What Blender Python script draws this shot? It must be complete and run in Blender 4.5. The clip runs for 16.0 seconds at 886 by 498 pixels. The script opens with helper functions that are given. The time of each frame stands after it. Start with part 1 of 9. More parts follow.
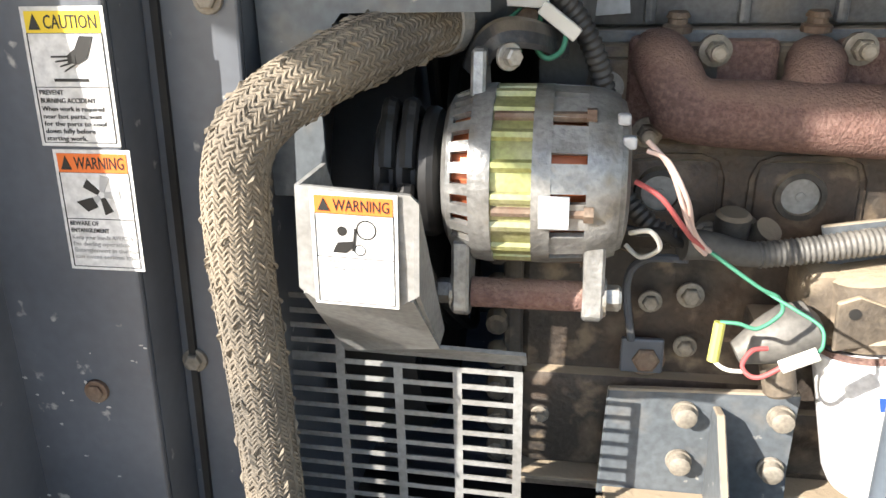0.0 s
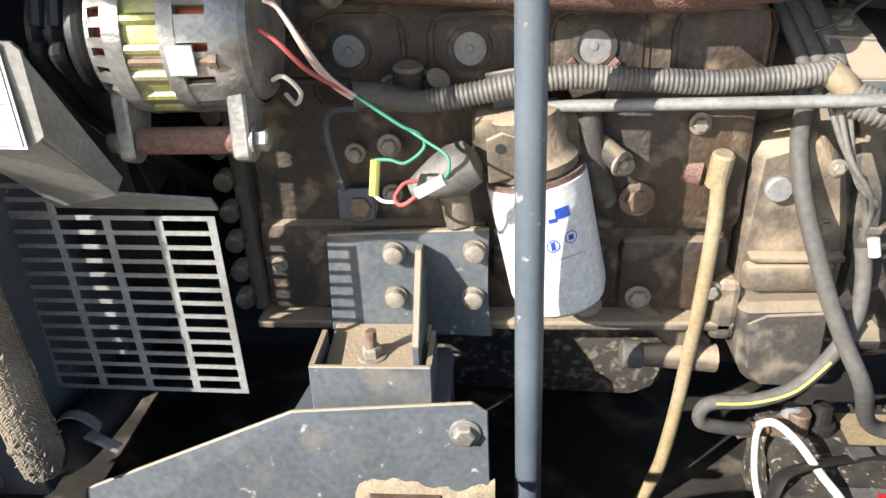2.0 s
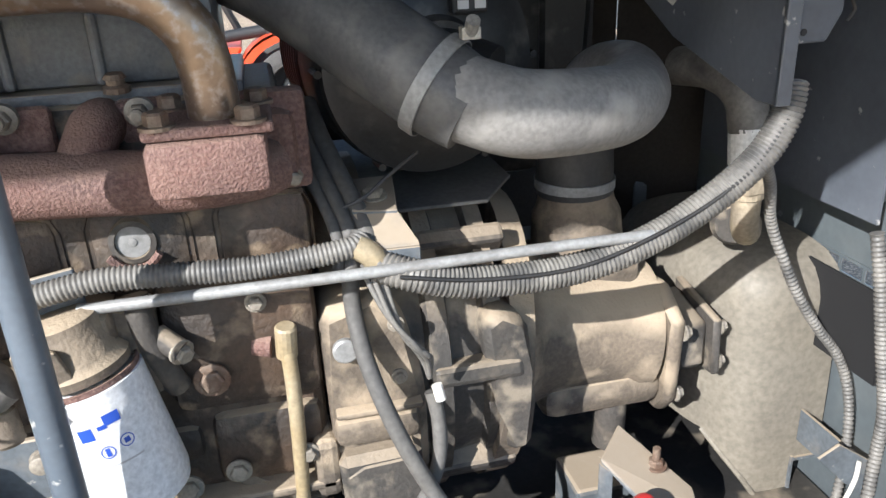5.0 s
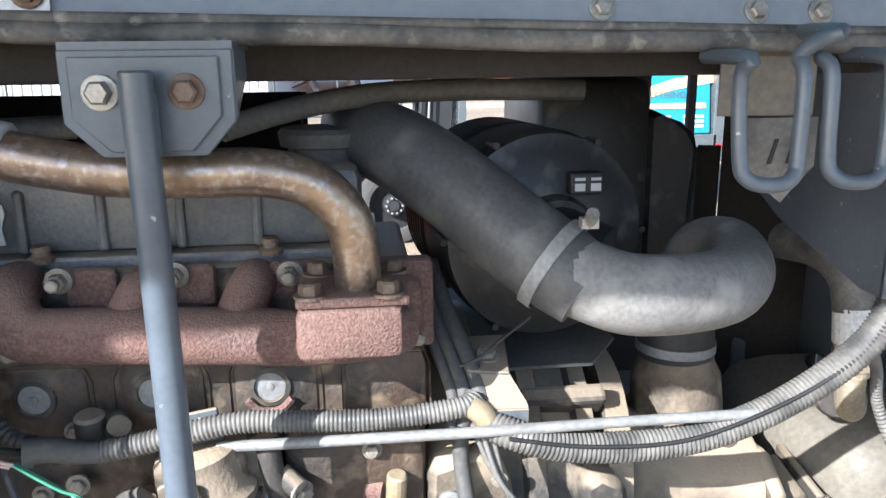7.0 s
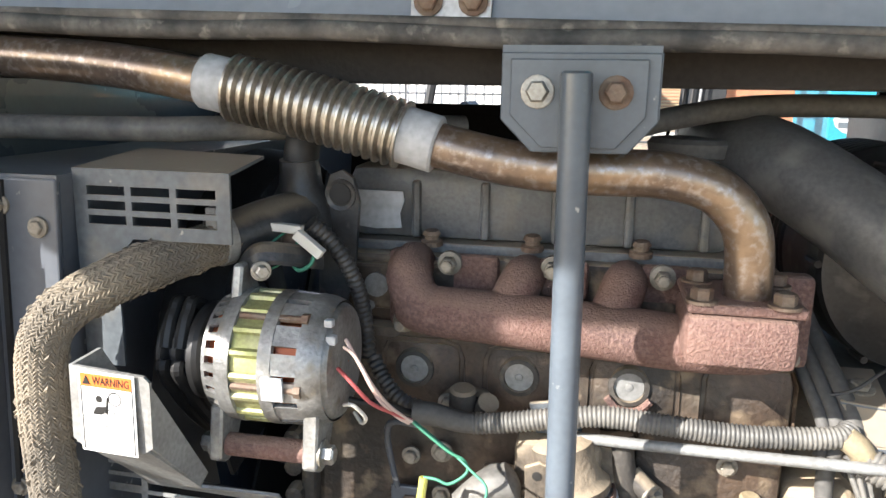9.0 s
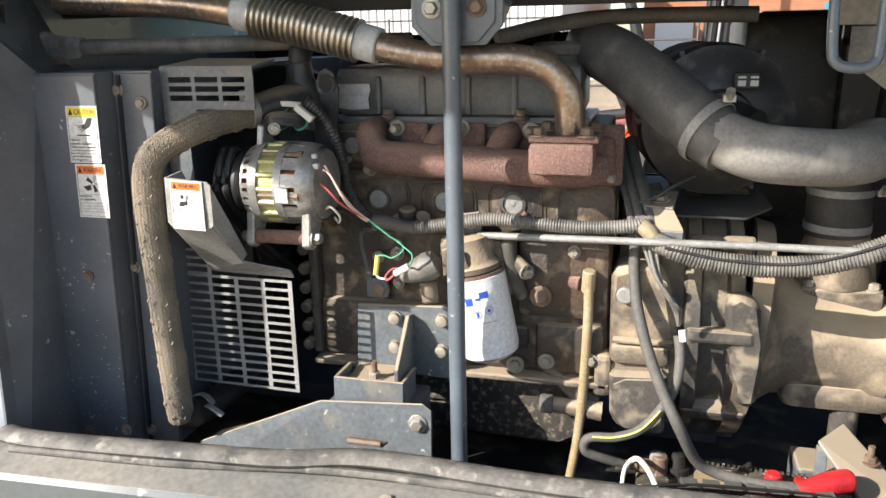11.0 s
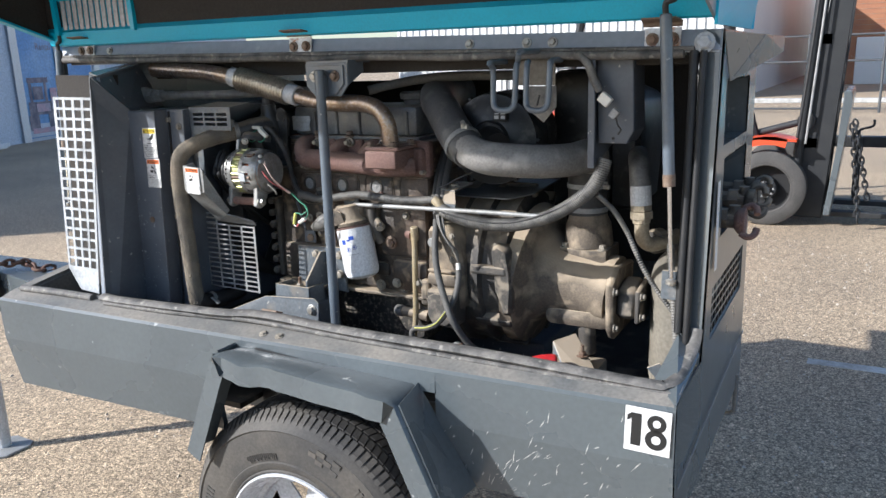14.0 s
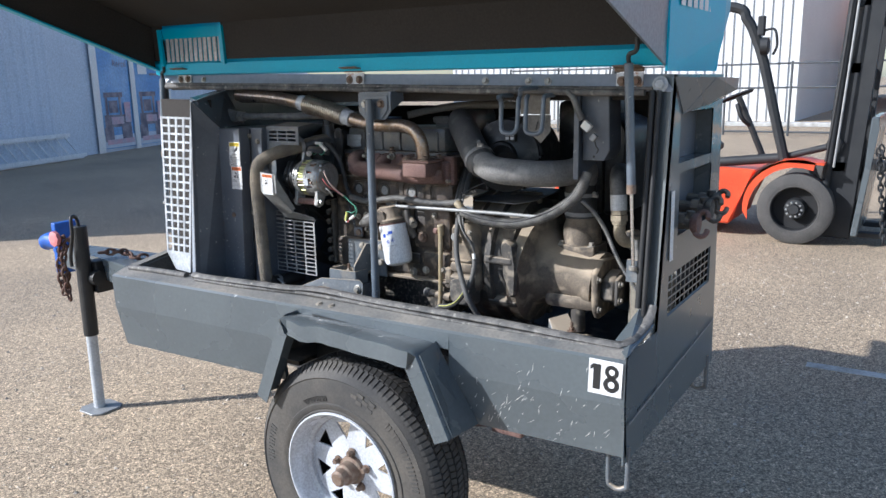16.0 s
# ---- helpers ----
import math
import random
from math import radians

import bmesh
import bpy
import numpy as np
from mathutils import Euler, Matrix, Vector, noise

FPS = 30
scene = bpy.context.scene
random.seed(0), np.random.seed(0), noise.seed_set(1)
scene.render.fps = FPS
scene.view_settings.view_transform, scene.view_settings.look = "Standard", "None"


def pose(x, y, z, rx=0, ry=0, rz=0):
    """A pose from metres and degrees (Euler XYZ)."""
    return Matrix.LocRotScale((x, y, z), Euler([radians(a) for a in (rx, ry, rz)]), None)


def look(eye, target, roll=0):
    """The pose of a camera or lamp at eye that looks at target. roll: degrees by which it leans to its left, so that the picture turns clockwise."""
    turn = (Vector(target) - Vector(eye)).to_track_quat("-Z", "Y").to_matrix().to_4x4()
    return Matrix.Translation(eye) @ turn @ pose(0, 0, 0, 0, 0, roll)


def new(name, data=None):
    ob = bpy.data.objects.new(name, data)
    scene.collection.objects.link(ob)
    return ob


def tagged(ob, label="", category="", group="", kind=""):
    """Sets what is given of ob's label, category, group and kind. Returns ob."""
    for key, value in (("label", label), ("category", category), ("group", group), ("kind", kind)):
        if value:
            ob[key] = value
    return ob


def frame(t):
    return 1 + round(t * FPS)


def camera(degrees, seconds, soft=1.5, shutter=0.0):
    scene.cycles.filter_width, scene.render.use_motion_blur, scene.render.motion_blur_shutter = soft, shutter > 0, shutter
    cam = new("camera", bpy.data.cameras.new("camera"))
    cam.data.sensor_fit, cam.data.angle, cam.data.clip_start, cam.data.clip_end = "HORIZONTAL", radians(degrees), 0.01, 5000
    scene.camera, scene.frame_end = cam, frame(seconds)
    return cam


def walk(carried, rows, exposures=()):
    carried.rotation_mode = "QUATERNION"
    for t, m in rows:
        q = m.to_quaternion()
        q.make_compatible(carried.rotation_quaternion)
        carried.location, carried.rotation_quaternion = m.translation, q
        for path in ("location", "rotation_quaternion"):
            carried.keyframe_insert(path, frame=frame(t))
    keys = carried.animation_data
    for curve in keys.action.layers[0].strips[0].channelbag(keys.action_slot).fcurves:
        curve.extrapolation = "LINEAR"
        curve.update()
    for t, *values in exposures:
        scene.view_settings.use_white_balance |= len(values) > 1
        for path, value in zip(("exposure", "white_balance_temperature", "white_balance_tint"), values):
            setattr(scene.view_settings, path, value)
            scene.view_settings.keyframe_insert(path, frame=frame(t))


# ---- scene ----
cam = camera(60.3, 16.0)
PATH = [
    (0, (0.097, 0.037, 1.233), (-0.217, 1.874, 0.507), -1.3),
    (0.5, (0.088, -0.012, 1.233), (-0.302, 1.787, 0.45), -2.2),
    (1, (0.115, -0.038, 1.22), (-0.251, 1.737, 0.376), -2.5),
    (1.5, (0.235, -0.03, 1.206), (-0.02, 1.732, 0.295), -2.2),
    (2, (0.309, -0.023, 1.209), (0.162, 1.733, 0.263), -2.3),
    (2.5, (0.375, -0.013, 1.209), (0.366, 1.746, 0.256), -2.3),
    (3, (0.437, -0.014, 1.21), (0.555, 1.745, 0.266), -2.6),
    (3.5, (0.477, -0.007, 1.22), (0.718, 1.739, 0.274), -2.5),
    (4, (0.501, -0.009, 1.226), (0.862, 1.737, 0.319), -2.3),
    (4.2, (0.511, -0.01, 1.233), (0.916, 1.738, 0.35), -2.2),
    (6.3, (0.524, -0.027, 1.346), (0.868, 1.868, 0.809), -1.7),
    (6.5, (0.51, -0.036, 1.346), (0.826, 1.872, 0.836), -1.5),
    (7, (0.485, -0.046, 1.351), (0.703, 1.884, 0.872), -0.7),
    (7.5, (0.457, -0.048, 1.352), (0.563, 1.895, 0.892), -0.3),
    (8, (0.413, -0.047, 1.35), (0.36, 1.902, 0.905), 0.3),
    (8.5, (0.346, -0.049, 1.342), (0.124, 1.893, 0.922), 0.8),
    (8.7, (0.339, -0.052, 1.34), (0.049, 1.882, 0.923), 0.9),
    (10.8, (0.568, -0.45, 1.293), (-0.038, 1.387, 0.783), -0.6),
    (11, (0.586, -0.479, 1.294), (0.087, 1.381, 0.758), -1.1),
    (11.5, (0.62, -0.522, 1.287), (0.398, 1.383, 0.719), -2.1),
    (12, (0.827, -0.561, 1.291), (0.645, 1.332, 0.67), -1.3),
    (12.5, (1.031, -0.692, 1.309), (0.751, 1.183, 0.673), -1.5),
    (13, (1.159, -0.859, 1.314), (0.676, 0.983, 0.702), -1.9),
    (13.5, (1.379, -0.875, 1.313), (0.6, 0.886, 0.772), -1.7),
    (14, (1.511, -0.987, 1.351), (0.562, 0.709, 0.88), -1.9),
    (14.5, (1.582, -1.142, 1.379), (0.577, 0.538, 0.97), -1.7),
    (15, (1.732, -1.19, 1.397), (0.691, 0.471, 1.003), -0.8),
    (15.5, (1.83, -1.249, 1.397), (0.764, 0.393, 0.987), -0.8),
    (16, (1.833, -1.36, 1.388), (0.764, 0.276, 0.965), -1.2),
]
walk(cam, [(t, look(eye, target, roll)) for t, eye, target, roll in PATH], [(0.0, 1.82, 6600, 10), (3.5, 1.2, 6250, 10), (7.0, 1.8, 5700, 10), (8.5, 1.93, 6150, 10), (11.0, 1.45, 6650, 10), (12.5, 1.2, 6300, 10), (14.5, 0.95, 5780, 10), (16.0, 0.87, 5630, 10)])


# ---- light ----
world = bpy.data.worlds.new("world")
scene.world = world
world.use_nodes = True
wn = world.node_tree.nodes
sky = wn.new("ShaderNodeTexSky")
sky.sky_type, sky.sun_disc = "NISHITA", False
sky.sun_elevation, sky.sun_rotation = radians(30), radians(227.5)
world.node_tree.links.new(sky.outputs[0], wn["Background"].inputs[0])
wn["Background"].inputs[1].default_value = 0.104
sun = new("sun", bpy.data.lights.new("sun", "SUN"))
sun.data.energy, sun.data.angle, sun.data.color = 4.15, radians(0.5), (1.0, 0.94, 0.86)
sun.matrix_world = look((-7.37, -6.76, 5.77), (0, 0, 0))


# ---- materials ----
def material(name, colour, rough=0.6, metal=0.0, second=None, amount=0.5, scale=20.0, fine=180.0, bump=0.15,
             speck=None, speck_scale=60.0, speck_cut=0.68, coat=0.0, vary=0.0, soft=0.03):
    """Base colour with a broad second tone, fine grain, optional specks or chips, and fine relief."""
    m = bpy.data.materials.new(name)
    m.use_nodes = True
    nt = m.node_tree
    n, l = nt.nodes, nt.links
    b = n["Principled BSDF"]
    b.inputs["Metallic"].default_value = metal
    b.inputs["Coat Weight"].default_value = coat
    geo = n.new("ShaderNodeTexCoord")
    broad = n.new("ShaderNodeTexNoise")
    broad.inputs["Scale"].default_value, broad.inputs["Detail"].default_value = scale, 6
    grain = n.new("ShaderNodeTexNoise")
    grain.inputs["Scale"].default_value, grain.inputs["Detail"].default_value = fine, 3
    for x in (broad, grain):
        l.new(geo.outputs["Object"], x.inputs["Vector"])
    ramp = n.new("ShaderNodeValToRGB")
    ramp.color_ramp.elements[0].position, ramp.color_ramp.elements[1].position = 0.5 - 0.25 * amount - 0.05, 0.62
    mix = n.new("ShaderNodeMix")
    mix.data_type = "RGBA"
    second = second or tuple(c * 0.75 for c in colour)
    mix.inputs["A"].default_value, mix.inputs["B"].default_value = (*second, 1), (*colour, 1)
    l.new(broad.outputs["Fac"], ramp.inputs["Fac"])
    l.new(ramp.outputs["Color"], mix.inputs["Factor"])
    out = mix.outputs["Result"]
    g2 = n.new("ShaderNodeMix")
    g2.data_type, g2.blend_type = "RGBA", "MULTIPLY"
    g2.inputs["Factor"].default_value = 0.22 if coat else 0.55
    gr = n.new("ShaderNodeValToRGB")
    gr.color_ramp.elements[0].color, gr.color_ramp.elements[0].position = (0.45, 0.45, 0.45, 1), 0.3
    gr.color_ramp.elements[1].position = 0.7
    l.new(grain.outputs["Fac"], gr.inputs["Fac"])
    l.new(out, g2.inputs["A"])
    l.new(gr.outputs["Color"], g2.inputs["B"])
    out = g2.outputs["Result"]
    if speck:
        sn = n.new("ShaderNodeTexNoise")
        sn.inputs["Scale"].default_value, sn.inputs["Detail"].default_value = speck_scale, 5
        l.new(geo.outputs["Object"], sn.inputs["Vector"])
        sr = n.new("ShaderNodeValToRGB")
        sr.color_ramp.elements[0].position, sr.color_ramp.elements[1].position = speck_cut - soft, speck_cut + soft
        l.new(sn.outputs["Fac"], sr.inputs["Fac"])
        s3 = n.new("ShaderNodeMix")
        s3.data_type = "RGBA"
        s3.inputs["B"].default_value = (*speck, 1)
        l.new(sr.outputs["Color"], s3.inputs["Factor"])
        l.new(out, s3.inputs["A"])
        out = s3.outputs["Result"]
    if vary:
        oi = n.new("ShaderNodeObjectInfo")
        hv = n.new("ShaderNodeHueSaturation")
        mr = n.new("ShaderNodeMapRange")
        mr.inputs["To Min"].default_value, mr.inputs["To Max"].default_value = 1 - vary, 1 + vary
        l.new(oi.outputs["Random"], mr.inputs["Value"])
        l.new(mr.outputs["Result"], hv.inputs["Value"])
        l.new(out, hv.inputs["Color"])
        out = hv.outputs["Color"]
    l.new(out, b.inputs["Base Color"])
    rr = n.new("ShaderNodeMapRange")
    rr.inputs["To Min"].default_value, rr.inputs["To Max"].default_value = max(rough - 0.12, 0.03), min(rough + 0.12, 1)
    l.new(broad.outputs["Fac"], rr.inputs["Value"])
    l.new(rr.outputs["Result"], b.inputs["Roughness"])
    if bump:
        bp = n.new("ShaderNodeBump")
        bp.inputs["Strength"].default_value, bp.inputs["Distance"].default_value = bump, 0.002
        l.new(grain.outputs["Fac"], bp.inputs["Height"])
        l.new(bp.outputs["Normal"], b.inputs["Normal"])
    return m


def plain(name, colour, rough=0.5, metal=0.0, emit=None):
    m = bpy.data.materials.new(name)
    m.use_nodes = True
    b = m.node_tree.nodes["Principled BSDF"]
    b.inputs["Base Color"].default_value = (*colour, 1)
    b.inputs["Roughness"].default_value, b.inputs["Metallic"].default_value = rough, metal
    return m


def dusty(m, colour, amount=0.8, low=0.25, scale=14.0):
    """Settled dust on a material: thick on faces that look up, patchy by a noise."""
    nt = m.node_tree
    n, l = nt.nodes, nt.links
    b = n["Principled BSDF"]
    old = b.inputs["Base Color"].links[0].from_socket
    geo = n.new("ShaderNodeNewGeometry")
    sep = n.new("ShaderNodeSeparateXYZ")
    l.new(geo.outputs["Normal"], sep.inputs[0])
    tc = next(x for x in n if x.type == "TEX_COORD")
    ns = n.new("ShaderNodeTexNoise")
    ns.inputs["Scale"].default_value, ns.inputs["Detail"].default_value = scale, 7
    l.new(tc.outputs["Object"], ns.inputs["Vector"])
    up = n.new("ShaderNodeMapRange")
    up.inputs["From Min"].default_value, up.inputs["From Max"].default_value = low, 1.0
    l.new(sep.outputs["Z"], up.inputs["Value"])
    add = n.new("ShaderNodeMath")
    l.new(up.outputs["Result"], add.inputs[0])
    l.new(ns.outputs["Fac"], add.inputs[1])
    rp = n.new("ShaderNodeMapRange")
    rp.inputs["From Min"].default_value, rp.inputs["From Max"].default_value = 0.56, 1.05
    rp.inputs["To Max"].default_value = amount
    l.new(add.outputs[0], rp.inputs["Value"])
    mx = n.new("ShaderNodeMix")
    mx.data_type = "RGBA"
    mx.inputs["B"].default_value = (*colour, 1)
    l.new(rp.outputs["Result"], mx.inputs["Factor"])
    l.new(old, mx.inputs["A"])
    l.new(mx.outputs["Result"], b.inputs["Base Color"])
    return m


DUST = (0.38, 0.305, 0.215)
M_PAN = material("dusty_black_pan", (0.035, 0.033, 0.031), 0.6, 0, (0.09, 0.082, 0.07), 0.7, 16, 260, 0.5, (0.27, 0.23, 0.18), 90, 0.6, soft=0.09)
M_BODY = material("grey_body_paint", (0.105, 0.122, 0.13), 0.28, 0, (0.088, 0.102, 0.11), 0.5, 3, 90, 0.03, (0.42, 0.43, 0.42), 26, 0.745, coat=0.3)
M_LEDGE = material("dusty_grey_paint", (0.24, 0.222, 0.195), 0.7, 0, (0.11, 0.117, 0.12), 0.7, 7, 120, 0.1)
M_RAIL = material("pale_grey_rail_paint", (0.30, 0.33, 0.38), 0.25, 0, (0.25, 0.28, 0.325), 0.5, 2.5, 60, 0.02, (0.12, 0.12, 0.12), 40, 0.74, coat=0.5)
M_DARK = material("dark_blue_grey_paint", (0.115, 0.128, 0.15), 0.38, 0, (0.085, 0.095, 0.113), 0.5, 9, 120, 0.04, (0.42, 0.41, 0.39), 55, 0.705, coat=0.1)
M_GREY = dusty(material("dusty_grey_bracket_paint", (0.13, 0.148, 0.165), 0.45, 0, (0.105, 0.118, 0.13), 0.5, 14, 150, 0.08, (0.42, 0.4, 0.35), 75, 0.71), DUST, 0.75, 0.3, 20)
M_POLE = material("grey_pole_paint", (0.12, 0.145, 0.175), 0.33, 0, (0.095, 0.115, 0.14), 0.5, 12, 150, 0.04, (0.42, 0.42, 0.4), 70, 0.72, coat=0.15)
M_STEEL = material("light_grey_steel", (0.34, 0.345, 0.34), 0.5, 0.2, (0.26, 0.255, 0.245), 0.5, 20, 200, 0.1)
M_BLOCK = dusty(material("dusty_engine_black", (0.042, 0.036, 0.031), 0.55, 0, (0.105, 0.066, 0.042), 0.7, 11, 170, 0.8, (0.2, 0.15, 0.1), 30, 0.635, soft=0.07), DUST, 0.72, 0.32, 20)
M_COVER = dusty(material("engine_cover_dark", (0.16, 0.168, 0.178), 0.36, 0, (0.07, 0.07, 0.072), 0.7, 15, 220, 0.25, (0.2, 0.19, 0.17), 26, 0.68, soft=0.08), DUST, 0.6, 0.3, 20)
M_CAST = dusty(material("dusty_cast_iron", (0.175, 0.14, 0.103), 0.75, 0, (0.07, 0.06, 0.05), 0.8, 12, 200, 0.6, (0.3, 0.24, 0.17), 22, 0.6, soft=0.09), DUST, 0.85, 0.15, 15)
M_CASTD = dusty(material("dark_dusty_cast_iron", (0.07, 0.062, 0.054), 0.7, 0, (0.045, 0.042, 0.038), 0.6, 11, 200, 0.5, (0.2, 0.17, 0.13), 26, 0.62, soft=0.07), DUST, 0.55, 0.3, 24)
M_RUST = dusty(material("rusted_iron", (0.185, 0.1, 0.082), 0.8, 0, (0.115, 0.07, 0.064), 0.6, 14, 420, 1.0, (0.23, 0.145, 0.12), 260, 0.6, soft=0.18), (0.27, 0.18, 0.14), 0.5, 0.3, 12)
M_RUSTB = material("rusty_bolt", (0.24, 0.185, 0.14), 0.65, 0.3, (0.17, 0.1, 0.068), 0.6, 60, 300, 0.3)
M_PIPE = material("heat_tinted_pipe", (0.42, 0.31, 0.215), 0.32, 0.75, (0.21, 0.175, 0.17), 0.8, 13, 90, 0.1, (0.46, 0.4, 0.36), 140, 0.6, soft=0.1)
M_BELLOW = material("stainless_bellows", (0.6, 0.56, 0.49), 0.34, 0.85, (0.33, 0.29, 0.24), 0.6, 20, 200, 0.05)
M_ALU = material("cast_aluminium", (0.44, 0.44, 0.43), 0.42, 0.55, (0.23, 0.225, 0.21), 0.6, 34, 240, 0.35, (0.26, 0.24, 0.2), 60, 0.66, soft=0.08)
M_STATOR = material("alternator_stator_steel", (0.42, 0.43, 0.17), 0.42, 0.5, (0.5, 0.48, 0.3), 0.6, 25, 300, 0.1)
M_COPPER = plain("copper_winding", (0.5, 0.14, 0.06), 0.35, 0.6)
M_BLACK = material("black_rubber", (0.015, 0.015, 0.016), 0.55, 0, (0.028, 0.027, 0.026), 0.5, 12, 160, 0.1)
M_RUBDUST = material("dusty_rubber", (0.085, 0.083, 0.08), 0.7, 0, (0.14, 0.132, 0.12), 0.5, 8, 160, 0.12)
M_GASKET = material("worn_rubber_gasket", (0.17, 0.16, 0.148), 0.7, 0, (0.05, 0.05, 0.05), 0.6, 26, 160, 0.35, (0.25, 0.235, 0.21), 55, 0.64, soft=0.06)
M_DUCT = material("dusty_duct_rubber", (0.21, 0.203, 0.195), 0.55, 0, (0.27, 0.26, 0.245), 0.6, 9, 200, 0.1, (0.33, 0.315, 0.29), 24, 0.64, soft=0.1)
M_DUCTD = material("black_duct_rubber", (0.09, 0.092, 0.095), 0.48, 0, (0.1, 0.098, 0.095), 0.6, 8, 200, 0.1, (0.16, 0.155, 0.145), 22, 0.63, soft=0.1)
M_CLEAN = material("black_moulded_plastic", (0.022, 0.023, 0.025), 0.42, 0, (0.04, 0.04, 0.04), 0.6, 9, 200, 0.08, (0.1, 0.095, 0.085), 30, 0.66, soft=0.1)
M_EBLACK = dusty(material("worn_black_casting", (0.05, 0.053, 0.058), 0.4, 0, (0.03, 0.03, 0.031), 0.6, 22, 220, 0.3, (0.16, 0.14, 0.12), 36, 0.67, soft=0.07), DUST, 0.45, 0.35, 22)
M_BRAID = material("braided_hose_sleeve", (0.29, 0.245, 0.185), 0.9, 0, (0.12, 0.108, 0.092), 0.75, 13, 350, 0.6)
M_WHITE = material("white_label", (0.8, 0.8, 0.79), 0.45, 0, (0.74, 0.735, 0.72), 0.4, 30, 200, 0.0)
M_FILT = material("white_filter_paint", (0.8, 0.81, 0.83), 0.3, 0, (0.72, 0.73, 0.74), 0.4, 12, 200, 0.0, (0.5, 0.46, 0.4), 50, 0.74)
M_ORANGE = plain("orange_print", (0.75, 0.17, 0.03), 0.5)
M_YELLOW = plain("yellow_print", (0.75, 0.55, 0.03), 0.5)
M_INK = plain("black_print", (0.015, 0.015, 0.015), 0.5)
M_BLUEINK = plain("blue_print", (0.02, 0.07, 0.4), 0.5)
M_GREYINK = plain("faded_print", (0.42, 0.42, 0.42), 0.5)
M_BOLT = material("zinc_bolt", (0.48, 0.47, 0.44), 0.4, 0.6, (0.36, 0.33, 0.28), 0.5, 60, 300, 0.1)
M_DUSTBOLT = material("dusty_bolt", (0.36, 0.325, 0.27), 0.65, 0.2, (0.24, 0.21, 0.17), 0.5, 60, 300, 0.1)
M_COND = material("corrugated_conduit_plastic", (0.2, 0.19, 0.172), 0.55, 0, (0.075, 0.074, 0.072), 0.6, 30, 200, 0.05)
M_DIP = material("yellowed_plastic_tube", (0.37, 0.305, 0.2), 0.4, 0, (0.33, 0.25, 0.135), 0.5, 20, 200, 0.05)
M_RED = material("red_rubber_boot", (0.6, 0.03, 0.035), 0.35, 0, (0.45, 0.025, 0.03), 0.4, 30, 200, 0.05)
M_TEAL = material("teal_door_paint", (0.006, 0.43, 0.64), 0.45, 0, (0.006, 0.39, 0.59), 0.4, 4, 200, 0.02, coat=0.1)
M_FOAM = material("brown_foam_lining", (0.040, 0.034, 0.029), 0.95, 0, (0.027, 0.023, 0.020), 0.6, 4, 160, 0.3)
M_UNDER = material("shade_dark_underside", (0.02, 0.02, 0.021), 0.85, 0, (0.05, 0.043, 0.036), 0.5, 9, 120, 0.2)
M_TYRE = material("tyre_rubber", (0.05, 0.048, 0.046), 0.75, 0, (0.095, 0.085, 0.072), 0.6, 7, 160, 0.15)
M_WHEEL = material("white_wheel_paint", (0.6, 0.62, 0.66), 0.25, 0, (0.5, 0.51, 0.53), 0.4, 10, 150, 0.05, (0.25, 0.2, 0.16), 30, 0.77)
M_INNER = material("inner_grey_panel", (0.235, 0.21, 0.165), 0.65, 0, (0.175, 0.157, 0.128), 0.6, 5, 120, 0.05)
M_FLOORIN = material("oily_black_floor", (0.03, 0.029, 0.028), 0.45, 0, (0.06, 0.055, 0.048), 0.5, 8, 120, 0.1, (0.2, 0.17, 0.13), 14, 0.62, soft=0.08)
M_LOUVRE = material("pale_grey_paint", (0.55, 0.57, 0.59), 0.45, 0, (0.46, 0.475, 0.49), 0.5, 20, 120, 0.05)
M_CHROME = plain("chrome", (0.75, 0.75, 0.75), 0.15, 1.0)


# ---- builders ----
def part(name, bm, mat, parent=None, label="", smooth=None):
    """One bmesh becomes one object; smooth is the angle in degrees under which edges shade soft."""
    me = bpy.data.meshes.new(name)
    bmesh.ops.recalc_face_normals(bm, faces=bm.faces[:])
    bm.to_mesh(me)
    bm.free()
    ob = new(name, me)
    me.materials.append(mat)
    if smooth:
        me.polygons.foreach_set("use_smooth", [True] * len(me.polygons))
        me.set_sharp_from_angle(angle=radians(smooth))
    if parent is not None:
        ob.parent = parent
    if label:
        ob["label"] = label
    return ob


def thing(name, label, category, group="", kind=""):
    return tagged(new(name), label, category, group, kind)


def box(bm, a, b, bevel=0.0, m=None):
    """An upright box between two corners, with its edges rounded."""
    a, b = Vector(a), Vector(b)
    c, s = (a + b) / 2, b - a
    r = bmesh.ops.create_cube(bm, size=1.0)
    v = r["verts"]
    bmesh.ops.scale(bm, verts=v, vec=s)
    bmesh.ops.translate(bm, verts=v, vec=c)
    if bevel:
        e = list({x for q in v for x in q.link_edges})
        g = bmesh.ops.bevel(bm, geom=e, offset=bevel, segments=2, affect="EDGES", profile=0.5)
        v = [q for q in g["verts"]]
    if m is not None:
        bmesh.ops.transform(bm, matrix=m, verts=v)
    return v


def axes(d):
    d = Vector(d).normalized()
    up = Vector((0, 0, 1)) if abs(d.z) < 0.9 else Vector((0, 1, 0))
    u = d.cross(up).normalized()
    return d, u, u.cross(d)


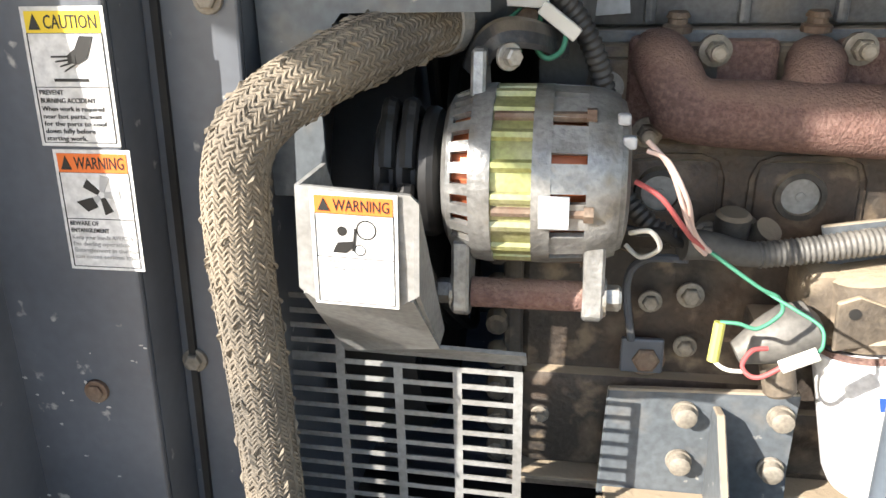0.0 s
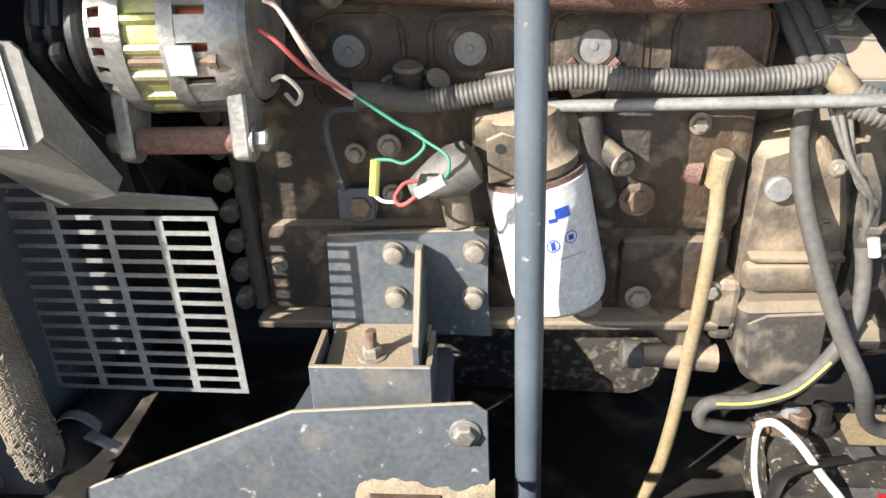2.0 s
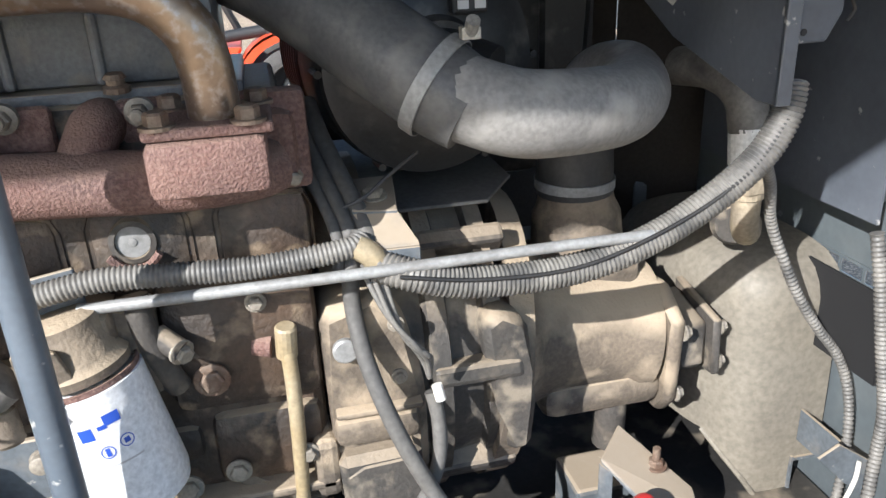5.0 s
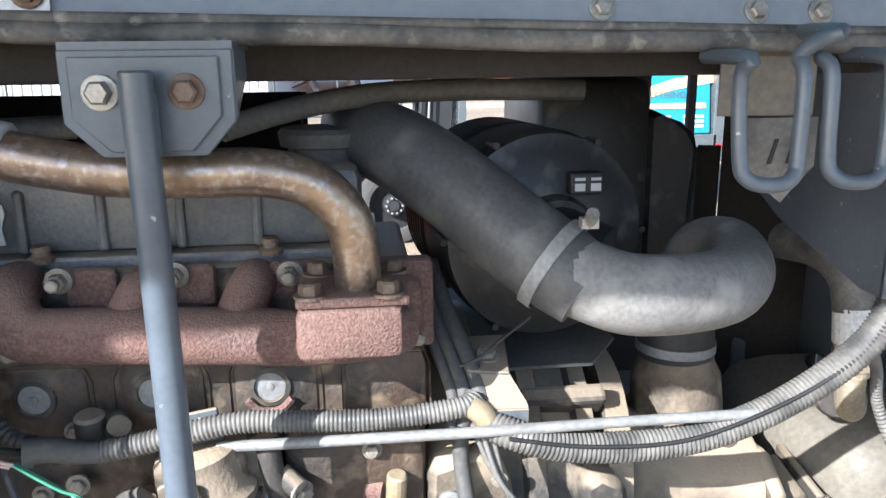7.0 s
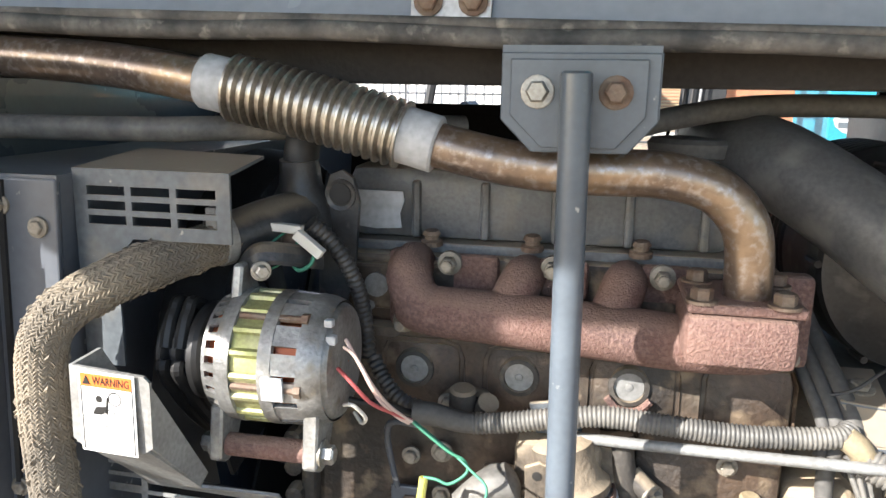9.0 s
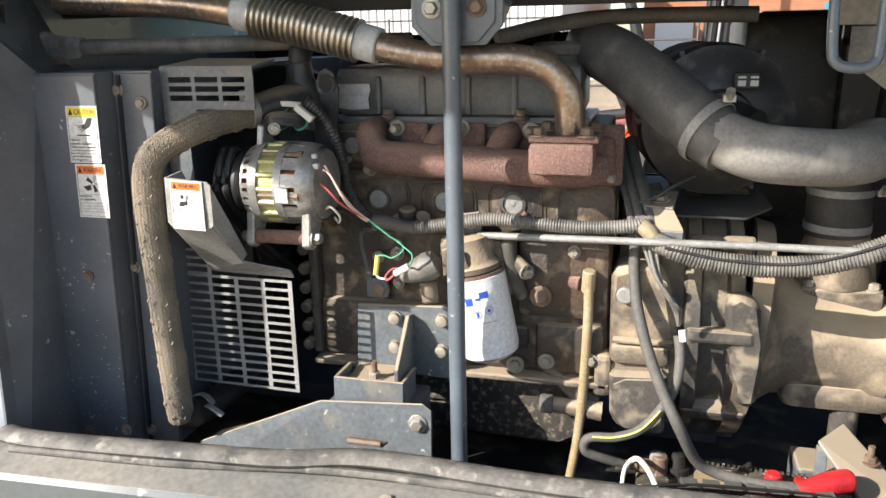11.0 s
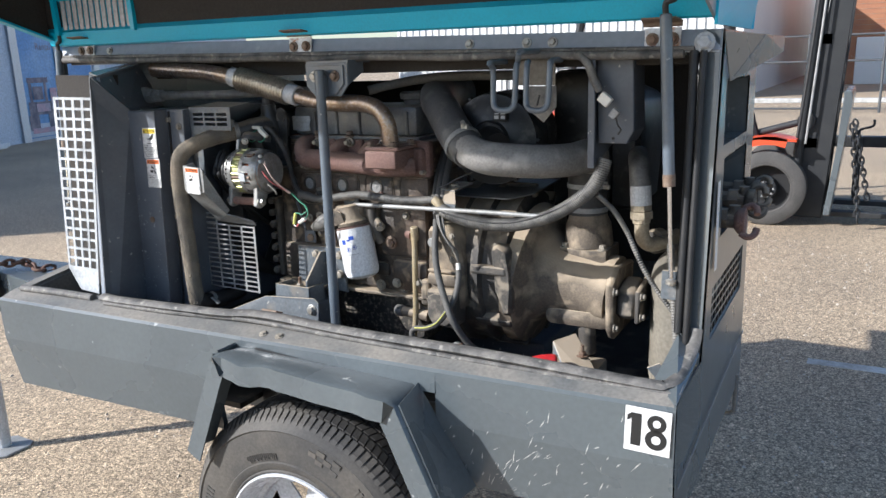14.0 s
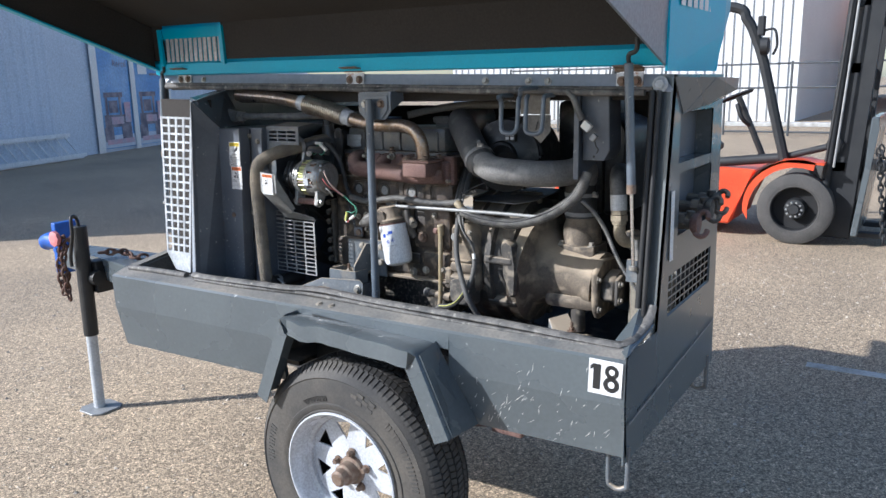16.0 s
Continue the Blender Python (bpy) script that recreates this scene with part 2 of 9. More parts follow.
def lathe(bm, p, d, rings, seg=24, closed=True):
    """Rings of (distance along d, radius) round an axis from p."""
    d, u, w = axes(d)
    p = Vector(p)
    loops = []
    for h, r in rings:
        loops.append([bm.verts.new(p + d * h + (u * math.cos(2 * math.pi * i / seg) + w * math.sin(2 * math.pi * i / seg)) * max(r, 1e-5)) for i in range(seg)])
    for a, b in zip(loops, loops[1:]):
        for i in range(seg):
            bm.faces.new((a[i], a[(i + 1) % seg], b[(i + 1) % seg], b[i]))
    if closed:
        bm.faces.new(loops[0][::-1])
        bm.faces.new(loops[-1])
    return loops


def cyl(bm, a, b, r, r2=None, seg=20, chamfer=0.0):
    a, b = Vector(a), Vector(b)
    r2 = r if r2 is None else r2
    L = (b - a).length
    c = min(chamfer, L * 0.4)
    rings = [(0, r - c), (c, r), (L - c, r2), (L, r2 - c)] if c else [(0, r), (L, r2)]
    return lathe(bm, a, b - a, rings, seg)


def spline(pts, n=8):
    """A smooth line through the points."""
    P = [Vector(p) for p in pts]
    if len(P) < 3:
        return P
    out = []
    for i in range(len(P) - 1):
        p0, p1, p2, p3 = P[max(i - 1, 0)], P[i], P[i + 1], P[min(i + 2, len(P) - 1)]
        for k in range(n):
            t = k / n
            out.append(0.5 * ((2 * p1) + (p2 - p0) * t + (2 * p0 - 5 * p1 + 4 * p2 - p3) * t * t + (3 * p1 - p0 - 3 * p2 + p3) * t ** 3))
    out.append(P[-1])
    return out


def tube(bm, pts, r, seg=12, ends=True, n=8, wave=None, flat=1.0):
    """A round tube along a smooth line; r is a radius or a function of 0..1, wave adds (pitch, depth) rings."""
    line = spline(pts, n)
    if wave:
        fine, step, carry = [line[0]], wave[0] / 4, 0.0
        for a, b in zip(line, line[1:]):
            L = (b - a).length
            while carry + step <= L:
                carry += step
                fine.append(a + (b - a) * (carry / L))
            carry -= L
        line = fine
    total = len(line) - 1
    loops, u = [], None
    for i, p in enumerate(line):
        d = (line[min(i + 1, total)] - line[max(i - 1, 0)]).normalized()
        u = axes(d)[1] if u is None else (u - d * u.dot(d)).normalized()
        w = u.cross(d)
        rr = r(i / total) if callable(r) else r
        if wave and i % 4 in (2, 3):
            rr -= wave[1]
        loops.append([bm.verts.new(p + (u * math.cos(2 * math.pi * k / seg) * flat + w * math.sin(2 * math.pi * k / seg)) * rr) for k in range(seg)])
    for a, b in zip(loops, loops[1:]):
        for k in range(seg):
            bm.faces.new((a[k], a[(k + 1) % seg], b[(k + 1) % seg], b[k]))
    if ends:
        bm.faces.new(loops[0][::-1])
        bm.faces.new(loops[-1])
    return line


def plate(bm, outline, offset, bevel=0.0):
    """A flat sheet from its outline of 3D points, thickened by the vector offset."""
    o = Vector(offset)
    a = [bm.verts.new(Vector(p)) for p in outline]
    b = [bm.verts.new(Vector(p) + o) for p in outline]
    f = [bm.faces.new(a), bm.faces.new(b[::-1])]
    n = len(a)
    for i in range(n):
        f.append(bm.faces.new((a[i], b[i], b[(i + 1) % n], a[(i + 1) % n])))
    if bevel:
        bmesh.ops.bevel(bm, geom=list({e for x in f for e in x.edges}), offset=bevel, segments=1, affect="EDGES")
    return a + b


def strip(bm, profile, x0, x1):
    """A profile of (y, z) points swept along x as an open sheet."""
    a = [bm.verts.new((x0, y, z)) for y, z in profile]
    b = [bm.verts.new((x1, y, z)) for y, z in profile]
    for i in range(len(a) - 1):
        bm.faces.new((a[i], a[i + 1], b[i + 1], b[i]))


def hexbolt(bm, p, d, r=0.009, h=0.007, washer=True):
    """A flanged hexagon bolt head whose foot is at p."""
    d = Vector(d).normalized()
    p = Vector(p)
    if washer:
        lathe(bm, p, d, [(-0.001, r * 1.45), (0.0016, r * 1.45), (0.002, r * 1.35)], 16)
    lathe(bm, p + d * 0.002, d, [(0, r), (h * 0.8, r), (h, r * 0.8)], 6)


def bolt(parent, p, d, r=0.009, h=0.007, mat=None, name="bolt", label=""):
    bm = bmesh.new()
    hexbolt(bm, p, d, r, h)
    return part(name, bm, mat or M_BOLT, parent, label)


def grid_sheet(bm, o, ux, uz, w, h, nx, nz, bar_x, bar_z, thick, margin=0.0):
    """One sheet with a raster of slots punched through it."""
    ux, uz = Vector(ux).normalized(), Vector(uz).normalized()
    n = ux.cross(uz).normalized() * thick
    o = Vector(o)

    def lines(size, count, bar):
        out = [0.0] if margin else []
        for i in range(count + 1):
            a = margin + (size - 2 * margin - bar) * i / count
            out += [a, a + bar]
        return out + ([size] if margin else [])
    xs, zs = lines(w, nx, bar_x), lines(h, nz, bar_z)
    off = 1 if margin else 0

    def solid(i, j):
        if not (0 <= i < len(xs) - 1 and 0 <= j < len(zs) - 1):
            return False
        return (i - off) % 2 == 0 or (j - off) % 2 == 0 or i in (0, len(xs) - 2) or j in (0, len(zs) - 2)
    vs = [[[bm.verts.new(o + ux * x + uz * z + n * k) for z in zs] for x in xs] for k in (0, 1)]
    for i in range(len(xs) - 1):
        for j in range(len(zs) - 1):
            if not solid(i, j):
                continue
            for k in (0, 1):
                v = vs[k]
                bm.faces.new((v[i][j], v[i + 1][j], v[i + 1][j + 1], v[i][j + 1]))
            a, b = vs
            if not solid(i - 1, j):
                bm.faces.new((a[i][j], b[i][j], b[i][j + 1], a[i][j + 1]))
            if not solid(i + 1, j):
                bm.faces.new((a[i + 1][j], b[i + 1][j], b[i + 1][j + 1], a[i + 1][j + 1]))
            if not solid(i, j - 1):
                bm.faces.new((a[i][j], b[i][j], b[i + 1][j], a[i + 1][j]))
            if not solid(i, j + 1):
                bm.faces.new((a[i][j + 1], b[i][j + 1], b[i + 1][j + 1], a[i + 1][j + 1]))


def writing(name, text, o, ux, uz, size, mat, parent, squeeze=1.0, fit=0.0, bold=0.0):
    """Letters as a flat mesh: o is the lower left corner, ux along the line, uz up."""
    cu = bpy.data.curves.new(name, "FONT")
    cu.body, cu.size, cu.extrude, cu.resolution_u, cu.offset = text, size, 0.00015, 2, bold * size
    tmp = bpy.data.objects.new(name, cu)
    scene.collection.objects.link(tmp)
    bpy.context.view_layer.update()
    me = bpy.data.meshes.new_from_object(tmp)
    bpy.data.objects.remove(tmp)
    ux, uz = Vector(ux).normalized(), Vector(uz).normalized()
    if fit:
        squeeze = fit / max(v.co.x for v in me.vertices)
    n = ux.cross(uz)
    m = Matrix((ux * squeeze, uz, n)).transposed().to_4x4()
    m.translation = Vector(o)
    me.transform(m)
    ob = new(name, me)
    me.materials.clear()
    me.materials.append(mat)
    ob.parent = parent
    return ob


class Face:
    """A flat label face: places shapes at (u, v) metres from its upper left corner."""

    def __init__(self, o, ux, down, parent, lift=0.0006):
        self.o, self.u, self.v = Vector(o), Vector(ux).normalized(), Vector(down).normalized()
        self.n, self.parent, self.lift, self.count = self.v.cross(self.u).normalized(), parent, lift, 0

    def at(self, u, v, k=0.0):
        return self.o + self.u * u + self.v * v + self.n * k

    def poly(self, name, pts, mat, level=1, thick=0.0004, parent=None):
        bm = bmesh.new()
        plate(bm, [self.at(u, v, self.lift * level) for u, v in pts], self.n * thick)
        return part(name, bm, mat, parent or self.parent)

    def rect(self, name, u, v, w, h, mat, level=1, parent=None):
        return self.poly(name, [(u, v), (u + w, v), (u + w, v + h), (u, v + h)], mat, level, parent=parent)

    def disc(self, name, u, v, r, mat, level=1, inner=0.0, seg=20):
        bm = bmesh.new()
        p = self.at(u, v, self.lift * level)
        for i in range(seg):
            a, b = 2 * math.pi * i / seg, 2 * math.pi * (i + 1) / seg
            q = [p + (self.u * math.cos(t) + self.v * math.sin(t)) * rr for t, rr in ((a, r), (b, r), (b, inner), (a, inner))]
            bm.faces.new([bm.verts.new(x) for x in (q if inner else q[:3])])
        return part(name, bm, mat, self.parent)

    def text(self, text, u, v, size, mat, level=1.6, squeeze=1.0, fit=0.0, bold=0.0):
        return writing("lettering", text, self.at(u, v, self.lift * level), self.u, -self.v, size, mat, self.parent, squeeze, fit, bold)


def warning_label(o, ux, down, w, h, head, word, body_lines, label, bars=0, sign="heat"):
    t = thing("warning_label", label, "label", "warning labels")
    f = Face(o, ux, down, t)
    bm = bmesh.new()
    plate(bm, [f.at(*q) for q in ((0, 0), (w, 0), (w, h), (0, h))], f.n * 0.0006)
    part("sheet", bm, M_WHITE, t)
    hh = h * 0.15
    f.rect("banner", w * 0.05, h * 0.03, w * 0.9, hh, head, 1.2)
    f.poly("triangle", [(w * 0.09, h * 0.03 + hh * 0.85), (w * 0.23, h * 0.03 + hh * 0.85), (w * 0.16, h * 0.03 + hh * 0.12)], M_INK, 2)
    f.text(word, w * 0.27, h * 0.03 + hh * 0.8, hh * 0.9, M_INK, 2.2, 1.0, w * 0.64, 0.004)
    for e in ((0.05, 0.18, 0.9, 0.004), (0.05, 0.56, 0.9, 0.004), (0.05, 0.97, 0.9, 0.004)):
        f.rect("rule", w * e[0], h * e[1], w * e[2], h * e[3], M_INK, 1.2)
    for u in (0.045, 0.95):
        f.rect("rule", w * u, h * 0.18, w * 0.008, h * 0.79, M_INK, 1.2)
    if sign == "heat":
        f.poly("pictogram", [(w * 0.68, h * 0.20), (w * 0.84, h * 0.205), (w * 0.74, h * 0.36), (w * 0.62, h * 0.40), (w * 0.50, h * 0.39), (w * 0.50, h * 0.335), (w * 0.60, h * 0.29)], M_INK, 1.2)
        for k in range(4):
            f.poly("pictogram", [(w * 0.60, h * (0.335 + 0.018 * k)), (w * (0.30 + 0.05 * k), h * (0.34 + 0.034 * k)), (w * (0.30 + 0.05 * k), h * (0.352 + 0.034 * k)), (w * 0.60, h * (0.35 + 0.018 * k))], M_INK, 1.4 + 0.2 * k)
        f.rect("hot_plate", w * 0.3, h * 0.5, w * 0.42, h * 0.022, M_INK, 1.2)
    elif sign == "fan":
        for k in range(5):
            a = 2 * math.pi * k / 5
            c, s = math.cos(a), math.sin(a)
            q = [(w * 0.56 + (x * c - y * s) * w, h * 0.36 + (x * s + y * c) * w) for x, y in ((0.04, -0.03), (0.24, -0.06), (0.25, 0.06), (0.04, 0.03))]
            f.poly("fan_blade", q, M_INK if k % 2 else M_GREYINK, 1.2)
        f.poly("pictogram", [(w * 0.22, h * 0.42), (w * 0.44, h * 0.38), (w * 0.5, h * 0.46), (w * 0.36, h * 0.5)], M_INK, 1.4)
    else:
        f.disc("pulley", w * 0.64, h * 0.31, w * 0.12, M_INK, 1.2, w * 0.1)
        f.disc("pulley", w * 0.56, h * 0.49, w * 0.07, M_INK, 1.2, w * 0.055)
        f.disc("pulley", w * 0.36, h * 0.33, w * 0.06, M_INK, 1.3)
        f.poly("belt", [(w * 0.5, h * 0.3), (w * 0.53, h * 0.3), (w * 0.5, h * 0.5), (w * 0.47, h * 0.5)], M_INK, 1.3)
        f.poly("pictogram", [(w * 0.24, h * 0.52), (w * 0.3, h * 0.43), (w * 0.5, h * 0.41), (w * 0.5, h * 0.46), (w * 0.4, h * 0.52)], M_INK, 1.3)
    v = 0.575
    for i, (line, big) in enumerate(body_lines):
        f.text(line, w * 0.08, h * (v + 0.042), h * 0.052, M_INK if sign == "heat" or (big and sign == "fan") else M_GREYINK, 1.6, 1.0, w * (0.043 if big else 0.037) * len(line), 0.002)
        v += 0.06 if big else 0.055
    for i in range(bars):
        f.rect("print_bar", w * 0.08, h * (v + 0.005), w * (0.82 - 0.1 * (i % 2)), h * 0.022, M_GREYINK, 1.2)
        v += 0.058
    return t


# ---- ground and yard ----
def ground_material():
    """Tan crushed gravel rolled into old asphalt: broad patches, stones of two sizes and fine relief."""
    m = material("gravelly_asphalt", (0.72, 0.56, 0.385), 0.9, 0, (0.49, 0.39, 0.28), 0.8, 0.6, 40, 0.5)
    nt = m.node_tree
    n, l = nt.nodes, nt.links
    b = n["Principled BSDF"]
    out = b.inputs["Base Color"].links[0].from_socket
    tc = next(x for x in n if x.type == "TEX_COORD")
    first = None
    for scale, dark, tint in ((150, 0.32, 0.5), (75, 0.6, 0.35)):
        v = n.new("ShaderNodeTexVoronoi")
        v.inputs["Scale"].default_value = scale
        l.new(tc.outputs["Object"], v.inputs["Vector"])
        first = first or v
        r = n.new("ShaderNodeValToRGB")
        r.color_ramp.elements[0].color, r.color_ramp.elements[1].color = (1.12, 1.1, 1.06, 1), (dark, dark, dark, 1)
        r.color_ramp.elements[0].position, r.color_ramp.elements[1].position = 0.2, 0.75
        l.new(v.outputs["Distance"], r.inputs["Fac"])
        x = n.new("ShaderNodeMix")
        x.data_type, x.blend_type = "RGBA", "MULTIPLY"
        x.inputs["Factor"].default_value = 0.8
        l.new(out, x.inputs["A"])
        l.new(r.outputs["Color"], x.inputs["B"])
        bw = n.new("ShaderNodeRGBToBW")
        l.new(v.outputs["Color"], bw.inputs[0])
        mr = n.new("ShaderNodeMapRange")
        mr.inputs["To Min"].default_value, mr.inputs["To Max"].default_value = 1 - tint, 1 + tint
        l.new(bw.outputs[0], mr.inputs["Value"])
        y = n.new("ShaderNodeVectorMath")
        y.operation = "SCALE"
        l.new(x.outputs["Result"], y.inputs[0])
        l.new(mr.outputs["Result"], y.inputs["Scale"])
        out = y.outputs["Vector"]
    l.new(out, b.inputs["Base Color"])
    bp = n.new("ShaderNodeBump")
    bp.inputs["Strength"].default_value, bp.inputs["Distance"].default_value = 0.5, 0.004
    bp.invert = True
    l.new(first.outputs["Distance"], bp.inputs["Height"])
    l.new(bp.outputs["Normal"], b.inputs["Normal"])
    return m


bm = bmesh.new()
G = -0.10
plate(bm, [(-600, -600, G - 0.3), (600, -600, G - 0.3), (600, 600, G - 0.3), (-600, 600, G - 0.3)], (0, 0, 0.3))
tagged(part("ground", bm, ground_material()), "worn asphalt yard with loose pale gravel", "ground", kind="structure")
PEB = random.Random(31)
pv, pf = [], []
for i in range(9000):
    x, y = PEB.uniform(-4.5, 5.5), PEB.uniform(-1.3, 5.5)
    s_ = PEB.uniform(0.003, 0.0075) if i % 12 else PEB.uniform(0.008, 0.014)
    a = PEB.uniform(0, 6.28)
    c, d, e = math.cos(a) * s_, math.sin(a) * s_, PEB.uniform(0.5, 0.9)
    n0 = len(pv)
    pv += [(x + c, y + d, G), (x - d * e, y + c * e, G), (x - c, y - d, G), (x + d * e, y - c * e, G), (x + c * 0.3, y + d * 0.3, G + s_ * e), (x - c * 0.4, y - d * 0.2, G + s_ * e * 0.9)]
    pf += [(n0, n0 + 1, n0 + 4), (n0 + 1, n0 + 5, n0 + 4), (n0 + 1, n0 + 2, n0 + 5), (n0 + 2, n0 + 3, n0 + 5), (n0 + 3, n0 + 4, n0 + 5), (n0 + 3, n0, n0 + 4)]
pm = bpy.data.meshes.new("gravel")
pm.from_pydata(pv, [], pf)
M_PEB = material("gravel_stone", (0.62, 0.53, 0.42), 0.9, 0, (0.3, 0.26, 0.22), 0.8, 9, 60, 0.2)
pm.materials.append(M_PEB)
tagged(new("gravel", pm), "loose tan gravel on the yard", "gravel", kind="stuff")
M_LINE = material("worn_white_line", (0.6, 0.6, 0.58), 0.8, 0, (0.3, 0.28, 0.25), 0.8, 6, 60, 0.3)
bm = bmesh.new()
plate(bm, [(1.35, 2.83, G), (9.0, 3.05, G), (9.0, 3.12, G), (1.35, 2.90, G)], (0, 0, 0.004))
tagged(part("parking_line", bm, M_LINE), "worn white painted parking line", "road marking", kind="structure")

# ---- trailer body ----
X0, X1 = -0.612, 1.25


def edge(x):
    """The sill's front edge: the lower body stands slightly askew to the engine and falls to the rear."""
    return 0.2484 + 0.06 * x, 0.741 - 0.0093 * x


def on_edge(x, y, z):
    """A place given for a straight sill at y 0.32, z 0.716, moved to the true edge."""
    return (x, y + edge(x)[0] - 0.32, z + edge(x)[1] - 0.716)


body = thing("compressor_trailer", "grey painted steel trailer body, scratched and dusty", "trailer")


def swept(prof, x0, x1, lean=0.0):
    bm = bmesh.new()
    lo = min(z for y, z in prof)
    a = [bm.verts.new(on_edge(x0 + lean * max(0.0, 0.66 - z) / (0.66 - lo), y, z)) for y, z in prof]
    b = [bm.verts.new(on_edge(x1, y, z)) for y, z in prof]
    n = len(prof)
    for i in range(n):
        bm.faces.new((a[i], a[(i + 1) % n], b[(i + 1) % n], b[i]))
    bm.faces.new(a[::-1])
    bm.faces.new(b)
    return bm


SKIN = [(0.326, 0.716), (0.32, 0.71), (0.316, 0.60), (0.332, 0.458), (0.345, 0.453), (0.345, 0.463), (0.328, 0.60), (0.332, 0.708)]
bm = swept(SKIN, X0, 0.165, 0.03)
for piece in (swept([(0.326, 0.716), (0.32, 0.71), (0.3165, 0.665), (0.329, 0.665), (0.332, 0.708)], 0.165, 0.765), swept(SKIN, 0.765, X1)):
    me = bpy.data.meshes.new("skin_piece")
    piece.to_mesh(me)
    piece.free()
    bm.from_mesh(me)
    bpy.data.meshes.remove(me)
bmesh.ops.remove_doubles(bm, verts=bm.verts[:], dist=0.0005)
part("side_panel", bm, M_BODY, body)
# Unseen lining, coloured near-black to give the shade under the fender.
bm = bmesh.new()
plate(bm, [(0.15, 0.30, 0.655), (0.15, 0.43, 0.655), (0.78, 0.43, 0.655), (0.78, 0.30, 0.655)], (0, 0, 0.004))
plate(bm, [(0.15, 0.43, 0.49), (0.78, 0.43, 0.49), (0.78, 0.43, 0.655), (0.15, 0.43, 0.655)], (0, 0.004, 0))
part("wheel_well", bm, M_UNDER, body, "wheel well lining, near-black for the shade under the fender")
part("ledge", swept([(0.327, 0.7165), (0.322, 0.712), (0.330, 0.708), (0.40, 0.728), (0.40, 0.734), (0.365, 0.729)], X0 + 0.003, X1 - 0.002), M_LEDGE, body, "dust-covered steel ledge")
bm = bmesh.new()
plate(bm, [(X0 + 0.001, 0.216, 0.744), (X0 + 0.03, 0.233, 0.49), (X0 - 0.03, 1.40, 0.49), (X0 - 0.06, 1.41, 0.744)], (0.012, 0, 0))
part("front_panel", bm, M_BODY, body)
bm = bmesh.new()
plate(bm, [(X0 + 0.01, 0.275, 0.757), (X0 - 0.02, 0.62, 0.80), (X0 + 0.012, 0.62, 0.80), (X0 + 0.04, 0.29, 0.757)], (0, 0, 0.01))
plate(bm, [(X0 + 0.04, 0.29, 0.66), (X0 + 0.012, 0.62, 0.66), (X0 + 0.012, 0.62, 0.80), (X0 + 0.04, 0.29, 0.757)], (0.008, 0, 0))
part("front_rim", bm, M_LEDGE, body)
for a, b in (((-0.57, 0.345, 0.50), (0.15, 1.40, 0.515)), ((0.15, 0.44, 0.50), (0.78, 1.40, 0.515)), ((0.78, 0.345, 0.50), (1.17, 1.40, 0.515)), ((1.17, 0.345, 0.50), (1.235, 1.16, 0.515))):
    bm = bmesh.new()
    box(bm, a, b)
    part("floor_pan", bm, M_FLOORIN, body, "oily black floor pan")
bm = bmesh.new()
box(bm, (X0, 1.41, 0.48), (1.165, 1.425, 0.72))
part("far_side_panel", bm, M_BODY, body)
bm = bmesh.new()
box(bm, (-0.3, 0.95, 0.5), (0.75, 1.41, 0.56), 0.005)
part("cross_member", bm, M_DARK, body)


def rail_z(x):
    return 1.430 - 0.0235 * x


bm = bmesh.new()
plate(bm, [(-0.75, 0.612, rail_z(-0.75) - 0.04), (X1, 0.612, rail_z(X1) - 0.04), (X1, 0.628, rail_z(X1)), (-0.75, 0.628, rail_z(-0.75))], (0, 0.014, 0))
plate(bm, [(-0.75, 0.614, rail_z(-0.75) - 0.044), (X1, 0.614, rail_z(X1) - 0.044), (X1, 0.67, rail_z(X1) - 0.05), (-0.75, 0.67, rail_z(-0.75) - 0.05)], (0, 0, 0.003))
part("top_rail", bm, M_RAIL, body)
bm = bmesh.new()
tube(bm, [(-0.72 + 0.1 * i, 0.603 + 0.002 * math.sin(i * 2.1), rail_z(-0.72 + 0.1 * i) - 0.047 + 0.0015 * math.sin(i * 1.7)) for i in range(20)], 0.0095, 8, n=3)
tube(bm, [(-0.72, 0.603, rail_z(-0.72) - 0.036), (0.4, 0.604, rail_z(0.4) - 0.036), (1.2, 0.604, rail_z(1.2) - 0.036)], 0.005, 6, n=10)
part("top_seal", bm, M_GASKET, body, "worn black rubber door seal", smooth=60)
bm = bmesh.new()
tube(bm, [on_edge(*p) for p in ((-0.27, 0.388, 0.738), (-0.2, 0.376, 0.740), (0, 0.376, 0.744), (0.15, 0.380, 0.746), (0.27, 0.395, 0.750), (0.5, 0.384, 0.745), (0.85, 0.382, 0.741), (1.17, 0.376, 0.732), (1.215, 0.383, 0.732), (1.228, 0.40, 0.735))] + [(1.232, 0.46, 0.755), (1.236, 0.525, 0.775), (1.238, 0.545, 0.81)], 0.0105, 8, flat=1.6)
tube(bm, [on_edge(*p) for p in ((-0.24, 0.362, 0.731), (0, 0.364, 0.733), (0.25, 0.378, 0.738), (0.6, 0.368, 0.733), (1.19, 0.362, 0.724), (1.235, 0.373, 0.726))] + [(1.244, 0.45, 0.748)], 0.006, 6)
tube(bm, [on_edge(*p) for p in ((-0.575, 0.372, 0.735), (-0.45, 0.374, 0.737), (-0.30, 0.378, 0.735))], 0.010, 8, flat=1.3)
part("sill_seal", bm, M_GASKET, body, "worn black rubber door seal", smooth=60)
bm = bmesh.new()
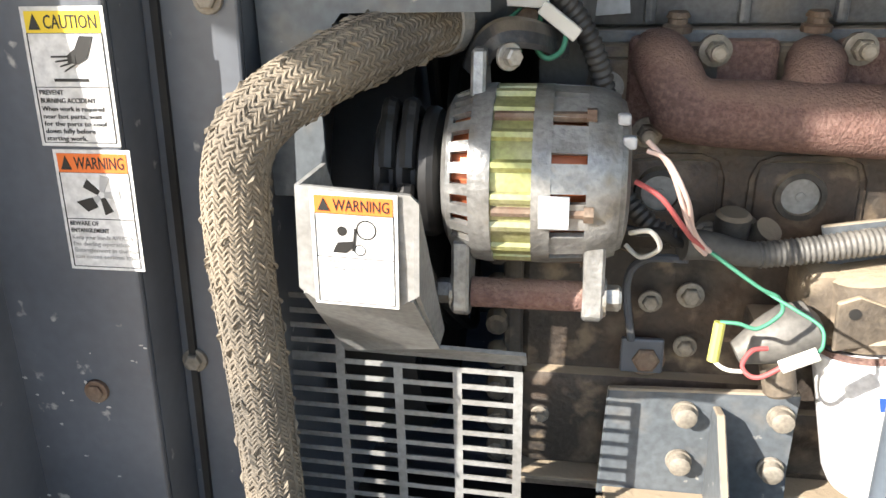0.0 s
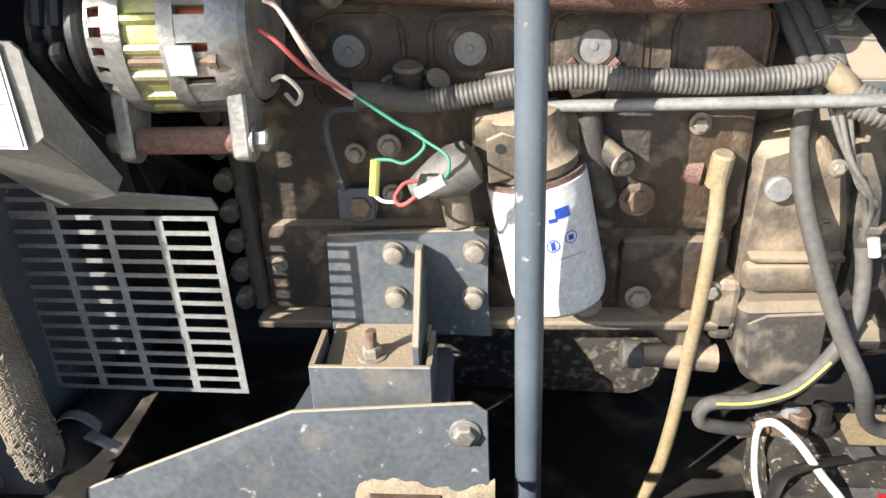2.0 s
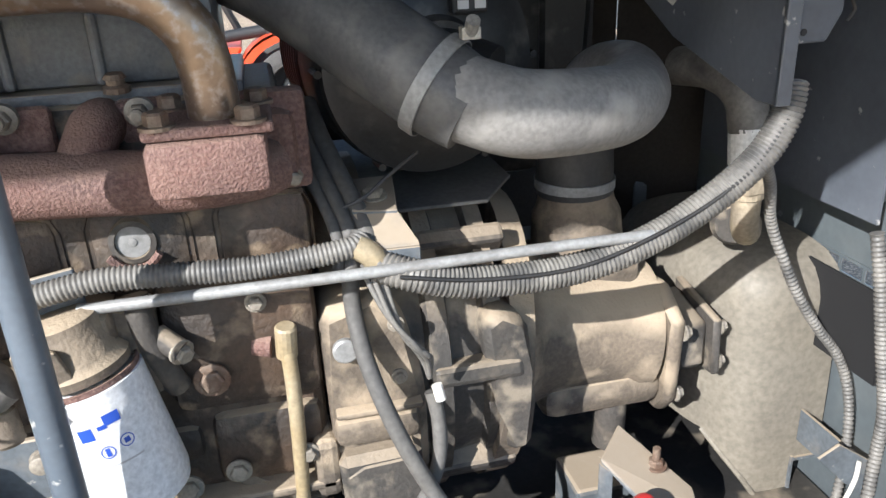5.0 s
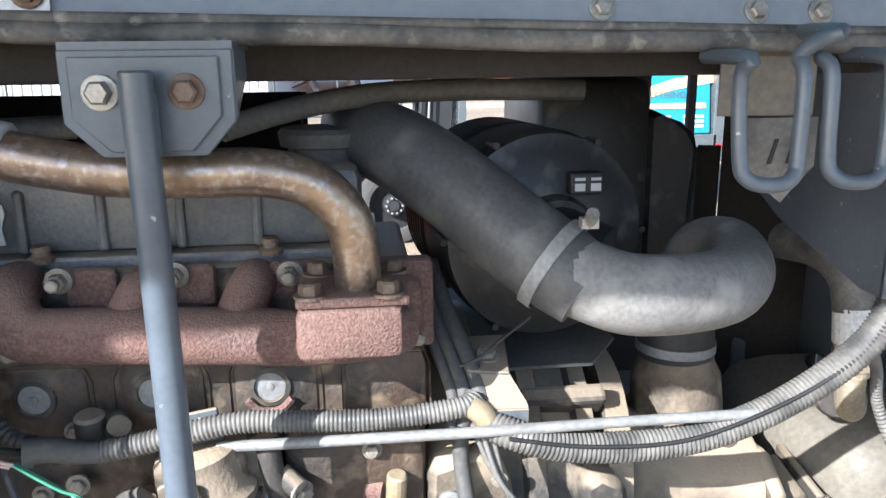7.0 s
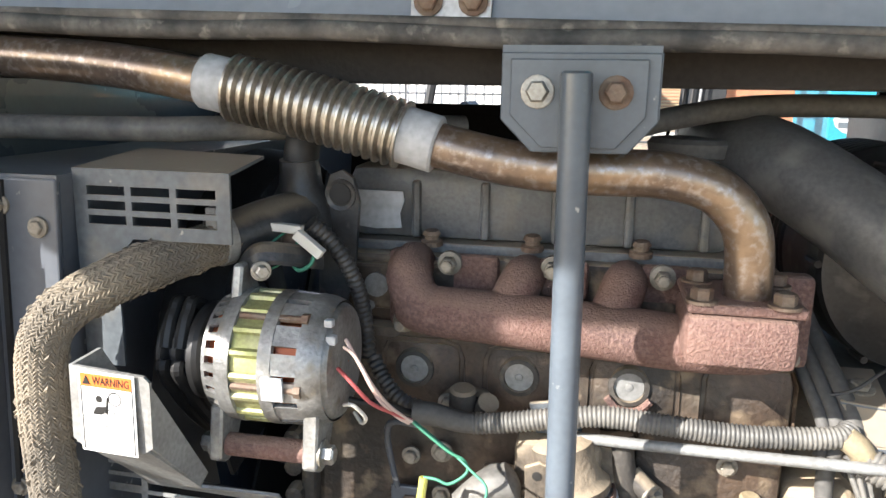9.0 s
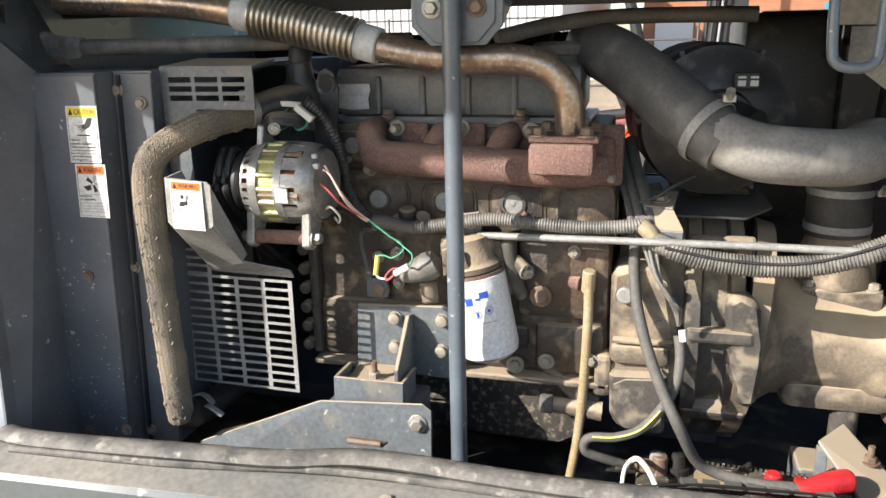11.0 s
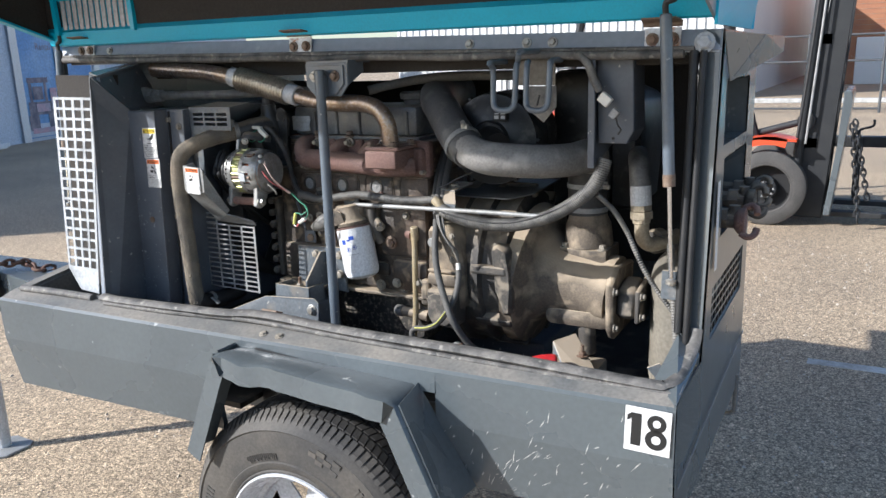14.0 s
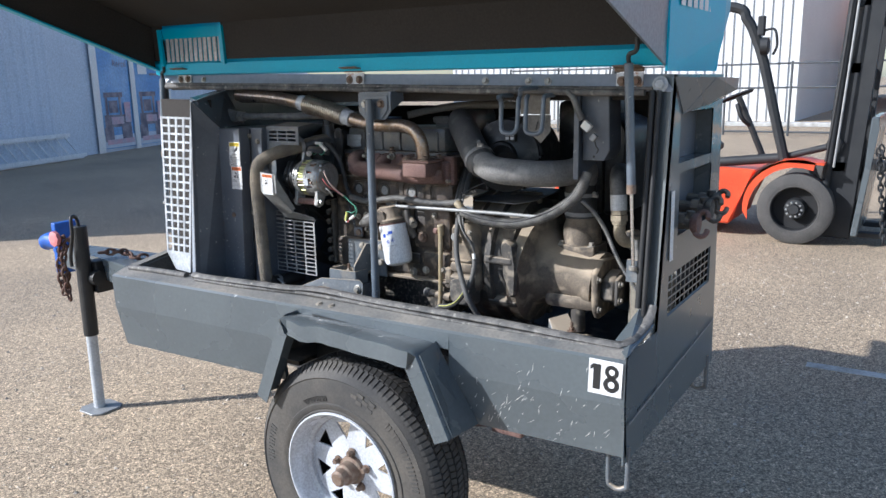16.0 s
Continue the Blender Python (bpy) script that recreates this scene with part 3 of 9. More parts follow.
box(bm, (-0.74, 0.64, 1.385), (1.24, 0.80, 1.395), 0.003)
part("roof_flange", bm, M_BODY, body)
bm = bmesh.new()
box(bm, (-0.74, 0.80, 1.385), (1.24, 1.125, 1.395), 0.003)
box(bm, (-0.74, 1.128, 1.385), (1.17, 1.25, 1.395), 0.003)
part("roof", bm, M_FOAM, body, "foam-lined roof sheet")
for a, b in (((-0.60, 1.385, 0.72), (1.17, 1.40, 0.97)), ((-0.70, 1.385, 0.97), (0.40, 1.40, 1.30)), ((0.82, 1.385, 0.97), (1.05, 1.40, 1.335)), ((1.05, 1.385, 0.97), (1.17, 1.40, 1.18)), ((1.128, 1.385, 1.18), (1.142, 1.40, 1.36)), ((-0.70, 1.27, 1.36), (1.17, 1.40, 1.39))):
    bm = bmesh.new()
    box(bm, a, b)
    part("far_wall_sheet", bm, M_FOAM, body, "foam-lined far wall sheet")
bm = bmesh.new()
plate(bm, [(1.105, 1.20, 0.515), (1.244, 1.14, 0.515), (1.244, 1.13, 1.384), (1.105, 1.19, 1.384)], (0.004, 0.008, 0))
plate(bm, [(1.07, 1.215, 0.515), (1.105, 1.20, 0.515), (1.105, 1.196, 1.205), (1.07, 1.211, 1.205)], (0.004, 0.008, 0))
part("rear_corner_sheet", bm, M_FOAM, body, "dark lined far corner sheet")
bm = bmesh.new()
box(bm, (1.14, 1.17, 0.55), (1.226, 1.25, 0.875), 0.02)
part("far_corner_box", bm, M_BODY, body, smooth=40)
bm = bmesh.new()
box(bm, (-0.38, 0.66, 1.335), (1.2, 0.675, 1.386), 0.003)
part("inner_beam", bm, M_FOAM, body)
# rear corner
bm = bmesh.new()
plate(bm, [(1.205, 0.545, 0.74), (1.25, 0.533, 0.735), (1.25, 0.618, 1.40), (1.207, 0.63, 1.40)], (0, 0.03, 0))
part("corner_post", bm, M_BODY, body)
bm = bmesh.new()
tube(bm, [(1.205, 0.535, 0.80), (1.204, 0.57, 1.1), (1.2, 0.607, 1.36)], 0.009, 8)
tube(bm, [(1.222, 0.528, 0.76), (1.222, 0.533, 0.83), (1.22, 0.568, 1.1), (1.218, 0.604, 1.36)], 0.007, 8)
part("post_seal", bm, M_BLACK, body, "black rubber corner seal", smooth=60)
bm = bmesh.new()
plate(bm, [(1.19, 0.40, 0.737), (1.25, 0.327, 0.7295), (1.25, 0.535, 0.755), (1.205, 0.545, 0.79)], (0, 0.0, 0.006))
part("corner_gusset", bm, M_BODY, body)
bolt(body, (1.223, 0.452, 0.757), (0, -0.1, 1), 0.009, 0.007, M_RUSTB, "gusset_bolt", "rusty bolt")


# Near-black: shade inside the vent, and the forklift's black rim dish.
M_VENT = plain("vent_shade_rim_black", (0.008, 0.008, 0.009), 0.8)


def end_panel():
    """The sheet at the rear end, with two windows and a vent opening cut through it."""
    bm = bmesh.new()
    holes = [(0.69, 1.03, 1.165, 1.30), (0.71, 1.04, 0.965, 1.137), (0.645, 1.087, 0.752, 0.868)]

    def front(z):
        return 0.535 + (z - 0.735) * 0.125 if z > 0.735 else 0.3255

    def back(z):
        return 1.139 + (1.306 - z) * 0.055
    zs = sorted({0.453, 0.727, 0.735, 1.40, *[h[2] for h in holes], *[h[3] for h in holes]})
    for z0, z1 in zip(zs, zs[1:]):
        hs = sorted(h for h in holes if h[2] <= z0 + 1e-6 and h[3] >= z1 - 1e-6)
        f0, f1 = front(z0 + 1e-4), front(z1 - 1e-4) if z0 >= 0.735 else front(z0 + 1e-4)
        if hs:
            quads = [((f0, f1), (hs[0][0],) * 2), ((hs[0][1],) * 2, (back(z0 + 1e-4), back(z1 - 1e-4)))]
        else:
            quads = [((f0, f1), (back(z0 + 1e-4), back(z1 - 1e-4)))]
        for (a0, a1), (b0, b1) in quads:
            plate(bm, [(X1, a0, z0), (X1, b0, z0), (X1, b1, z1), (X1, a1, z1)], (-0.004, 0, 0))
    for y0, y1, z0, z1 in holes[:2]:
        for a, b in (((y0, z0), (y1, z0)), ((y1, z0), (y1, z1)), ((y1, z1), (y0, z1)), ((y0, z1), (y0, z0))):
            plate(bm, [(X1, a[0], a[1]), (X1, b[0], b[1]), (X1 - 0.05, b[0], b[1]), (X1 - 0.05, a[0], a[1])], (0, 0.002, 0.002))
    bmesh.ops.remove_doubles(bm, verts=bm.verts[:], dist=0.0012)
    return bm


part("end_panel", end_panel(), M_BODY, body)
bm = bmesh.new()
box(bm, (1.196, 0.68, 0.95), (1.20, 1.06, 1.315))
part("recess_back", bm, M_DARK, body)
bm = bmesh.new()
grid_sheet(bm, (X1 - 0.006, 0.645, 0.752), (0, 1, 0), (0, 0, 1), 0.442, 0.116, 10, 5, 0.005, 0.004, 0.002)
part("vent_grille", bm, M_BODY, body, "grey pressed vent grille")
# Added black sheet that stands in for the shade behind the grille.
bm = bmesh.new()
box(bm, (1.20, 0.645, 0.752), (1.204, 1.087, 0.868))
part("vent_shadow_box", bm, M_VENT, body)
bm = bmesh.new()
plate(bm, [(1.253, 0.700, 1.298), (1.300, 0.835, 1.391), (1.322, 1.000, 1.388), (1.322, 0.985, 1.355)], (0.003, 0.003, 0))
plate(bm, [(1.253, 0.700, 1.298), (1.322, 0.985, 1.355), (1.253, 1.04, 1.318)], (0, 0, 0.003))
plate(bm, [(1.253, 0.610, 1.394), (1.300, 0.835, 1.391), (1.253, 0.700, 1.298)], (0.002, 0, 0))
part("exhaust_deflector", bm, M_BODY, body)
bm = bmesh.new()
plate(bm, [(X1 + 0.004, 0.345, 0.555), (X1 + 0.004, 1.16, 0.604), (X1 + 0.004, 1.16, 0.609), (X1 + 0.004, 0.345, 0.56)], (0.002, 0, 0))
part("fold_line", bm, M_STEEL, body)
for y in (0.36, 1.12):
    bm = bmesh.new()
    tube(bm, [(1.20, y, 0.49), (1.20, y, 0.39), (1.207, y, 0.375), (1.225, y, 0.368), (1.243, y, 0.375), (1.25, y, 0.39), (1.25, y, 0.49)], 0.007, 8)
    part("tie_down_loop", bm, M_GREY, body, smooth=60)
for p in ((0.301, 0.348, 0.7225), (0.347, 0.348, 0.7225)):
    bolt(body, on_edge(*p), (0, -0.2, 1), 0.008, 0.004, M_DUSTBOLT, "sill_bolt")
f = Face((1.161, 0.3155, 0.7255), (1, 0.06, -0.04), (-0.02, -0.036, -1), body, 0.001)
f.rect("number_plate", 0, 0, 0.084, 0.088, M_WHITE, 1)
f.rect("numeral", 0.012, 0.012, 0.018, 0.064, M_INK, 2)
f.poly("numeral", [(0.004, 0.018), (0.013, 0.011), (0.013, 0.022), (0.004, 0.029)], M_INK, 2)
f.disc("numeral", 0.058, 0.027, 0.0175, M_INK, 2, 0.0075)
f.disc("numeral", 0.058, 0.059, 0.020, M_INK, 2, 0.0085)
SCR = random.Random(12)
bm = bmesh.new()
for i in range(95):
    x, z = SCR.uniform(0.72, 1.24), SCR.uniform(0.465, 0.62) if i % 5 else SCR.uniform(0.6, 0.69)
    if x < 0.95 and z > 0.6:
        continue
    a, h, q = SCR.uniform(0.5, 1.5), SCR.uniform(0.003, 0.016), SCR.uniform(0.0004, 0.0011)
    c, s_ = math.cos(a), math.sin(a)

    def onp(u, w):
        X, Z = x + u * c - w * s_, z + u * s_ + w * c
        return bm.verts.new(on_edge(X, (0.316 + (0.60 - Z) * 0.1127 if Z < 0.60 else 0.316 + (Z - 0.60) * 0.0364) - 0.0008, Z))
    bm.faces.new([onp(-h, 0), onp(0, -q), onp(h, 0), onp(0, q)])
M_SCUFF = plain("bare_scuff", (0.5, 0.5, 0.48), 0.6)
tagged(part("scratch", bm, M_SCUFF, body, "pale scratches in the paint"), kind="stuff")
# fender
fen = thing("fender", "bent grey steel fender over the wheel, dented edge", "fender")
FO = 0.172
outer = [(0.128, 0.462), (0.236, 0.712), (0.252, 0.727), (0.275, 0.729), (0.47, 0.722), (0.715, 0.708), (0.738, 0.694), (0.838, 0.484)]


def wall_y(x):
    return edge(x)[0] - 0.003


bm = bmesh.new()
cols = []
for i, (x, z) in enumerate(outer):
    a, b = outer[max(i - 1, 0)], outer[min(i + 1, len(outer) - 1)]
    t_ = Vector((b[0] - a[0], b[1] - a[1])).normalized()
    nx_, nz_ = t_.y, -t_.x
    dent = 0.012 * math.sin(i * 2.3)
    lip = 0.050
    cols.append([bm.verts.new(q) for q in ((x + nx_ * 0.012, wall_y(x), z + nz_ * 0.012), (x, FO + 0.014, z), (x + nx_ * 0.004, FO + 0.003 + dent * 0.3, z + nz_ * 0.004), (x + nx_ * lip, FO + dent * 0.3, z + nz_ * lip), (x + nx_ * lip, FO + 0.004 + dent * 0.3, z + nz_ * lip), (x + nx_ * 0.006, FO + 0.018, z + nz_ * 0.006), (x + nx_ * 0.018, wall_y(x), z + nz_ * 0.018))])
for a, b in zip(cols, cols[1:]):
    for i in range(6):
        bm.faces.new((a[i], a[i + 1], b[i + 1], b[i]))
    bm.faces.new((a[6], a[0], b[0], b[6]))
for c in (cols[0], cols[-1]):
    bm.faces.new(c)
bmesh.ops.subdivide_edges(bm, edges=[e for e in bm.edges if abs(e.verts[0].co.x - e.verts[1].co.x) > 0.05], cuts=6)
for v in bm.verts:
    if v.co.y < 0.2 and 0.27 < v.co.x < 0.70:
        v.co.z += 0.005 * noise.noise((v.co.x * 18, 0, 1)) - 0.010 * math.exp(-((v.co.x - 0.33) / 0.04) ** 2)
        v.co.y += 0.008 * noise.noise((v.co.x * 14, 3, 1))
part("arch", bm, M_BODY, fen, smooth=35)
bm = bmesh.new()
plate(bm, [(0.738, FO + 0.016, 0.692), (0.722, wall_y(0.72), 0.697), (0.846, wall_y(0.846) + 0.008, 0.478), (0.838, FO + 0.014, 0.482)], (0.004, 0, 0.004))
part("rear_gusset", bm, M_BODY, fen)
bm = bmesh.new()
plate(bm, [(0.244, FO + 0.03, 0.722), (0.244, wall_y(0.244), 0.722), (0.11, wall_y(0.11), 0.47), (0.129, FO + 0.02, 0.464)], (-0.004, 0, 0.004))
part("front_gusset", bm, M_BODY, fen)
bm = bmesh.new()
plate(bm, [(0.30, wall_y(0.3) - 0.0015, 0.7225), (0.44, wall_y(0.44) - 0.0015, 0.711), (0.44, wall_y(0.44) - 0.0015, 0.7085), (0.30, wall_y(0.3) - 0.0015, 0.7175)], (0, -0.001, 0))
part("open_seam", bm, M_BLACK, fen, "dark open seam along the body")
# drawbar, jack, coupler, chain
bar = thing("drawbar", "grey steel trailer drawbar with bracket", "drawbar")
bm = bmesh.new()
plate(bm, [(-0.74, 0.50, 0.66), (-0.74, 0.82, 0.66), (-1.95, 0.90, 0.60), (-1.95, 0.80, 0.60), (-1.50, 0.70, 0.62)], (0, 0, -0.10), 0.004)
part("beam", bm, M_BODY, bar)
bm = bmesh.new()
box(bm, (-1.45, 0.63, 0.47), (-1.38, 0.72, 0.62), 0.006)
cyl(bm, (-1.42, 0.63, 0.545), (-1.36, 0.63, 0.545), 0.035)
part("jack_bracket", bm, M_BLACK, bar, "black swivel bracket")
jack = thing("jack_stand", "black trailer jack stand with silver foot", "jack")
JX, JY = -1.425, 0.60
bm = bmesh.new()
cyl(bm, (JX - 0.006, JY, 0.27), (JX, JY, 0.79), 0.033, chamfer=0.003)
part("outer_tube", bm, M_BLACK, jack)
bm = bmesh.new()
cyl(bm, (JX - 0.010, JY, G + 0.01), (JX - 0.006, JY, 0.28), 0.025)
part("inner_tube", bm, M_LOUVRE, jack, "silver inner tube")
bm = bmesh.new()
plate(bm, [(JX - 0.08, JY - 0.05, G), (JX - 0.05, JY - 0.08, G), (JX + 0.05, JY - 0.08, G), (JX + 0.08, JY - 0.05, G), (JX + 0.08, JY + 0.05, G), (JX + 0.05, JY + 0.08, G), (JX - 0.05, JY + 0.08, G), (JX - 0.08, JY + 0.05, G)], (0, 0, 0.01), 0.002)
part("foot_plate", bm, M_STEEL, jack)
bm = bmesh.new()
tube(bm, [(JX, JY, 0.78), (JX, JY - 0.01, 0.83), (JX + 0.02, JY - 0.045, 0.835), (JX + 0.022, JY - 0.05, 0.76), (JX - 0.01, JY - 0.05, 0.66), (JX - 0.012, JY - 0.05, 0.61)], 0.008, 8)
part("crank_handle", bm, M_BLACK, jack, smooth=60)
M_BLUE = material("blue_coupler_paint", (0.02, 0.12, 0.5), 0.4, 0, (0.015, 0.09, 0.4), 0.5, 30, 200, 0.1)
cpl = thing("coupler", "bright blue pintle coupler on the drawbar", "coupler")
bm = bmesh.new()
box(bm, (-1.98, 0.78, 0.46), (-1.94, 0.92, 0.73), 0.006)
part("channel_plate", bm, M_BLUE, cpl)
for z in (0.54, 0.62, 0.70):
    bm = bmesh.new()
    cyl(bm, (-1.95, 0.775, z - 0.03), (-1.95, 0.770, z - 0.03), 0.014)
    part("bolt", bm, M_BLUE, cpl)
bm = bmesh.new()
tube(bm, [(-1.98, 0.85, 0.61), (-2.10, 0.85, 0.615), (-2.16, 0.85, 0.60)], 0.045, 12)
part("eye_shank", bm, M_BLUE, cpl, smooth=60)
M_PINK = plain("faded_red_cap", (0.6, 0.2, 0.2), 0.6)
M_CHAIN = material("rusty_chain", (0.16, 0.085, 0.06), 0.8, 0.2, (0.1, 0.06, 0.045), 0.5, 40, 300, 0.2)


def chain(name, label, pts, mat, link=0.05, r=0.006):
    t = thing(name, label, "chain")
    line = spline(pts, 10)
    run, k = 0.0, 0
    for a, b in zip(line, line[1:]):
        L = (b - a).length
        while run < L:
            p = a + (b - a) * (run / L)
            d, u, w = axes(b - a)
            if k % 2:
                u, w = w, u
            bm = bmesh.new()
            h, q = link * 0.5, link * 0.26
            ring = [p + d * (h * math.cos(s)) + u * (q * math.sin(s)) for s in [2 * math.pi * i / 10 for i in range(10)]]
            tube(bm, ring + [ring[0]], r, 6, ends=False, n=1)
            part("link", bm, mat, t, smooth=60)
            k += 1
            run += link * 0.72
        run -= L
    return t


chain("safety_chain", "rusty safety chain hanging from the drawbar", [(-1.495, 0.600, 0.735), (-1.525, 0.570, 0.655), (-1.515, 0.560, 0.535), (-1.500, 0.560, 0.435)], M_CHAIN)
chain("safety_chain", "rusty safety chain hanging from the drawbar", [(-1.535, 0.580, 0.715), (-1.555, 0.560, 0.595), (-1.540, 0.560, 0.475), (-1.515, 0.570, 0.555)], M_CHAIN)
chain("safety_chain", "rusty safety chain lying over the drawbar", [(-1.385, 0.680, 0.655), (-1.285, 0.720, 0.660), (-1.185, 0.700, 0.650), (-1.165, 0.740, 0.645)], M_CHAIN)
knob = thing("hand_knob", "faded red plastic knob on the chain", "knob")
bm = bmesh.new()
lathe(bm, (-1.535, 0.555, 0.730), (0, -1, 0), [(0, 0.03), (0.004, 0.036), (0.02, 0.036), (0.024, 0.02)], 8)
part("grip", bm, M_PINK, knob)
bm = bmesh.new()
cyl(bm, (-1.535, 0.552, 0.730), (-1.535, 0.590, 0.730), 0.008)
part("stem", bm, M_CHAIN, knob)


# ---- wheel ----
M_SIDE = material("raised_sidewall_rubber", (0.06, 0.057, 0.053), 0.7, 0, (0.10, 0.09, 0.078), 0.5, 12, 160, 0.1)


def build_wheel(name, c, R, rr, w, label, spoke=8, side=-1, tyre=None, rim=None):
    """A trailer wheel at c, axle along y; side is the way its face looks."""
    t = thing(name, label, "wheel")
    c = Vector(c)
    d = Vector((0, -side, 0))
    f = c + Vector((0, side * w / 2, 0))
    lo = R * 0.925

    def at(r, a, h):
        return f + d * h + Vector((math.cos(a), 0, math.sin(a))) * r

    bm = bmesh.new()
    lathe(bm, f, d, [(0.012, rr - 0.01), (0.0, rr + 0.004), (-0.003, rr + 0.010), (0.001, rr + 0.013), (-0.004, rr + 0.024), (-0.004, rr + 0.032), (-0.001, rr + 0.034), (-0.003, R * 0.80), (0.0, R * 0.875), (-0.003, R * 0.885), (0.002, R * 0.90), (0.008, lo), (0.022, R * 0.955), (0.045, R - 0.009), (w - 0.045, R - 0.009), (w - 0.02, R * 0.955), (w, R * 0.85), (w, rr)], 72, closed=False)
    ty = part("tyre", bm, tyre or M_TYRE, t, "worn black tyre with dusty sidewall", smooth=35)
    bm = bmesh.new()
    N = 112
    rows = (((0.004, lo - 0.006), (0.016, R * 0.951), (0.036, R - 0.003)), ((0.042, R - 0.002), (0.068, R)), ((0.074, R), (0.100, R)), ((0.106, R), (0.132, R)), ((0.138, R), (0.158, R - 0.003)), ((w - 0.036, R - 0.003), (w - 0.016, R * 0.951)))
    for row, line in enumerate(rows):
        for k in range(N):
            a0 = 2 * math.pi * (k + 0.4 * (row % 2)) / N
            wid = 2 * math.pi / N * (0.70 if row in (0, 5) else 0.82)
            skew = 0.0 if row in (0, 5) else (0.018 if row % 2 else -0.018)
            low, top = [], []
            for q, (h, r) in enumerate(line):
                low.append([bm.verts.new(at(r - 0.008, a + skew * q, h)) for a in (a0, a0 + wid)])
                top.append([bm.verts.new(at(r, a + skew * q, h)) for a in (a0, a0 + wid)])
            for q in range(len(line) - 1):
                bm.faces.new((top[q][0], top[q][1], top[q + 1][1], top[q + 1][0]))
                bm.faces.new((low[q][0], top[q][0], top[q + 1][0], low[q + 1][0]))
                bm.faces.new((low[q][1], low[q + 1][1], top[q + 1][1], top[q][1]))
            bm.faces.new((low[0][0], low[0][1], top[0][1], top[0][0]))
            bm.faces.new((low[-1][0], top[-1][0], top[-1][1], low[-1][1]))
    tagged(part("tread_block", bm, tyre or M_TYRE, t), kind="stuff")

    def raised(a0, a1, r0, r1, bm):
        q = [bm.verts.new(at(r, a, h)) for h in (0.0, -0.0043) for r, a in ((r0, a0), (r1, a0), (r1, a1), (r0, a1))]
        for k in range(4):
            bm.faces.new((q[k], q[(k + 1) % 4], q[4 + (k + 1) % 4], q[4 + k]))
        bm.faces.new(q[4:])

    for a, n, r0, r1, step in ((0.12, 9, R * 0.765, R * 0.83, 0.085), (1.72, 8, rr + 0.040, rr + 0.056, 0.05), (2.75, 6, R * 0.765, R * 0.83, 0.08), (-0.9, 8, R * 0.765, R * 0.83, 0.085), (4.2, 10, R * 0.765, R * 0.83, 0.085)):
        bm = bmesh.new()
        for k in range(n):
            s = a + step * k
            raised(s, s + step * 0.22, r0, r1, bm)
            raised(s + step * 0.5, s + step * 0.68, r0 + (r1 - r0) * 0.4 * (k % 2), r1, bm)
        part("sidewall_letter_bar", bm, M_SIDE, ty)
    bm = bmesh.new()
    for p in range(4):
        for q in range(3):
            if (p + q) % 2 == 0:
                raised(1.06 + 0.075 * p, 1.06 + 0.075 * (p + 1), R * 0.755 + 0.012 * q, R * 0.755 + 0.012 * (q + 1), bm)
    part("sidewall_pattern", bm, M_SIDE, ty)
    bm = bmesh.new()
    lathe(bm, f, d, [(0.006, rr + 0.006), (-0.006, rr + 0.004), (-0.007, rr), (-0.002, rr - 0.006), (0.012, rr - 0.012), (0.05, rr - 0.022), (0.056, rr - 0.032), (0.068, rr - 0.034)], 56, closed=False)
    part("rim", bm, rim or M_WHEEL, t, "white painted steel rim", smooth=40)
    bm = bmesh.new()
    r2, rb, ra, ri_ = rr - 0.030, rr * 0.76, rr * 0.47, rr * 0.40

    def dv(r, a):
        return bm.verts.new(at(r, a, 0.068 - 0.012 * max(0.0, 1 - r / (rr * 0.86))))

    for k in range(spoke):
        m = 2 * math.pi * (k + 0.3) / spoke
        half, cut = math.pi / spoke, math.pi / spoke * 0.52
        O = [dv(r2, m + x) for x in (-half, -cut, 0, cut, half)]
        I = [dv(ri_, m + x) for x in (-half, 0, half)]
        A, B1, B2 = dv(ra, m), dv(rb, m - cut), dv(rb, m + cut)
        for face in ((O[0], O[1], B1), (O[1], O[2], O[3], B2, B1), (O[3], O[4], B2), (O[0], B1, A, I[1], I[0]), (O[4], I[2], I[1], A, B2), (I[0], I[1], I[2], dv(rr * 0.1, m))):
            bm.faces.new(face)
    for k in range(spoke):
        m = 2 * math.pi * (k + 0.8) / spoke
        bm.faces.new((dv(ri_, m), dv(rr * 0.1, m - math.pi / spoke), dv(rr * 0.1, m + math.pi / spoke)))
    bmesh.ops.remove_doubles(bm, verts=bm.verts[:], dist=0.0005)
    ext = bmesh.ops.extrude_face_region(bm, geom=bm.faces[:])
    bmesh.ops.translate(bm, verts=[v for v in ext["geom"] if isinstance(v, bmesh.types.BMVert)], vec=d * 0.005)
    part("wheel_disc", bm, rim or M_WHEEL, t)
    bm = bmesh.new()
    lathe(bm, f + d * 0.06, -d, [(0, 0.046), (0.012, 0.044), (0.016, 0.034), (0.045, 0.033), (0.05, 0.026), (0.072, 0.025), (0.078, 0.018)], 24)
    part("hub", bm, M_RUSTB, t, "rusty wheel hub", smooth=40)
    for k in range(5):
        a = 2 * math.pi * k / 5 + 0.3
        bolt(t, f + d * 0.056 + Vector((math.cos(a), 0, math.sin(a))) * rr * 0.29, -d, 0.0095, 0.018, M_RUSTB, "wheel_nut")
    return t


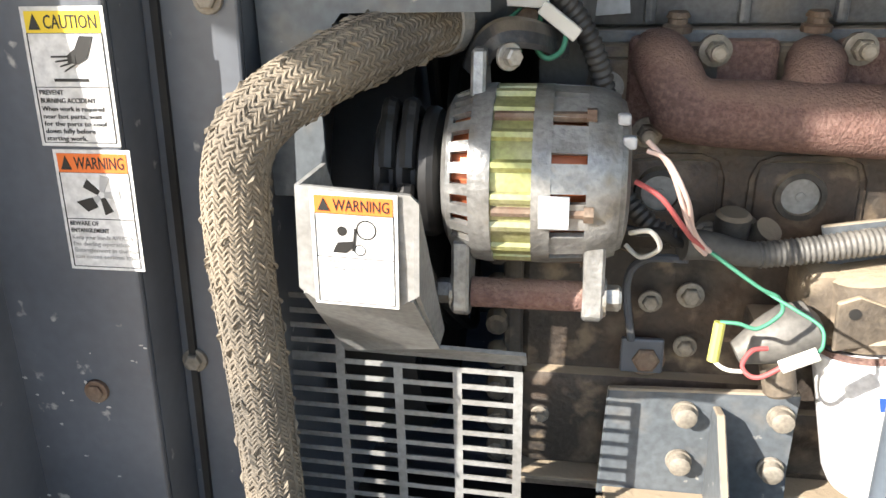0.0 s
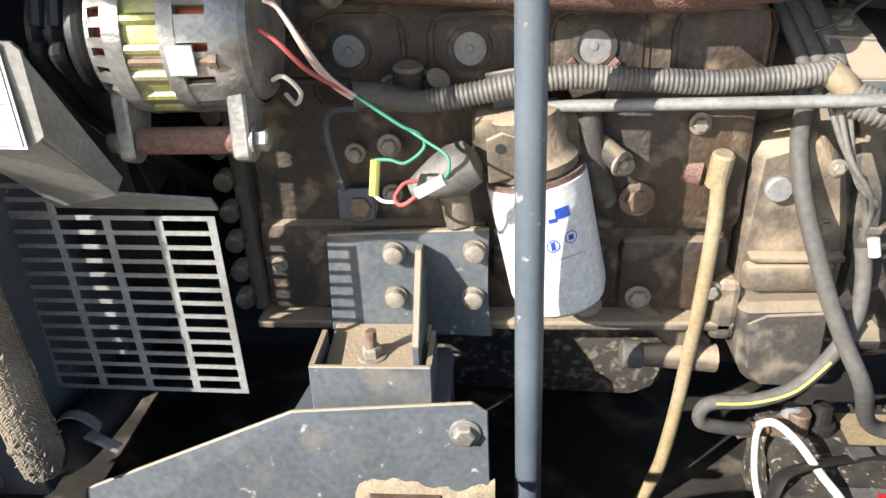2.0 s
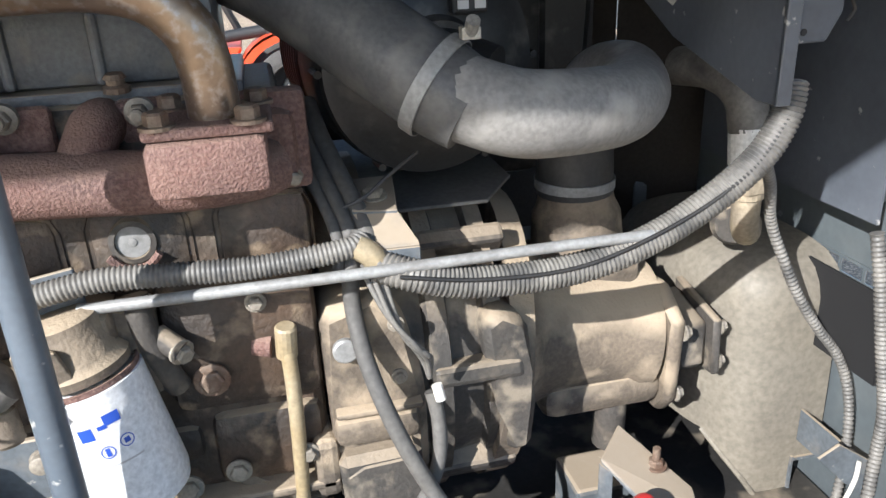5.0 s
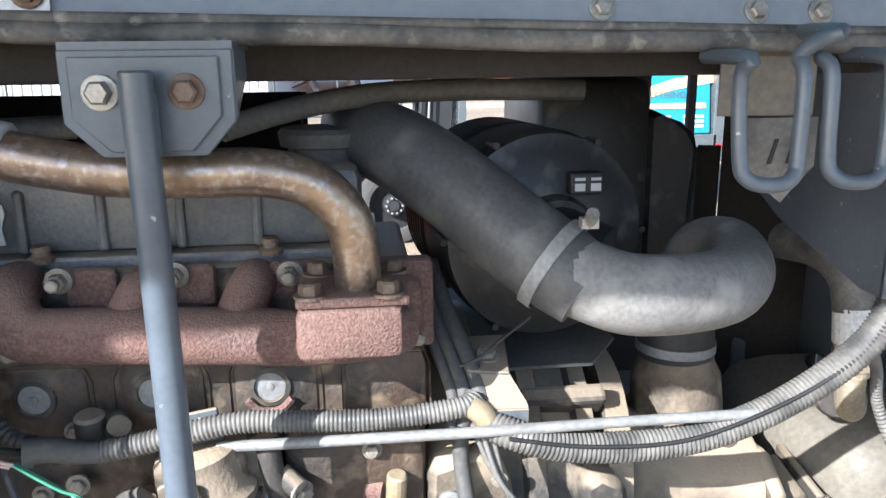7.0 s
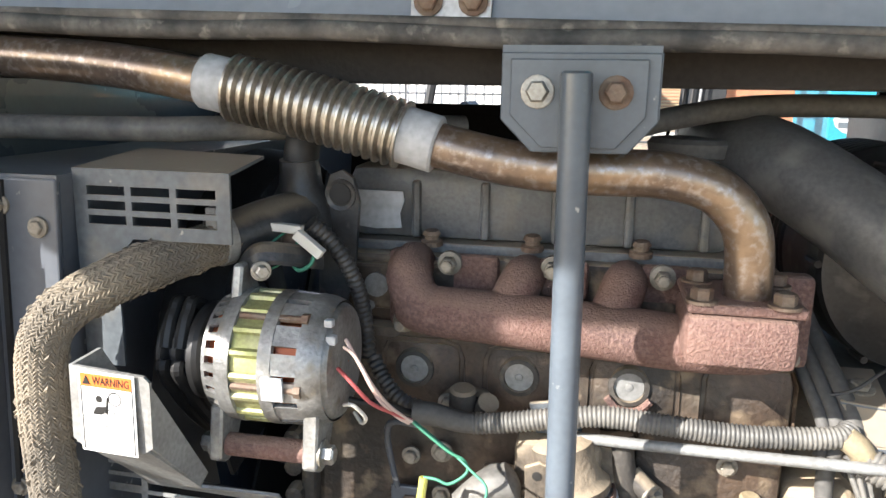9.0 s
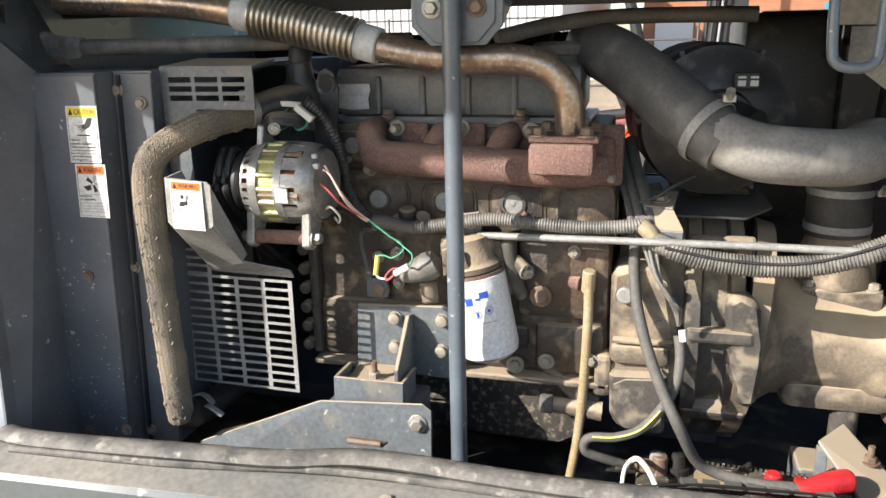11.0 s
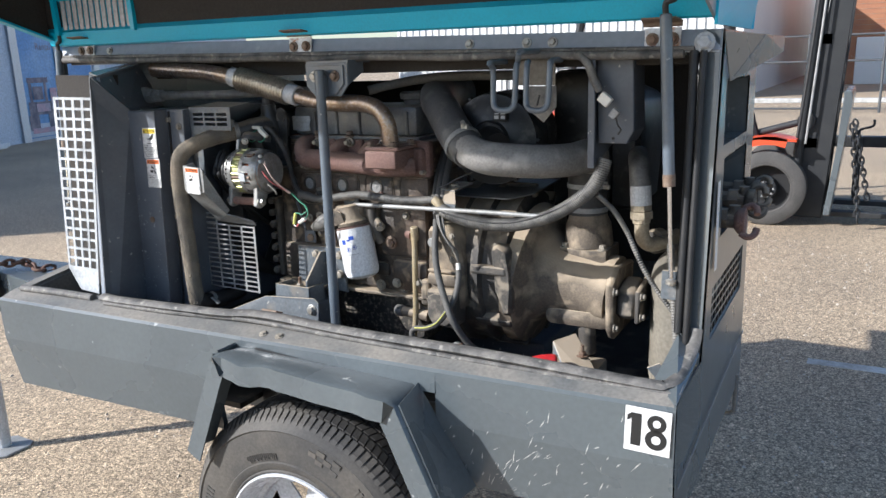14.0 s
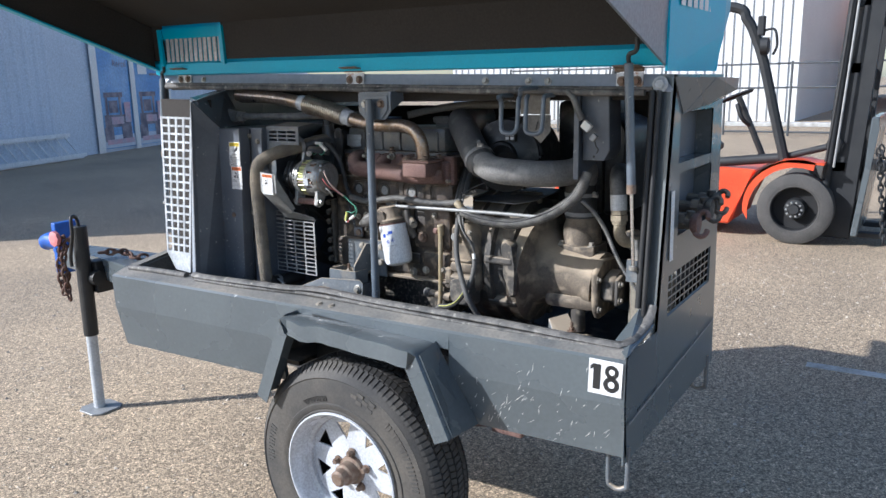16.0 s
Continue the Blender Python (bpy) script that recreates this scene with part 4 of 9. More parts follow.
wheel = build_wheel("spoked_wheel", (0.428, 0.305, G + 0.348), 0.351, 0.199, 0.20, "white spoked trailer wheel with worn dusty tyre")
bm = bmesh.new()
cyl(bm, (0.428, 0.40, G + 0.348), (0.428, 1.3, G + 0.348), 0.03)
axle = thing("axle", "rusty steel axle with leaf spring", "axle")
part("beam", bm, M_RUST, axle)
bm = bmesh.new()
for i in range(3):
    tube(bm, [(0.10 - 0.05 * i, 0.52, 0.40 - 0.012 * i), (0.43, 0.52, 0.345 - 0.012 * i), (0.80 + 0.03 * i, 0.52, 0.42 - 0.012 * i)], 0.008, 6, flat=3)
part("leaf_spring", bm, M_RUST, axle)
bm = bmesh.new()
box(bm, (0.80, 0.46, 0.38), (0.90, 0.56, 0.50), 0.006)
part("spring_hanger", bm, M_RUST, axle)
bm = bmesh.new()
box(bm, (-0.6, 0.5, 0.42), (1.2, 0.56, 0.50), 0.004)
part("chassis_rail", bm, M_DARK, axle)

# ---- door ----
M_CHEEK = material("blue_grey_cheek_paint", (0.22, 0.27, 0.32), 0.3, 0, (0.18, 0.22, 0.265), 0.5, 3, 90, 0.03)
M_HINGE = material("rust_stained_zinc", (0.62, 0.63, 0.64), 0.4, 0.2, (0.5, 0.5, 0.49), 0.5, 30, 150, 0.05, (0.33, 0.15, 0.06), 55, 0.62, soft=0.05)
door = thing("canopy_door", "teal canopy door swung open, lined with brown foam", "door")


sect = [(0.612, 1.430), (0.602, 1.434), (0.594, 1.472), (0.598, 1.476), (0.588, 1.612), (0.10, 1.784), (-0.335, 1.937)]


def door_sheet(bm, x0, x1, k0, k1, lift):
    """A strip of the door between two lengths and two places of its section."""
    def q(x, k):
        y, z = sect[k]
        return (x, y, z + 0.0 - 0.02 * (x + 0.77) / 2.0 + 0.012 + lift)
    for k in range(k0, k1):
        plate(bm, [q(x0, k), q(x1, k), q(x1, k + 1), q(x0, k + 1)], (0, 0.004, 0.014))


bm = bmesh.new()
for x0, x1, k0, k1 in ((-0.77, -0.70, 3, 4), (-0.37, 1.235, 3, 4), (-0.77, 1.235, 4, 6)):
    door_sheet(bm, x0, x1, k0, k1, 0.0)
plate(bm, [(-0.77, -0.335, 1.930), (1.235, -0.335, 1.912), (1.235, -0.335, 1.938), (-0.77, -0.335, 1.956)], (0, -0.004, 0))
plate(bm, [(-0.765, 0.59, 1.47), (-0.765, -0.33, 1.790), (-0.765, -0.33, 1.945), (-0.765, 0.59, 1.62)], (0.008, 0, 0))
part("foam_lining", bm, M_FOAM, door, "brown sound-deadening foam")
bm = bmesh.new()
door_sheet(bm, -0.77, 1.235, 4, 6, 0.018)
part("outer_skin", bm, M_TEAL, door)
bm = bmesh.new()
pl = [Vector(p) for p in ((0.05, 0.36, 1.685), (0.90, 0.36, 1.677), (0.98, 0.22, 1.725), (0.98, -0.25, 1.890), (-0.1, -0.25, 1.902), (-0.1, 0.22, 1.737))]
plate(bm, pl, (0, 0.001, 0.012), 0.003)
part("foam_pad", bm, M_FOAM, door)
bm = bmesh.new()
door_sheet(bm, -0.77, 1.235, 0, 3, 0.0)
part("hinge_flange", bm, M_TEAL, door)
bm = bmesh.new()
plate(bm, [(1.24, 0.572, 1.408), (1.24, 1.042, 1.409), (1.25, 1.086, 1.518), (1.25, 1.10, 1.74), (1.245, 0.56, 1.74), (1.245, 0.56, 1.5)], (0.006, 0, 0))
part("rear_end_cap", bm, M_TEAL, door)
bm = bmesh.new()
plate(bm, [(1.236, 0.60, 1.414), (1.245, 0.60, 1.70), (1.236, -0.335, 1.945), (1.236, -0.335, 1.704)], (0.006, 0, 0))
part("rear_cheek", bm, M_CHEEK, door, "shiny grey inner cheek")
f = Face((1.2535, 0.62, 1.60), (0, 1, 0), (0, 0, -1), door)
for i in range(7):
    f.rect("print_bar", 0.02 + 0.055 * i, 0.0, 0.038, 0.03, M_WHITE, 0.6)
bm = bmesh.new()
plate(bm, [(1.25, 1.042, 1.409), (1.25, 1.086, 1.518), (1.25, 1.10, 1.74), (1.22, 1.32, 1.74), (1.22, 1.30, 1.60), (1.23, 1.16, 1.49)], (-0.004, -0.004, 0))
part("roof_corner", bm, M_TEAL, door)
bm = bmesh.new()
plate(bm, [(-0.76, 0.61, 1.46), (1.24, 0.61, 1.44), (1.24, 0.61, 1.742), (-0.76, 0.61, 1.762)], (0, 0.006, 0))
plate(bm, [(-0.76, 0.61, 1.75), (1.24, 0.61, 1.735), (1.24, 1.30, 1.735), (-0.76, 1.30, 1.75)], (0, 0, 0.006))
part("roof_hump", bm, M_TEAL, door)
bm = bmesh.new()
plate(bm, [(-0.778, 0.60, 1.462), (-0.778, -0.335, 1.787), (-0.778, -0.335, 1.965), (-0.778, 0.60, 1.64)], (0.006, 0, 0))
plate(bm, [(-0.778, 0.60, 1.460), (-0.778, -0.335, 1.785), (-0.745, -0.335, 1.784), (-0.745, 0.60, 1.459)], (0, 0.001, 0.006))
part("front_cheek", bm, M_TEAL, door)
bm = bmesh.new()
for x in (-0.718, -0.378):
    plate(bm, [(x, 0.585, 1.475), (x + 0.018, 0.585, 1.475), (x + 0.018, 0.58, 1.61), (x, 0.58, 1.61)], (0, 0.012, 0))
plate(bm, [(-0.70, 0.592, 1.575), (-0.378, 0.592, 1.572), (-0.378, 0.592, 1.61), (-0.70, 0.592, 1.613)], (0, 0.004, 0))
part("louvre_frame", bm, M_TEAL, door)
for i in range(12):
    x = -0.690 + 0.0262 * i
    bm = bmesh.new()
    plate(bm, [(x, 0.596, 1.484), (x + 0.018, 0.596, 1.484), (x + 0.018, 0.596, 1.578), (x, 0.596, 1.578)], (0, 0.003, 0), 0.0008)
    part("louvre_slat", bm, M_LOUVRE, door, "pale louvre slat")


def hinge(x):
    t = thing("door_hinge", "galvanised door hinge with rusty bolts", "hinge", "door hinges")
    z = rail_z(x)
    bm = bmesh.new()
    plate(bm, [(x - 0.036, 0.616, z - 0.034), (x + 0.036, 0.616, z - 0.034), (x + 0.036, 0.62, z + 0.004), (x - 0.036, 0.62, z + 0.004)], (0, -0.004, 0))
    part("leaf", bm, M_HINGE, t)
    bm = bmesh.new()
    plate(bm, [(x - 0.04, 0.612, z + 0.014), (x + 0.04, 0.612, z + 0.014), (x + 0.034, 0.575, z + 0.02), (x - 0.034, 0.575, z + 0.02)], (0, 0, 0.003))
    cyl(bm, (x - 0.038, 0.612, z + 0.012), (x + 0.038, 0.612, z + 0.011), 0.006)
    part("knuckle", bm, M_RUSTB, t)
    for s in (-0.02, 0.02):
        bolt(t, (x + s, 0.6115, z - 0.018), (0, -1, 0), 0.009, 0.006, M_RUSTB)


for x in (-0.62, 0.215, 1.135):
    hinge(x)
for x in (-0.52, 0.84, 0.90, 0.70):
    b_ = thing("rail_bolt", "zinc plated bolt in the top rail", "bolt", "rail bolts")
    bolt(b_, (x, 0.619, rail_z(x) - 0.02), (0, -1, 0.3), 0.008, 0.006)
    bm = bmesh.new()
    cyl(bm, (x, 0.614, rail_z(x) - 0.02), (x, 0.64, rail_z(x) - 0.02), 0.004)
    part("shank", bm, M_BOLT, b_)
b_ = thing("corner_bolt", "large zinc bolt at the canopy corner", "bolt")
bolt(b_, (1.218, 0.608, 1.376), (0, -1, 0.1), 0.014, 0.01, M_LOUVRE)


def strut(a, b, k, label):
    t = thing("gas_strut", label, "gas strut")
    a, b = Vector(a), Vector(b)
    m = a + (b - a) * k
    bm = bmesh.new()
    cyl(bm, a, m, 0.0115, chamfer=0.002)
    part("cylinder", bm, M_POLE, t)
    bm = bmesh.new()
    cyl(bm, m + (a - b).normalized() * 0.02, m + (b - a).normalized() * 0.004, 0.0125)
    part("end_cap", bm, M_RUSTB, t, "rusty end cap")
    bm = bmesh.new()
    cyl(bm, m, b, 0.0045)
    part("rod", bm, M_CHROME, t)
    bm = bmesh.new()
    lathe(bm, b - Vector((0, 0, 0.008)), (0, 0, 1), [(0, 0.004), (0.004, 0.011), (0.012, 0.011), (0.016, 0.004)], 12)
    part("ball_joint", bm, M_BOLT, t)
    bm = bmesh.new()
    tube(bm, [a, a + Vector((0, 0, 0.02)), a + Vector((0.02, -0.005, 0.03)), a + Vector((0.022, -0.005, 0.06))], 0.006, 8)
    part("top_joint", bm, M_BLACK, t)


strut((1.155, 0.548, 1.43), (1.187, 0.537, 0.905), 0.62, "grey gas strut with rusty cap holding the door")
strut((-0.735, 0.60, 1.43), (-0.735, 0.56, 0.95), 0.62, "grey gas strut at the front corner")
# strut foot bracket
bm = bmesh.new()
plate(bm, [(1.165, 0.545, 0.865), (1.206, 0.545, 0.865), (1.206, 0.55, 0.925), (1.165, 0.55, 0.925)], (0, 0.006, 0), 0.001)
part("strut_bracket", bm, M_GREY, body)

# ---- front end: baffle, post, mesh ----
M_MESH = material("dull_pale_mesh_paint", (0.5, 0.52, 0.54), 0.5, 0, (0.28, 0.295, 0.31), 0.5, 20, 120, 0.05)
bm = bmesh.new()
plate(bm, [(-0.311, 0.321, 0.744), (-0.284, 0.321, 0.744), (-0.297, 0.391, 1.346), (-0.330, 0.392, 1.355)], (0, 0.012, 0), 0.002)
part("front_post", bm, M_RAIL, body)
bm = bmesh.new()
plate(bm, [(-0.330, 0.393, 1.356), (-0.297, 0.392, 1.347), (-0.39, 0.605, 1.378), (-0.44, 0.61, 1.378)], (0, 0, 0.004))
part("post_cap", bm, M_RAIL, body)
bm = bmesh.new()
plate(bm, [(-0.272, 0.309, 0.56), (-0.276, 0.309, 0.744), (-0.290, 0.364, 1.347), (-0.262, 0.458, 1.254), (-0.285, 0.458, 0.56)], (-0.004, 0, 0))
plate(bm, [(-0.290, 0.368, 1.347), (-0.264, 0.458, 1.2535), (-0.405, 0.70, 1.2535), (-0.405, 0.62, 1.380)], (-0.004, 0, 0))
part("baffle", bm, M_DARK, body, "scratched dark inner panel")
bm = bmesh.new()
plate(bm, [(-0.412, 0.62, 0.52), (-0.412, 0.62, 1.385), (-0.412, 1.40, 1.385), (-0.412, 1.40, 0.52)], (-0.01, 0, 0))
part("bulkhead", bm, M_BODY, body)
bm = bmesh.new()


def mesh_at(u, v):
    bl, br, tl, tr_ = Vector((-0.444, 0.328, 0.824)), Vector((-0.318, 0.328, 0.824)), Vector((-0.486, 0.385, 1.297)), Vector((-0.317, 0.384, 1.294))
    return (bl * (1 - u) + br * u) * (1 - v) + (tl * (1 - u) + tr_ * u) * v


def mbar(u0, u1, v0, v1):
    plate(bm, [mesh_at(u0, v0), mesh_at(u1, v0), mesh_at(u1, v1), mesh_at(u0, v1)], (0, 0.003, 0))


for i in range(5):
    mbar(i / 4 * 0.935, i / 4 * 0.935 + 0.065, 0, 1)
for j in range(18):
    v = j / 17 * 0.985
    for i in range(4):
        mbar(i / 4 * 0.935 + 0.065, (i + 1) / 4 * 0.935, v, v + 0.014)
plate(bm, [mesh_at(0, 0), mesh_at(1, 0), mesh_at(1.0, -0.13), mesh_at(0.38, -0.12)], (0, 0.003, 0))
back = Vector((0.0, 0.08, 0))
screen = bmesh.new()
plate(screen, [mesh_at(-0.55, -0.14) + back, mesh_at(1, -0.14) + back, mesh_at(1, 1.12) + back, mesh_at(-0.55, 1.12) + back], (0, 0.004, 0))
part("intake_screen", screen, M_FOAM, body, "dark lining behind the mesh")
part("intake_mesh", bm, M_MESH, body, "pale grey punched mesh panel")
bm = bmesh.new()
plate(bm, [(-0.75, 0.60, 0.70), (-0.72, 0.58, 0.70), (-0.73, 0.60, 1.41), (-0.76, 0.62, 1.41)], (0, 0.02, 0))
part("front_corner_post", bm, M_BODY, body)
bm = bmesh.new()
box(bm, (-0.70, 0.72, 0.52), (-0.69, 1.38, 1.36))
part("front_screen", bm, M_FOAM, body)


# ---- radiator housing ----
rad = thing("radiator_housing", "dark grey radiator housing, chipped paint", "radiator")
bm = bmesh.new()
box(bm, (-0.266, 0.449, 0.60), (-0.163, 0.455, 1.252), 0.002)
part("front_cover", bm, M_DARK, rad)
for a, b in (((-0.266, 0.455, 0.60), (-0.260, 1.30, 1.248)), ((-0.169, 0.455, 0.60), (-0.163, 0.50, 1.248)), ((-0.266, 0.452, 1.248), (-0.163, 1.30, 1.254))):
    bm = bmesh.new()
    box(bm, a, b)
    part("cover_sheet", bm, M_DARK, rad)
bm = bmesh.new()
box(bm, (-0.163, 0.49, 0.66), (-0.10, 0.496, 1.252), 0.002)
part("core_flange", bm, M_DARK, rad)
for a, b in (((-0.105, 0.496, 0.66), (-0.10, 1.30, 1.249)), ((-0.163, 0.492, 1.249), (-0.10, 1.30, 1.255))):
    bm = bmesh.new()
    box(bm, a, b)
    part("core_sheet", bm, M_DARK, rad)
bm = bmesh.new()
box(bm, (-0.155, 0.4865, 0.655), (-0.15, 0.4905, 1.25))
part("seam", bm, M_BLACK, rad)
for p in ((-0.155, 0.489, 1.228), (-0.152, 0.489, 0.96), (-0.150, 0.489, 0.68), (-0.165, 0.448, 0.70), (-0.118, 0.489, 1.21)):
    bolt(rad, p, (0, -1, 0), 0.0065, 0.004, M_DUSTBOLT)
bolt(rad, (-0.205, 0.448, 0.955), (0, -1, 0), 0.006, 0.002, M_RUSTB)
bolt(rad, (-0.235, 0.448, 0.69), (0, -1, 0), 0.006, 0.002, M_RUSTB)
warning_label((-0.214, 0.4485, 1.209), (1, 0.0, 0.0), (0.0, 0, -1), 0.052, 0.081, M_YELLOW, "CAUTION",
              [("PREVENT", 1), ("BURNING ACCIDENT", 1), ("When work is required", 0), ("near hot parts, wait", 0), ("for the parts to cool", 0), ("down fully before", 0), ("starting work.", 0)],
              "white caution label with yellow banner on the housing", 0, "heat")
warning_label((-0.208, 0.4485, 1.126), (1, 0, 0), (0.0, 0, -1), 0.051, 0.079, M_ORANGE, "WARNING",
              [("BEWARE OF", 1), ("ENTANGLEMENT", 1), ("Keep your hands AWAY from", 0), ("fan during operation.", 0), ("Entanglement in the fan", 0), ("can cause serious injury.", 0)], "white warning label with orange banner and fan sign", 0, "fan")
CHP = random.Random(31)
bm = bmesh.new()
for k in range(70):
    x, z = CHP.uniform(-0.262, -0.162), 0.665 + 0.33 * CHP.random() ** 1.7
    a, b, w = CHP.uniform(0.0004, 0.0022) * (2 if k % 9 == 0 else 1), CHP.uniform(0.0004, 0.0016), CHP.uniform(-0.8, 0.8)
    bm.faces.new([bm.verts.new((x + a * math.cos(w + q) * CHP.uniform(0.6, 1.2), 0.4476, z + b * math.sin(w + q) * CHP.uniform(0.6, 1.2))) for q in (0, 1.1, 2.2, 3.3, 4.4, 5.4)])
tagged(part("paint_chip", bm, M_SCUFF, rad, "pale chips in the paint"), kind="stuff")
lean = Matrix(((1, 0, 0.045, -0.045 * 1.25), (0, 1, 0, 0), (0, 0, 1, 0), (0, 0, 0, 1)))
for t in [rad, *[o for o in scene.collection.objects if o.name.startswith("warning_label")]]:
    for o in t.children:
        o.data.transform(lean)
# fan shroud with slots
shr = thing("fan_shroud", "grey slotted sheet metal fan shroud", "shroud")
bm = bmesh.new()
grid_sheet(bm, (-0.10, 0.515, 1.199), (1, 0, 0), (0, 0, 1), 0.148, 0.058, 3, 3, 0.006, 0.005, 0.003, 0.007)
plate(bm, [(-0.10, 0.512, 1.257), (0.048, 0.512, 1.257), (0.040, 0.60, 1.264), (-0.10, 0.62, 1.266)], (0, 0, 0.003))
plate(bm, [(-0.10, 0.512, 1.199), (-0.045, 0.512, 1.199), (-0.062, 0.512, 1.178), (-0.062, 0.512, 1.08), (-0.10, 0.512, 1.08)], (0, 0.003, 0))
part("slotted_sheet", bm, M_GREY, shr)
bm = bmesh.new()
lathe(bm, (-0.09, 0.86, 0.98), (1, 0, 0), [(0, 0.27), (0.05, 0.265), (0.06, 0.255), (0.0, 0.25)], 40, closed=False)
part("shroud_ring", bm, M_BLACK, shr, smooth=40)
fan = thing("cooling_fan", "black engine cooling fan behind the guard", "fan")
for k in range(6):
    a = 2 * math.pi * k / 6
    bm = bmesh.new()
    u, w = Vector((0, math.cos(a), math.sin(a))), Vector((0, -math.sin(a), math.cos(a)))
    c = Vector((-0.05, 0.86, 0.98))
    plate(bm, [c + u * 0.05 - w * 0.03, c + u * 0.05 + w * 0.03 + Vector((0.02, 0, 0)), c + u * 0.24 + w * 0.06 + Vector((0.03, 0, 0)), c + u * 0.24 - w * 0.05], (0.004, 0, 0))
    part("blade", bm, M_BLACK, fan)
bm = bmesh.new()
cyl(bm, (-0.07, 0.86, 0.98), (0.05, 0.86, 0.98), 0.05)
part("hub", bm, M_BLACK, fan)
# belt guard with warning box and slotted plate
grd = thing("fan_guard", "light grey slotted steel fan guard", "guard")
bm = bmesh.new()
GL, GR, GY0, GY1, GZ0, GZT = -0.125, 0.07, 0.548, 0.542, 0.748, 0.947
grid_sheet(bm, (GL, GY0, GZ0), (1, -0.03, 0), (0, 0, 1), GR - GL, 0.188, 4, 13, 0.007, 0.0042, 0.0012)
grid_sheet(bm, (GL, GY0 - 0.0005, 0.936), (1, -0.03, 0), (0, 0, 1), 0.055, 0.055, 1, 4, 0.007, 0.0042, 0.0012)
part("slotted_plate", bm, M_STEEL, grd, "slotted steel plate")
bm = bmesh.new()
plate(bm, [(-0.055, 0.431, 1.046), (0.012, 0.429, 1.044), (0.014, 0.50, 0.975), (-0.07, 0.53, 0.962)], (0.0, 0.002, 0.002))
plate(bm, [(-0.07, 0.53, 0.962), (0.014, 0.50, 0.975), (0.072, 0.536, 0.953), (0.0725, 0.545, 0.940), (-0.07, 0.548, 0.942)], (0.0, 0.002, 0.002))
part("sloping_apron", bm, M_STEEL, grd)
bm = bmesh.new()
plate(bm, [(-0.053, 0.427, 1.114), (0.013, 0.425, 1.110), (0.018, 0.425, 1.105), (0.016, 0.427, 1.049), (0.004, 0.429, 1.041), (-0.047, 0.430, 1.042), (-0.057, 0.430, 1.050)], (0, 0.003, 0))
plate(bm, [(-0.053, 0.427, 1.114), (-0.057, 0.43, 1.050), (-0.06, 0.52, 0.97), (-0.05, 0.50, 1.06), (-0.046, 0.455, 1.119)], (0.003, 0, 0))
plate(bm, [(0.018, 0.425, 1.105), (0.016, 0.427, 1.049), (0.014, 0.50, 0.977), (0.016, 0.51, 0.985)], (-0.003, 0, 0))
part("guard_box", bm, M_STEEL, grd, "light grey folded guard box")
warning_label((-0.0435, 0.4245, 1.1118), (1, -0.02, -0.03), (-0.03, 0.02, -1), 0.050, 0.069, M_ORANGE, "WARNING",
              [("BEWARE OF", 1), ("ENTANGLEMENT", 1)], "white warning label with orange banner and belt sign", 4, "belt")

# ---- braided hose ----
def braid(bm, pts, r, strands=30):
    """Herringbone weave: short raised stitches laid over a tube."""
    line = spline(pts, 14)
    total = len(line) - 1
    u = None
    frames = []
    for i, p in enumerate(line):
        d = (line[min(i + 1, total)] - line[max(i - 1, 0)]).normalized()
        u = axes(d)[1] if u is None else (u - d * u.dot(d)).normalized()
        frames.append((p, d, u, u.cross(d)))
    rnd = random.Random(4)
    lengths = [0.0]
    for a, b in zip(line, line[1:]):
        lengths.append(lengths[-1] + (b - a).length)
    L = lengths[-1]
    rows = int(L / 0.0036)
    for j in range(rows):
        s = j * L / rows
        i = max(k for k in range(total) if lengths[k] <= s)
        p, d, uu, w = frames[i]
        p = p + d * (s - lengths[i])
        for k in range(strands):
            a = 2 * math.pi * (k + 0.0) / strands
            if rnd.random() < 0.06:
                continue
            up = 1 if k % 2 else -1
            e = uu * math.cos(a) + w * math.sin(a)
            tdir = -uu * math.sin(a) + w * math.cos(a)
            along = (d * 0.75 + tdir * 0.62 * up).normalized()
            side = along.cross(e)
            c = p + e * (r + 0.0003) + d * rnd.uniform(-0.001, 0.001)
            h, q, lift = 0.0037, 0.00095, 0.0011
            if rnd.random() < 0.05:
                lift, h = 0.0032, 0.0048
            v = [bm.verts.new(c - along * h - side * q), bm.verts.new(c - along * h + side * q), bm.verts.new(c + along * h + side * q + e * lift * 0.6), bm.verts.new(c + along * h - side * q + e * lift * 0.6), bm.verts.new(c + e * lift)]
            for x, y in ((0, 1), (1, 2), (2, 3), (3, 0)):
                bm.faces.new((v[x], v[y], v[4]))


hose = thing("coolant_hose", "braided coolant hose sleeve, frayed and dusty", "hose")
HP = [(0.014, 0.575, 1.190), (-0.012, 0.53, 1.183), (-0.045, 0.49, 1.170), (-0.080, 0.465, 1.148), (-0.099, 0.457, 1.118), (-0.104, 0.456, 1.06), (-0.103, 0.459, 0.96), (-0.103, 0.463, 0.85), (-0.104, 0.468, 0.76), (-0.103, 0.472, 0.718)]
bm = bmesh.new()
tube(bm, HP, 0.0195, 20)
hs = part("sleeve", bm, M_BRAID, hose, smooth=60)
bm = bmesh.new()
braid(bm, HP, 0.0195)
tagged(part("weave", bm, M_BRAID, hose), kind="stuff")
bm = bmesh.new()
tube(bm, [(-0.10, 0.475, 0.73), (-0.095, 0.50, 0.715), (-0.085, 0.56, 0.715), (-0.08, 0.62, 0.72)], 0.0225, 16)
part("rubber_end", bm, M_BLACK, hose, smooth=60)
bm = bmesh.new()
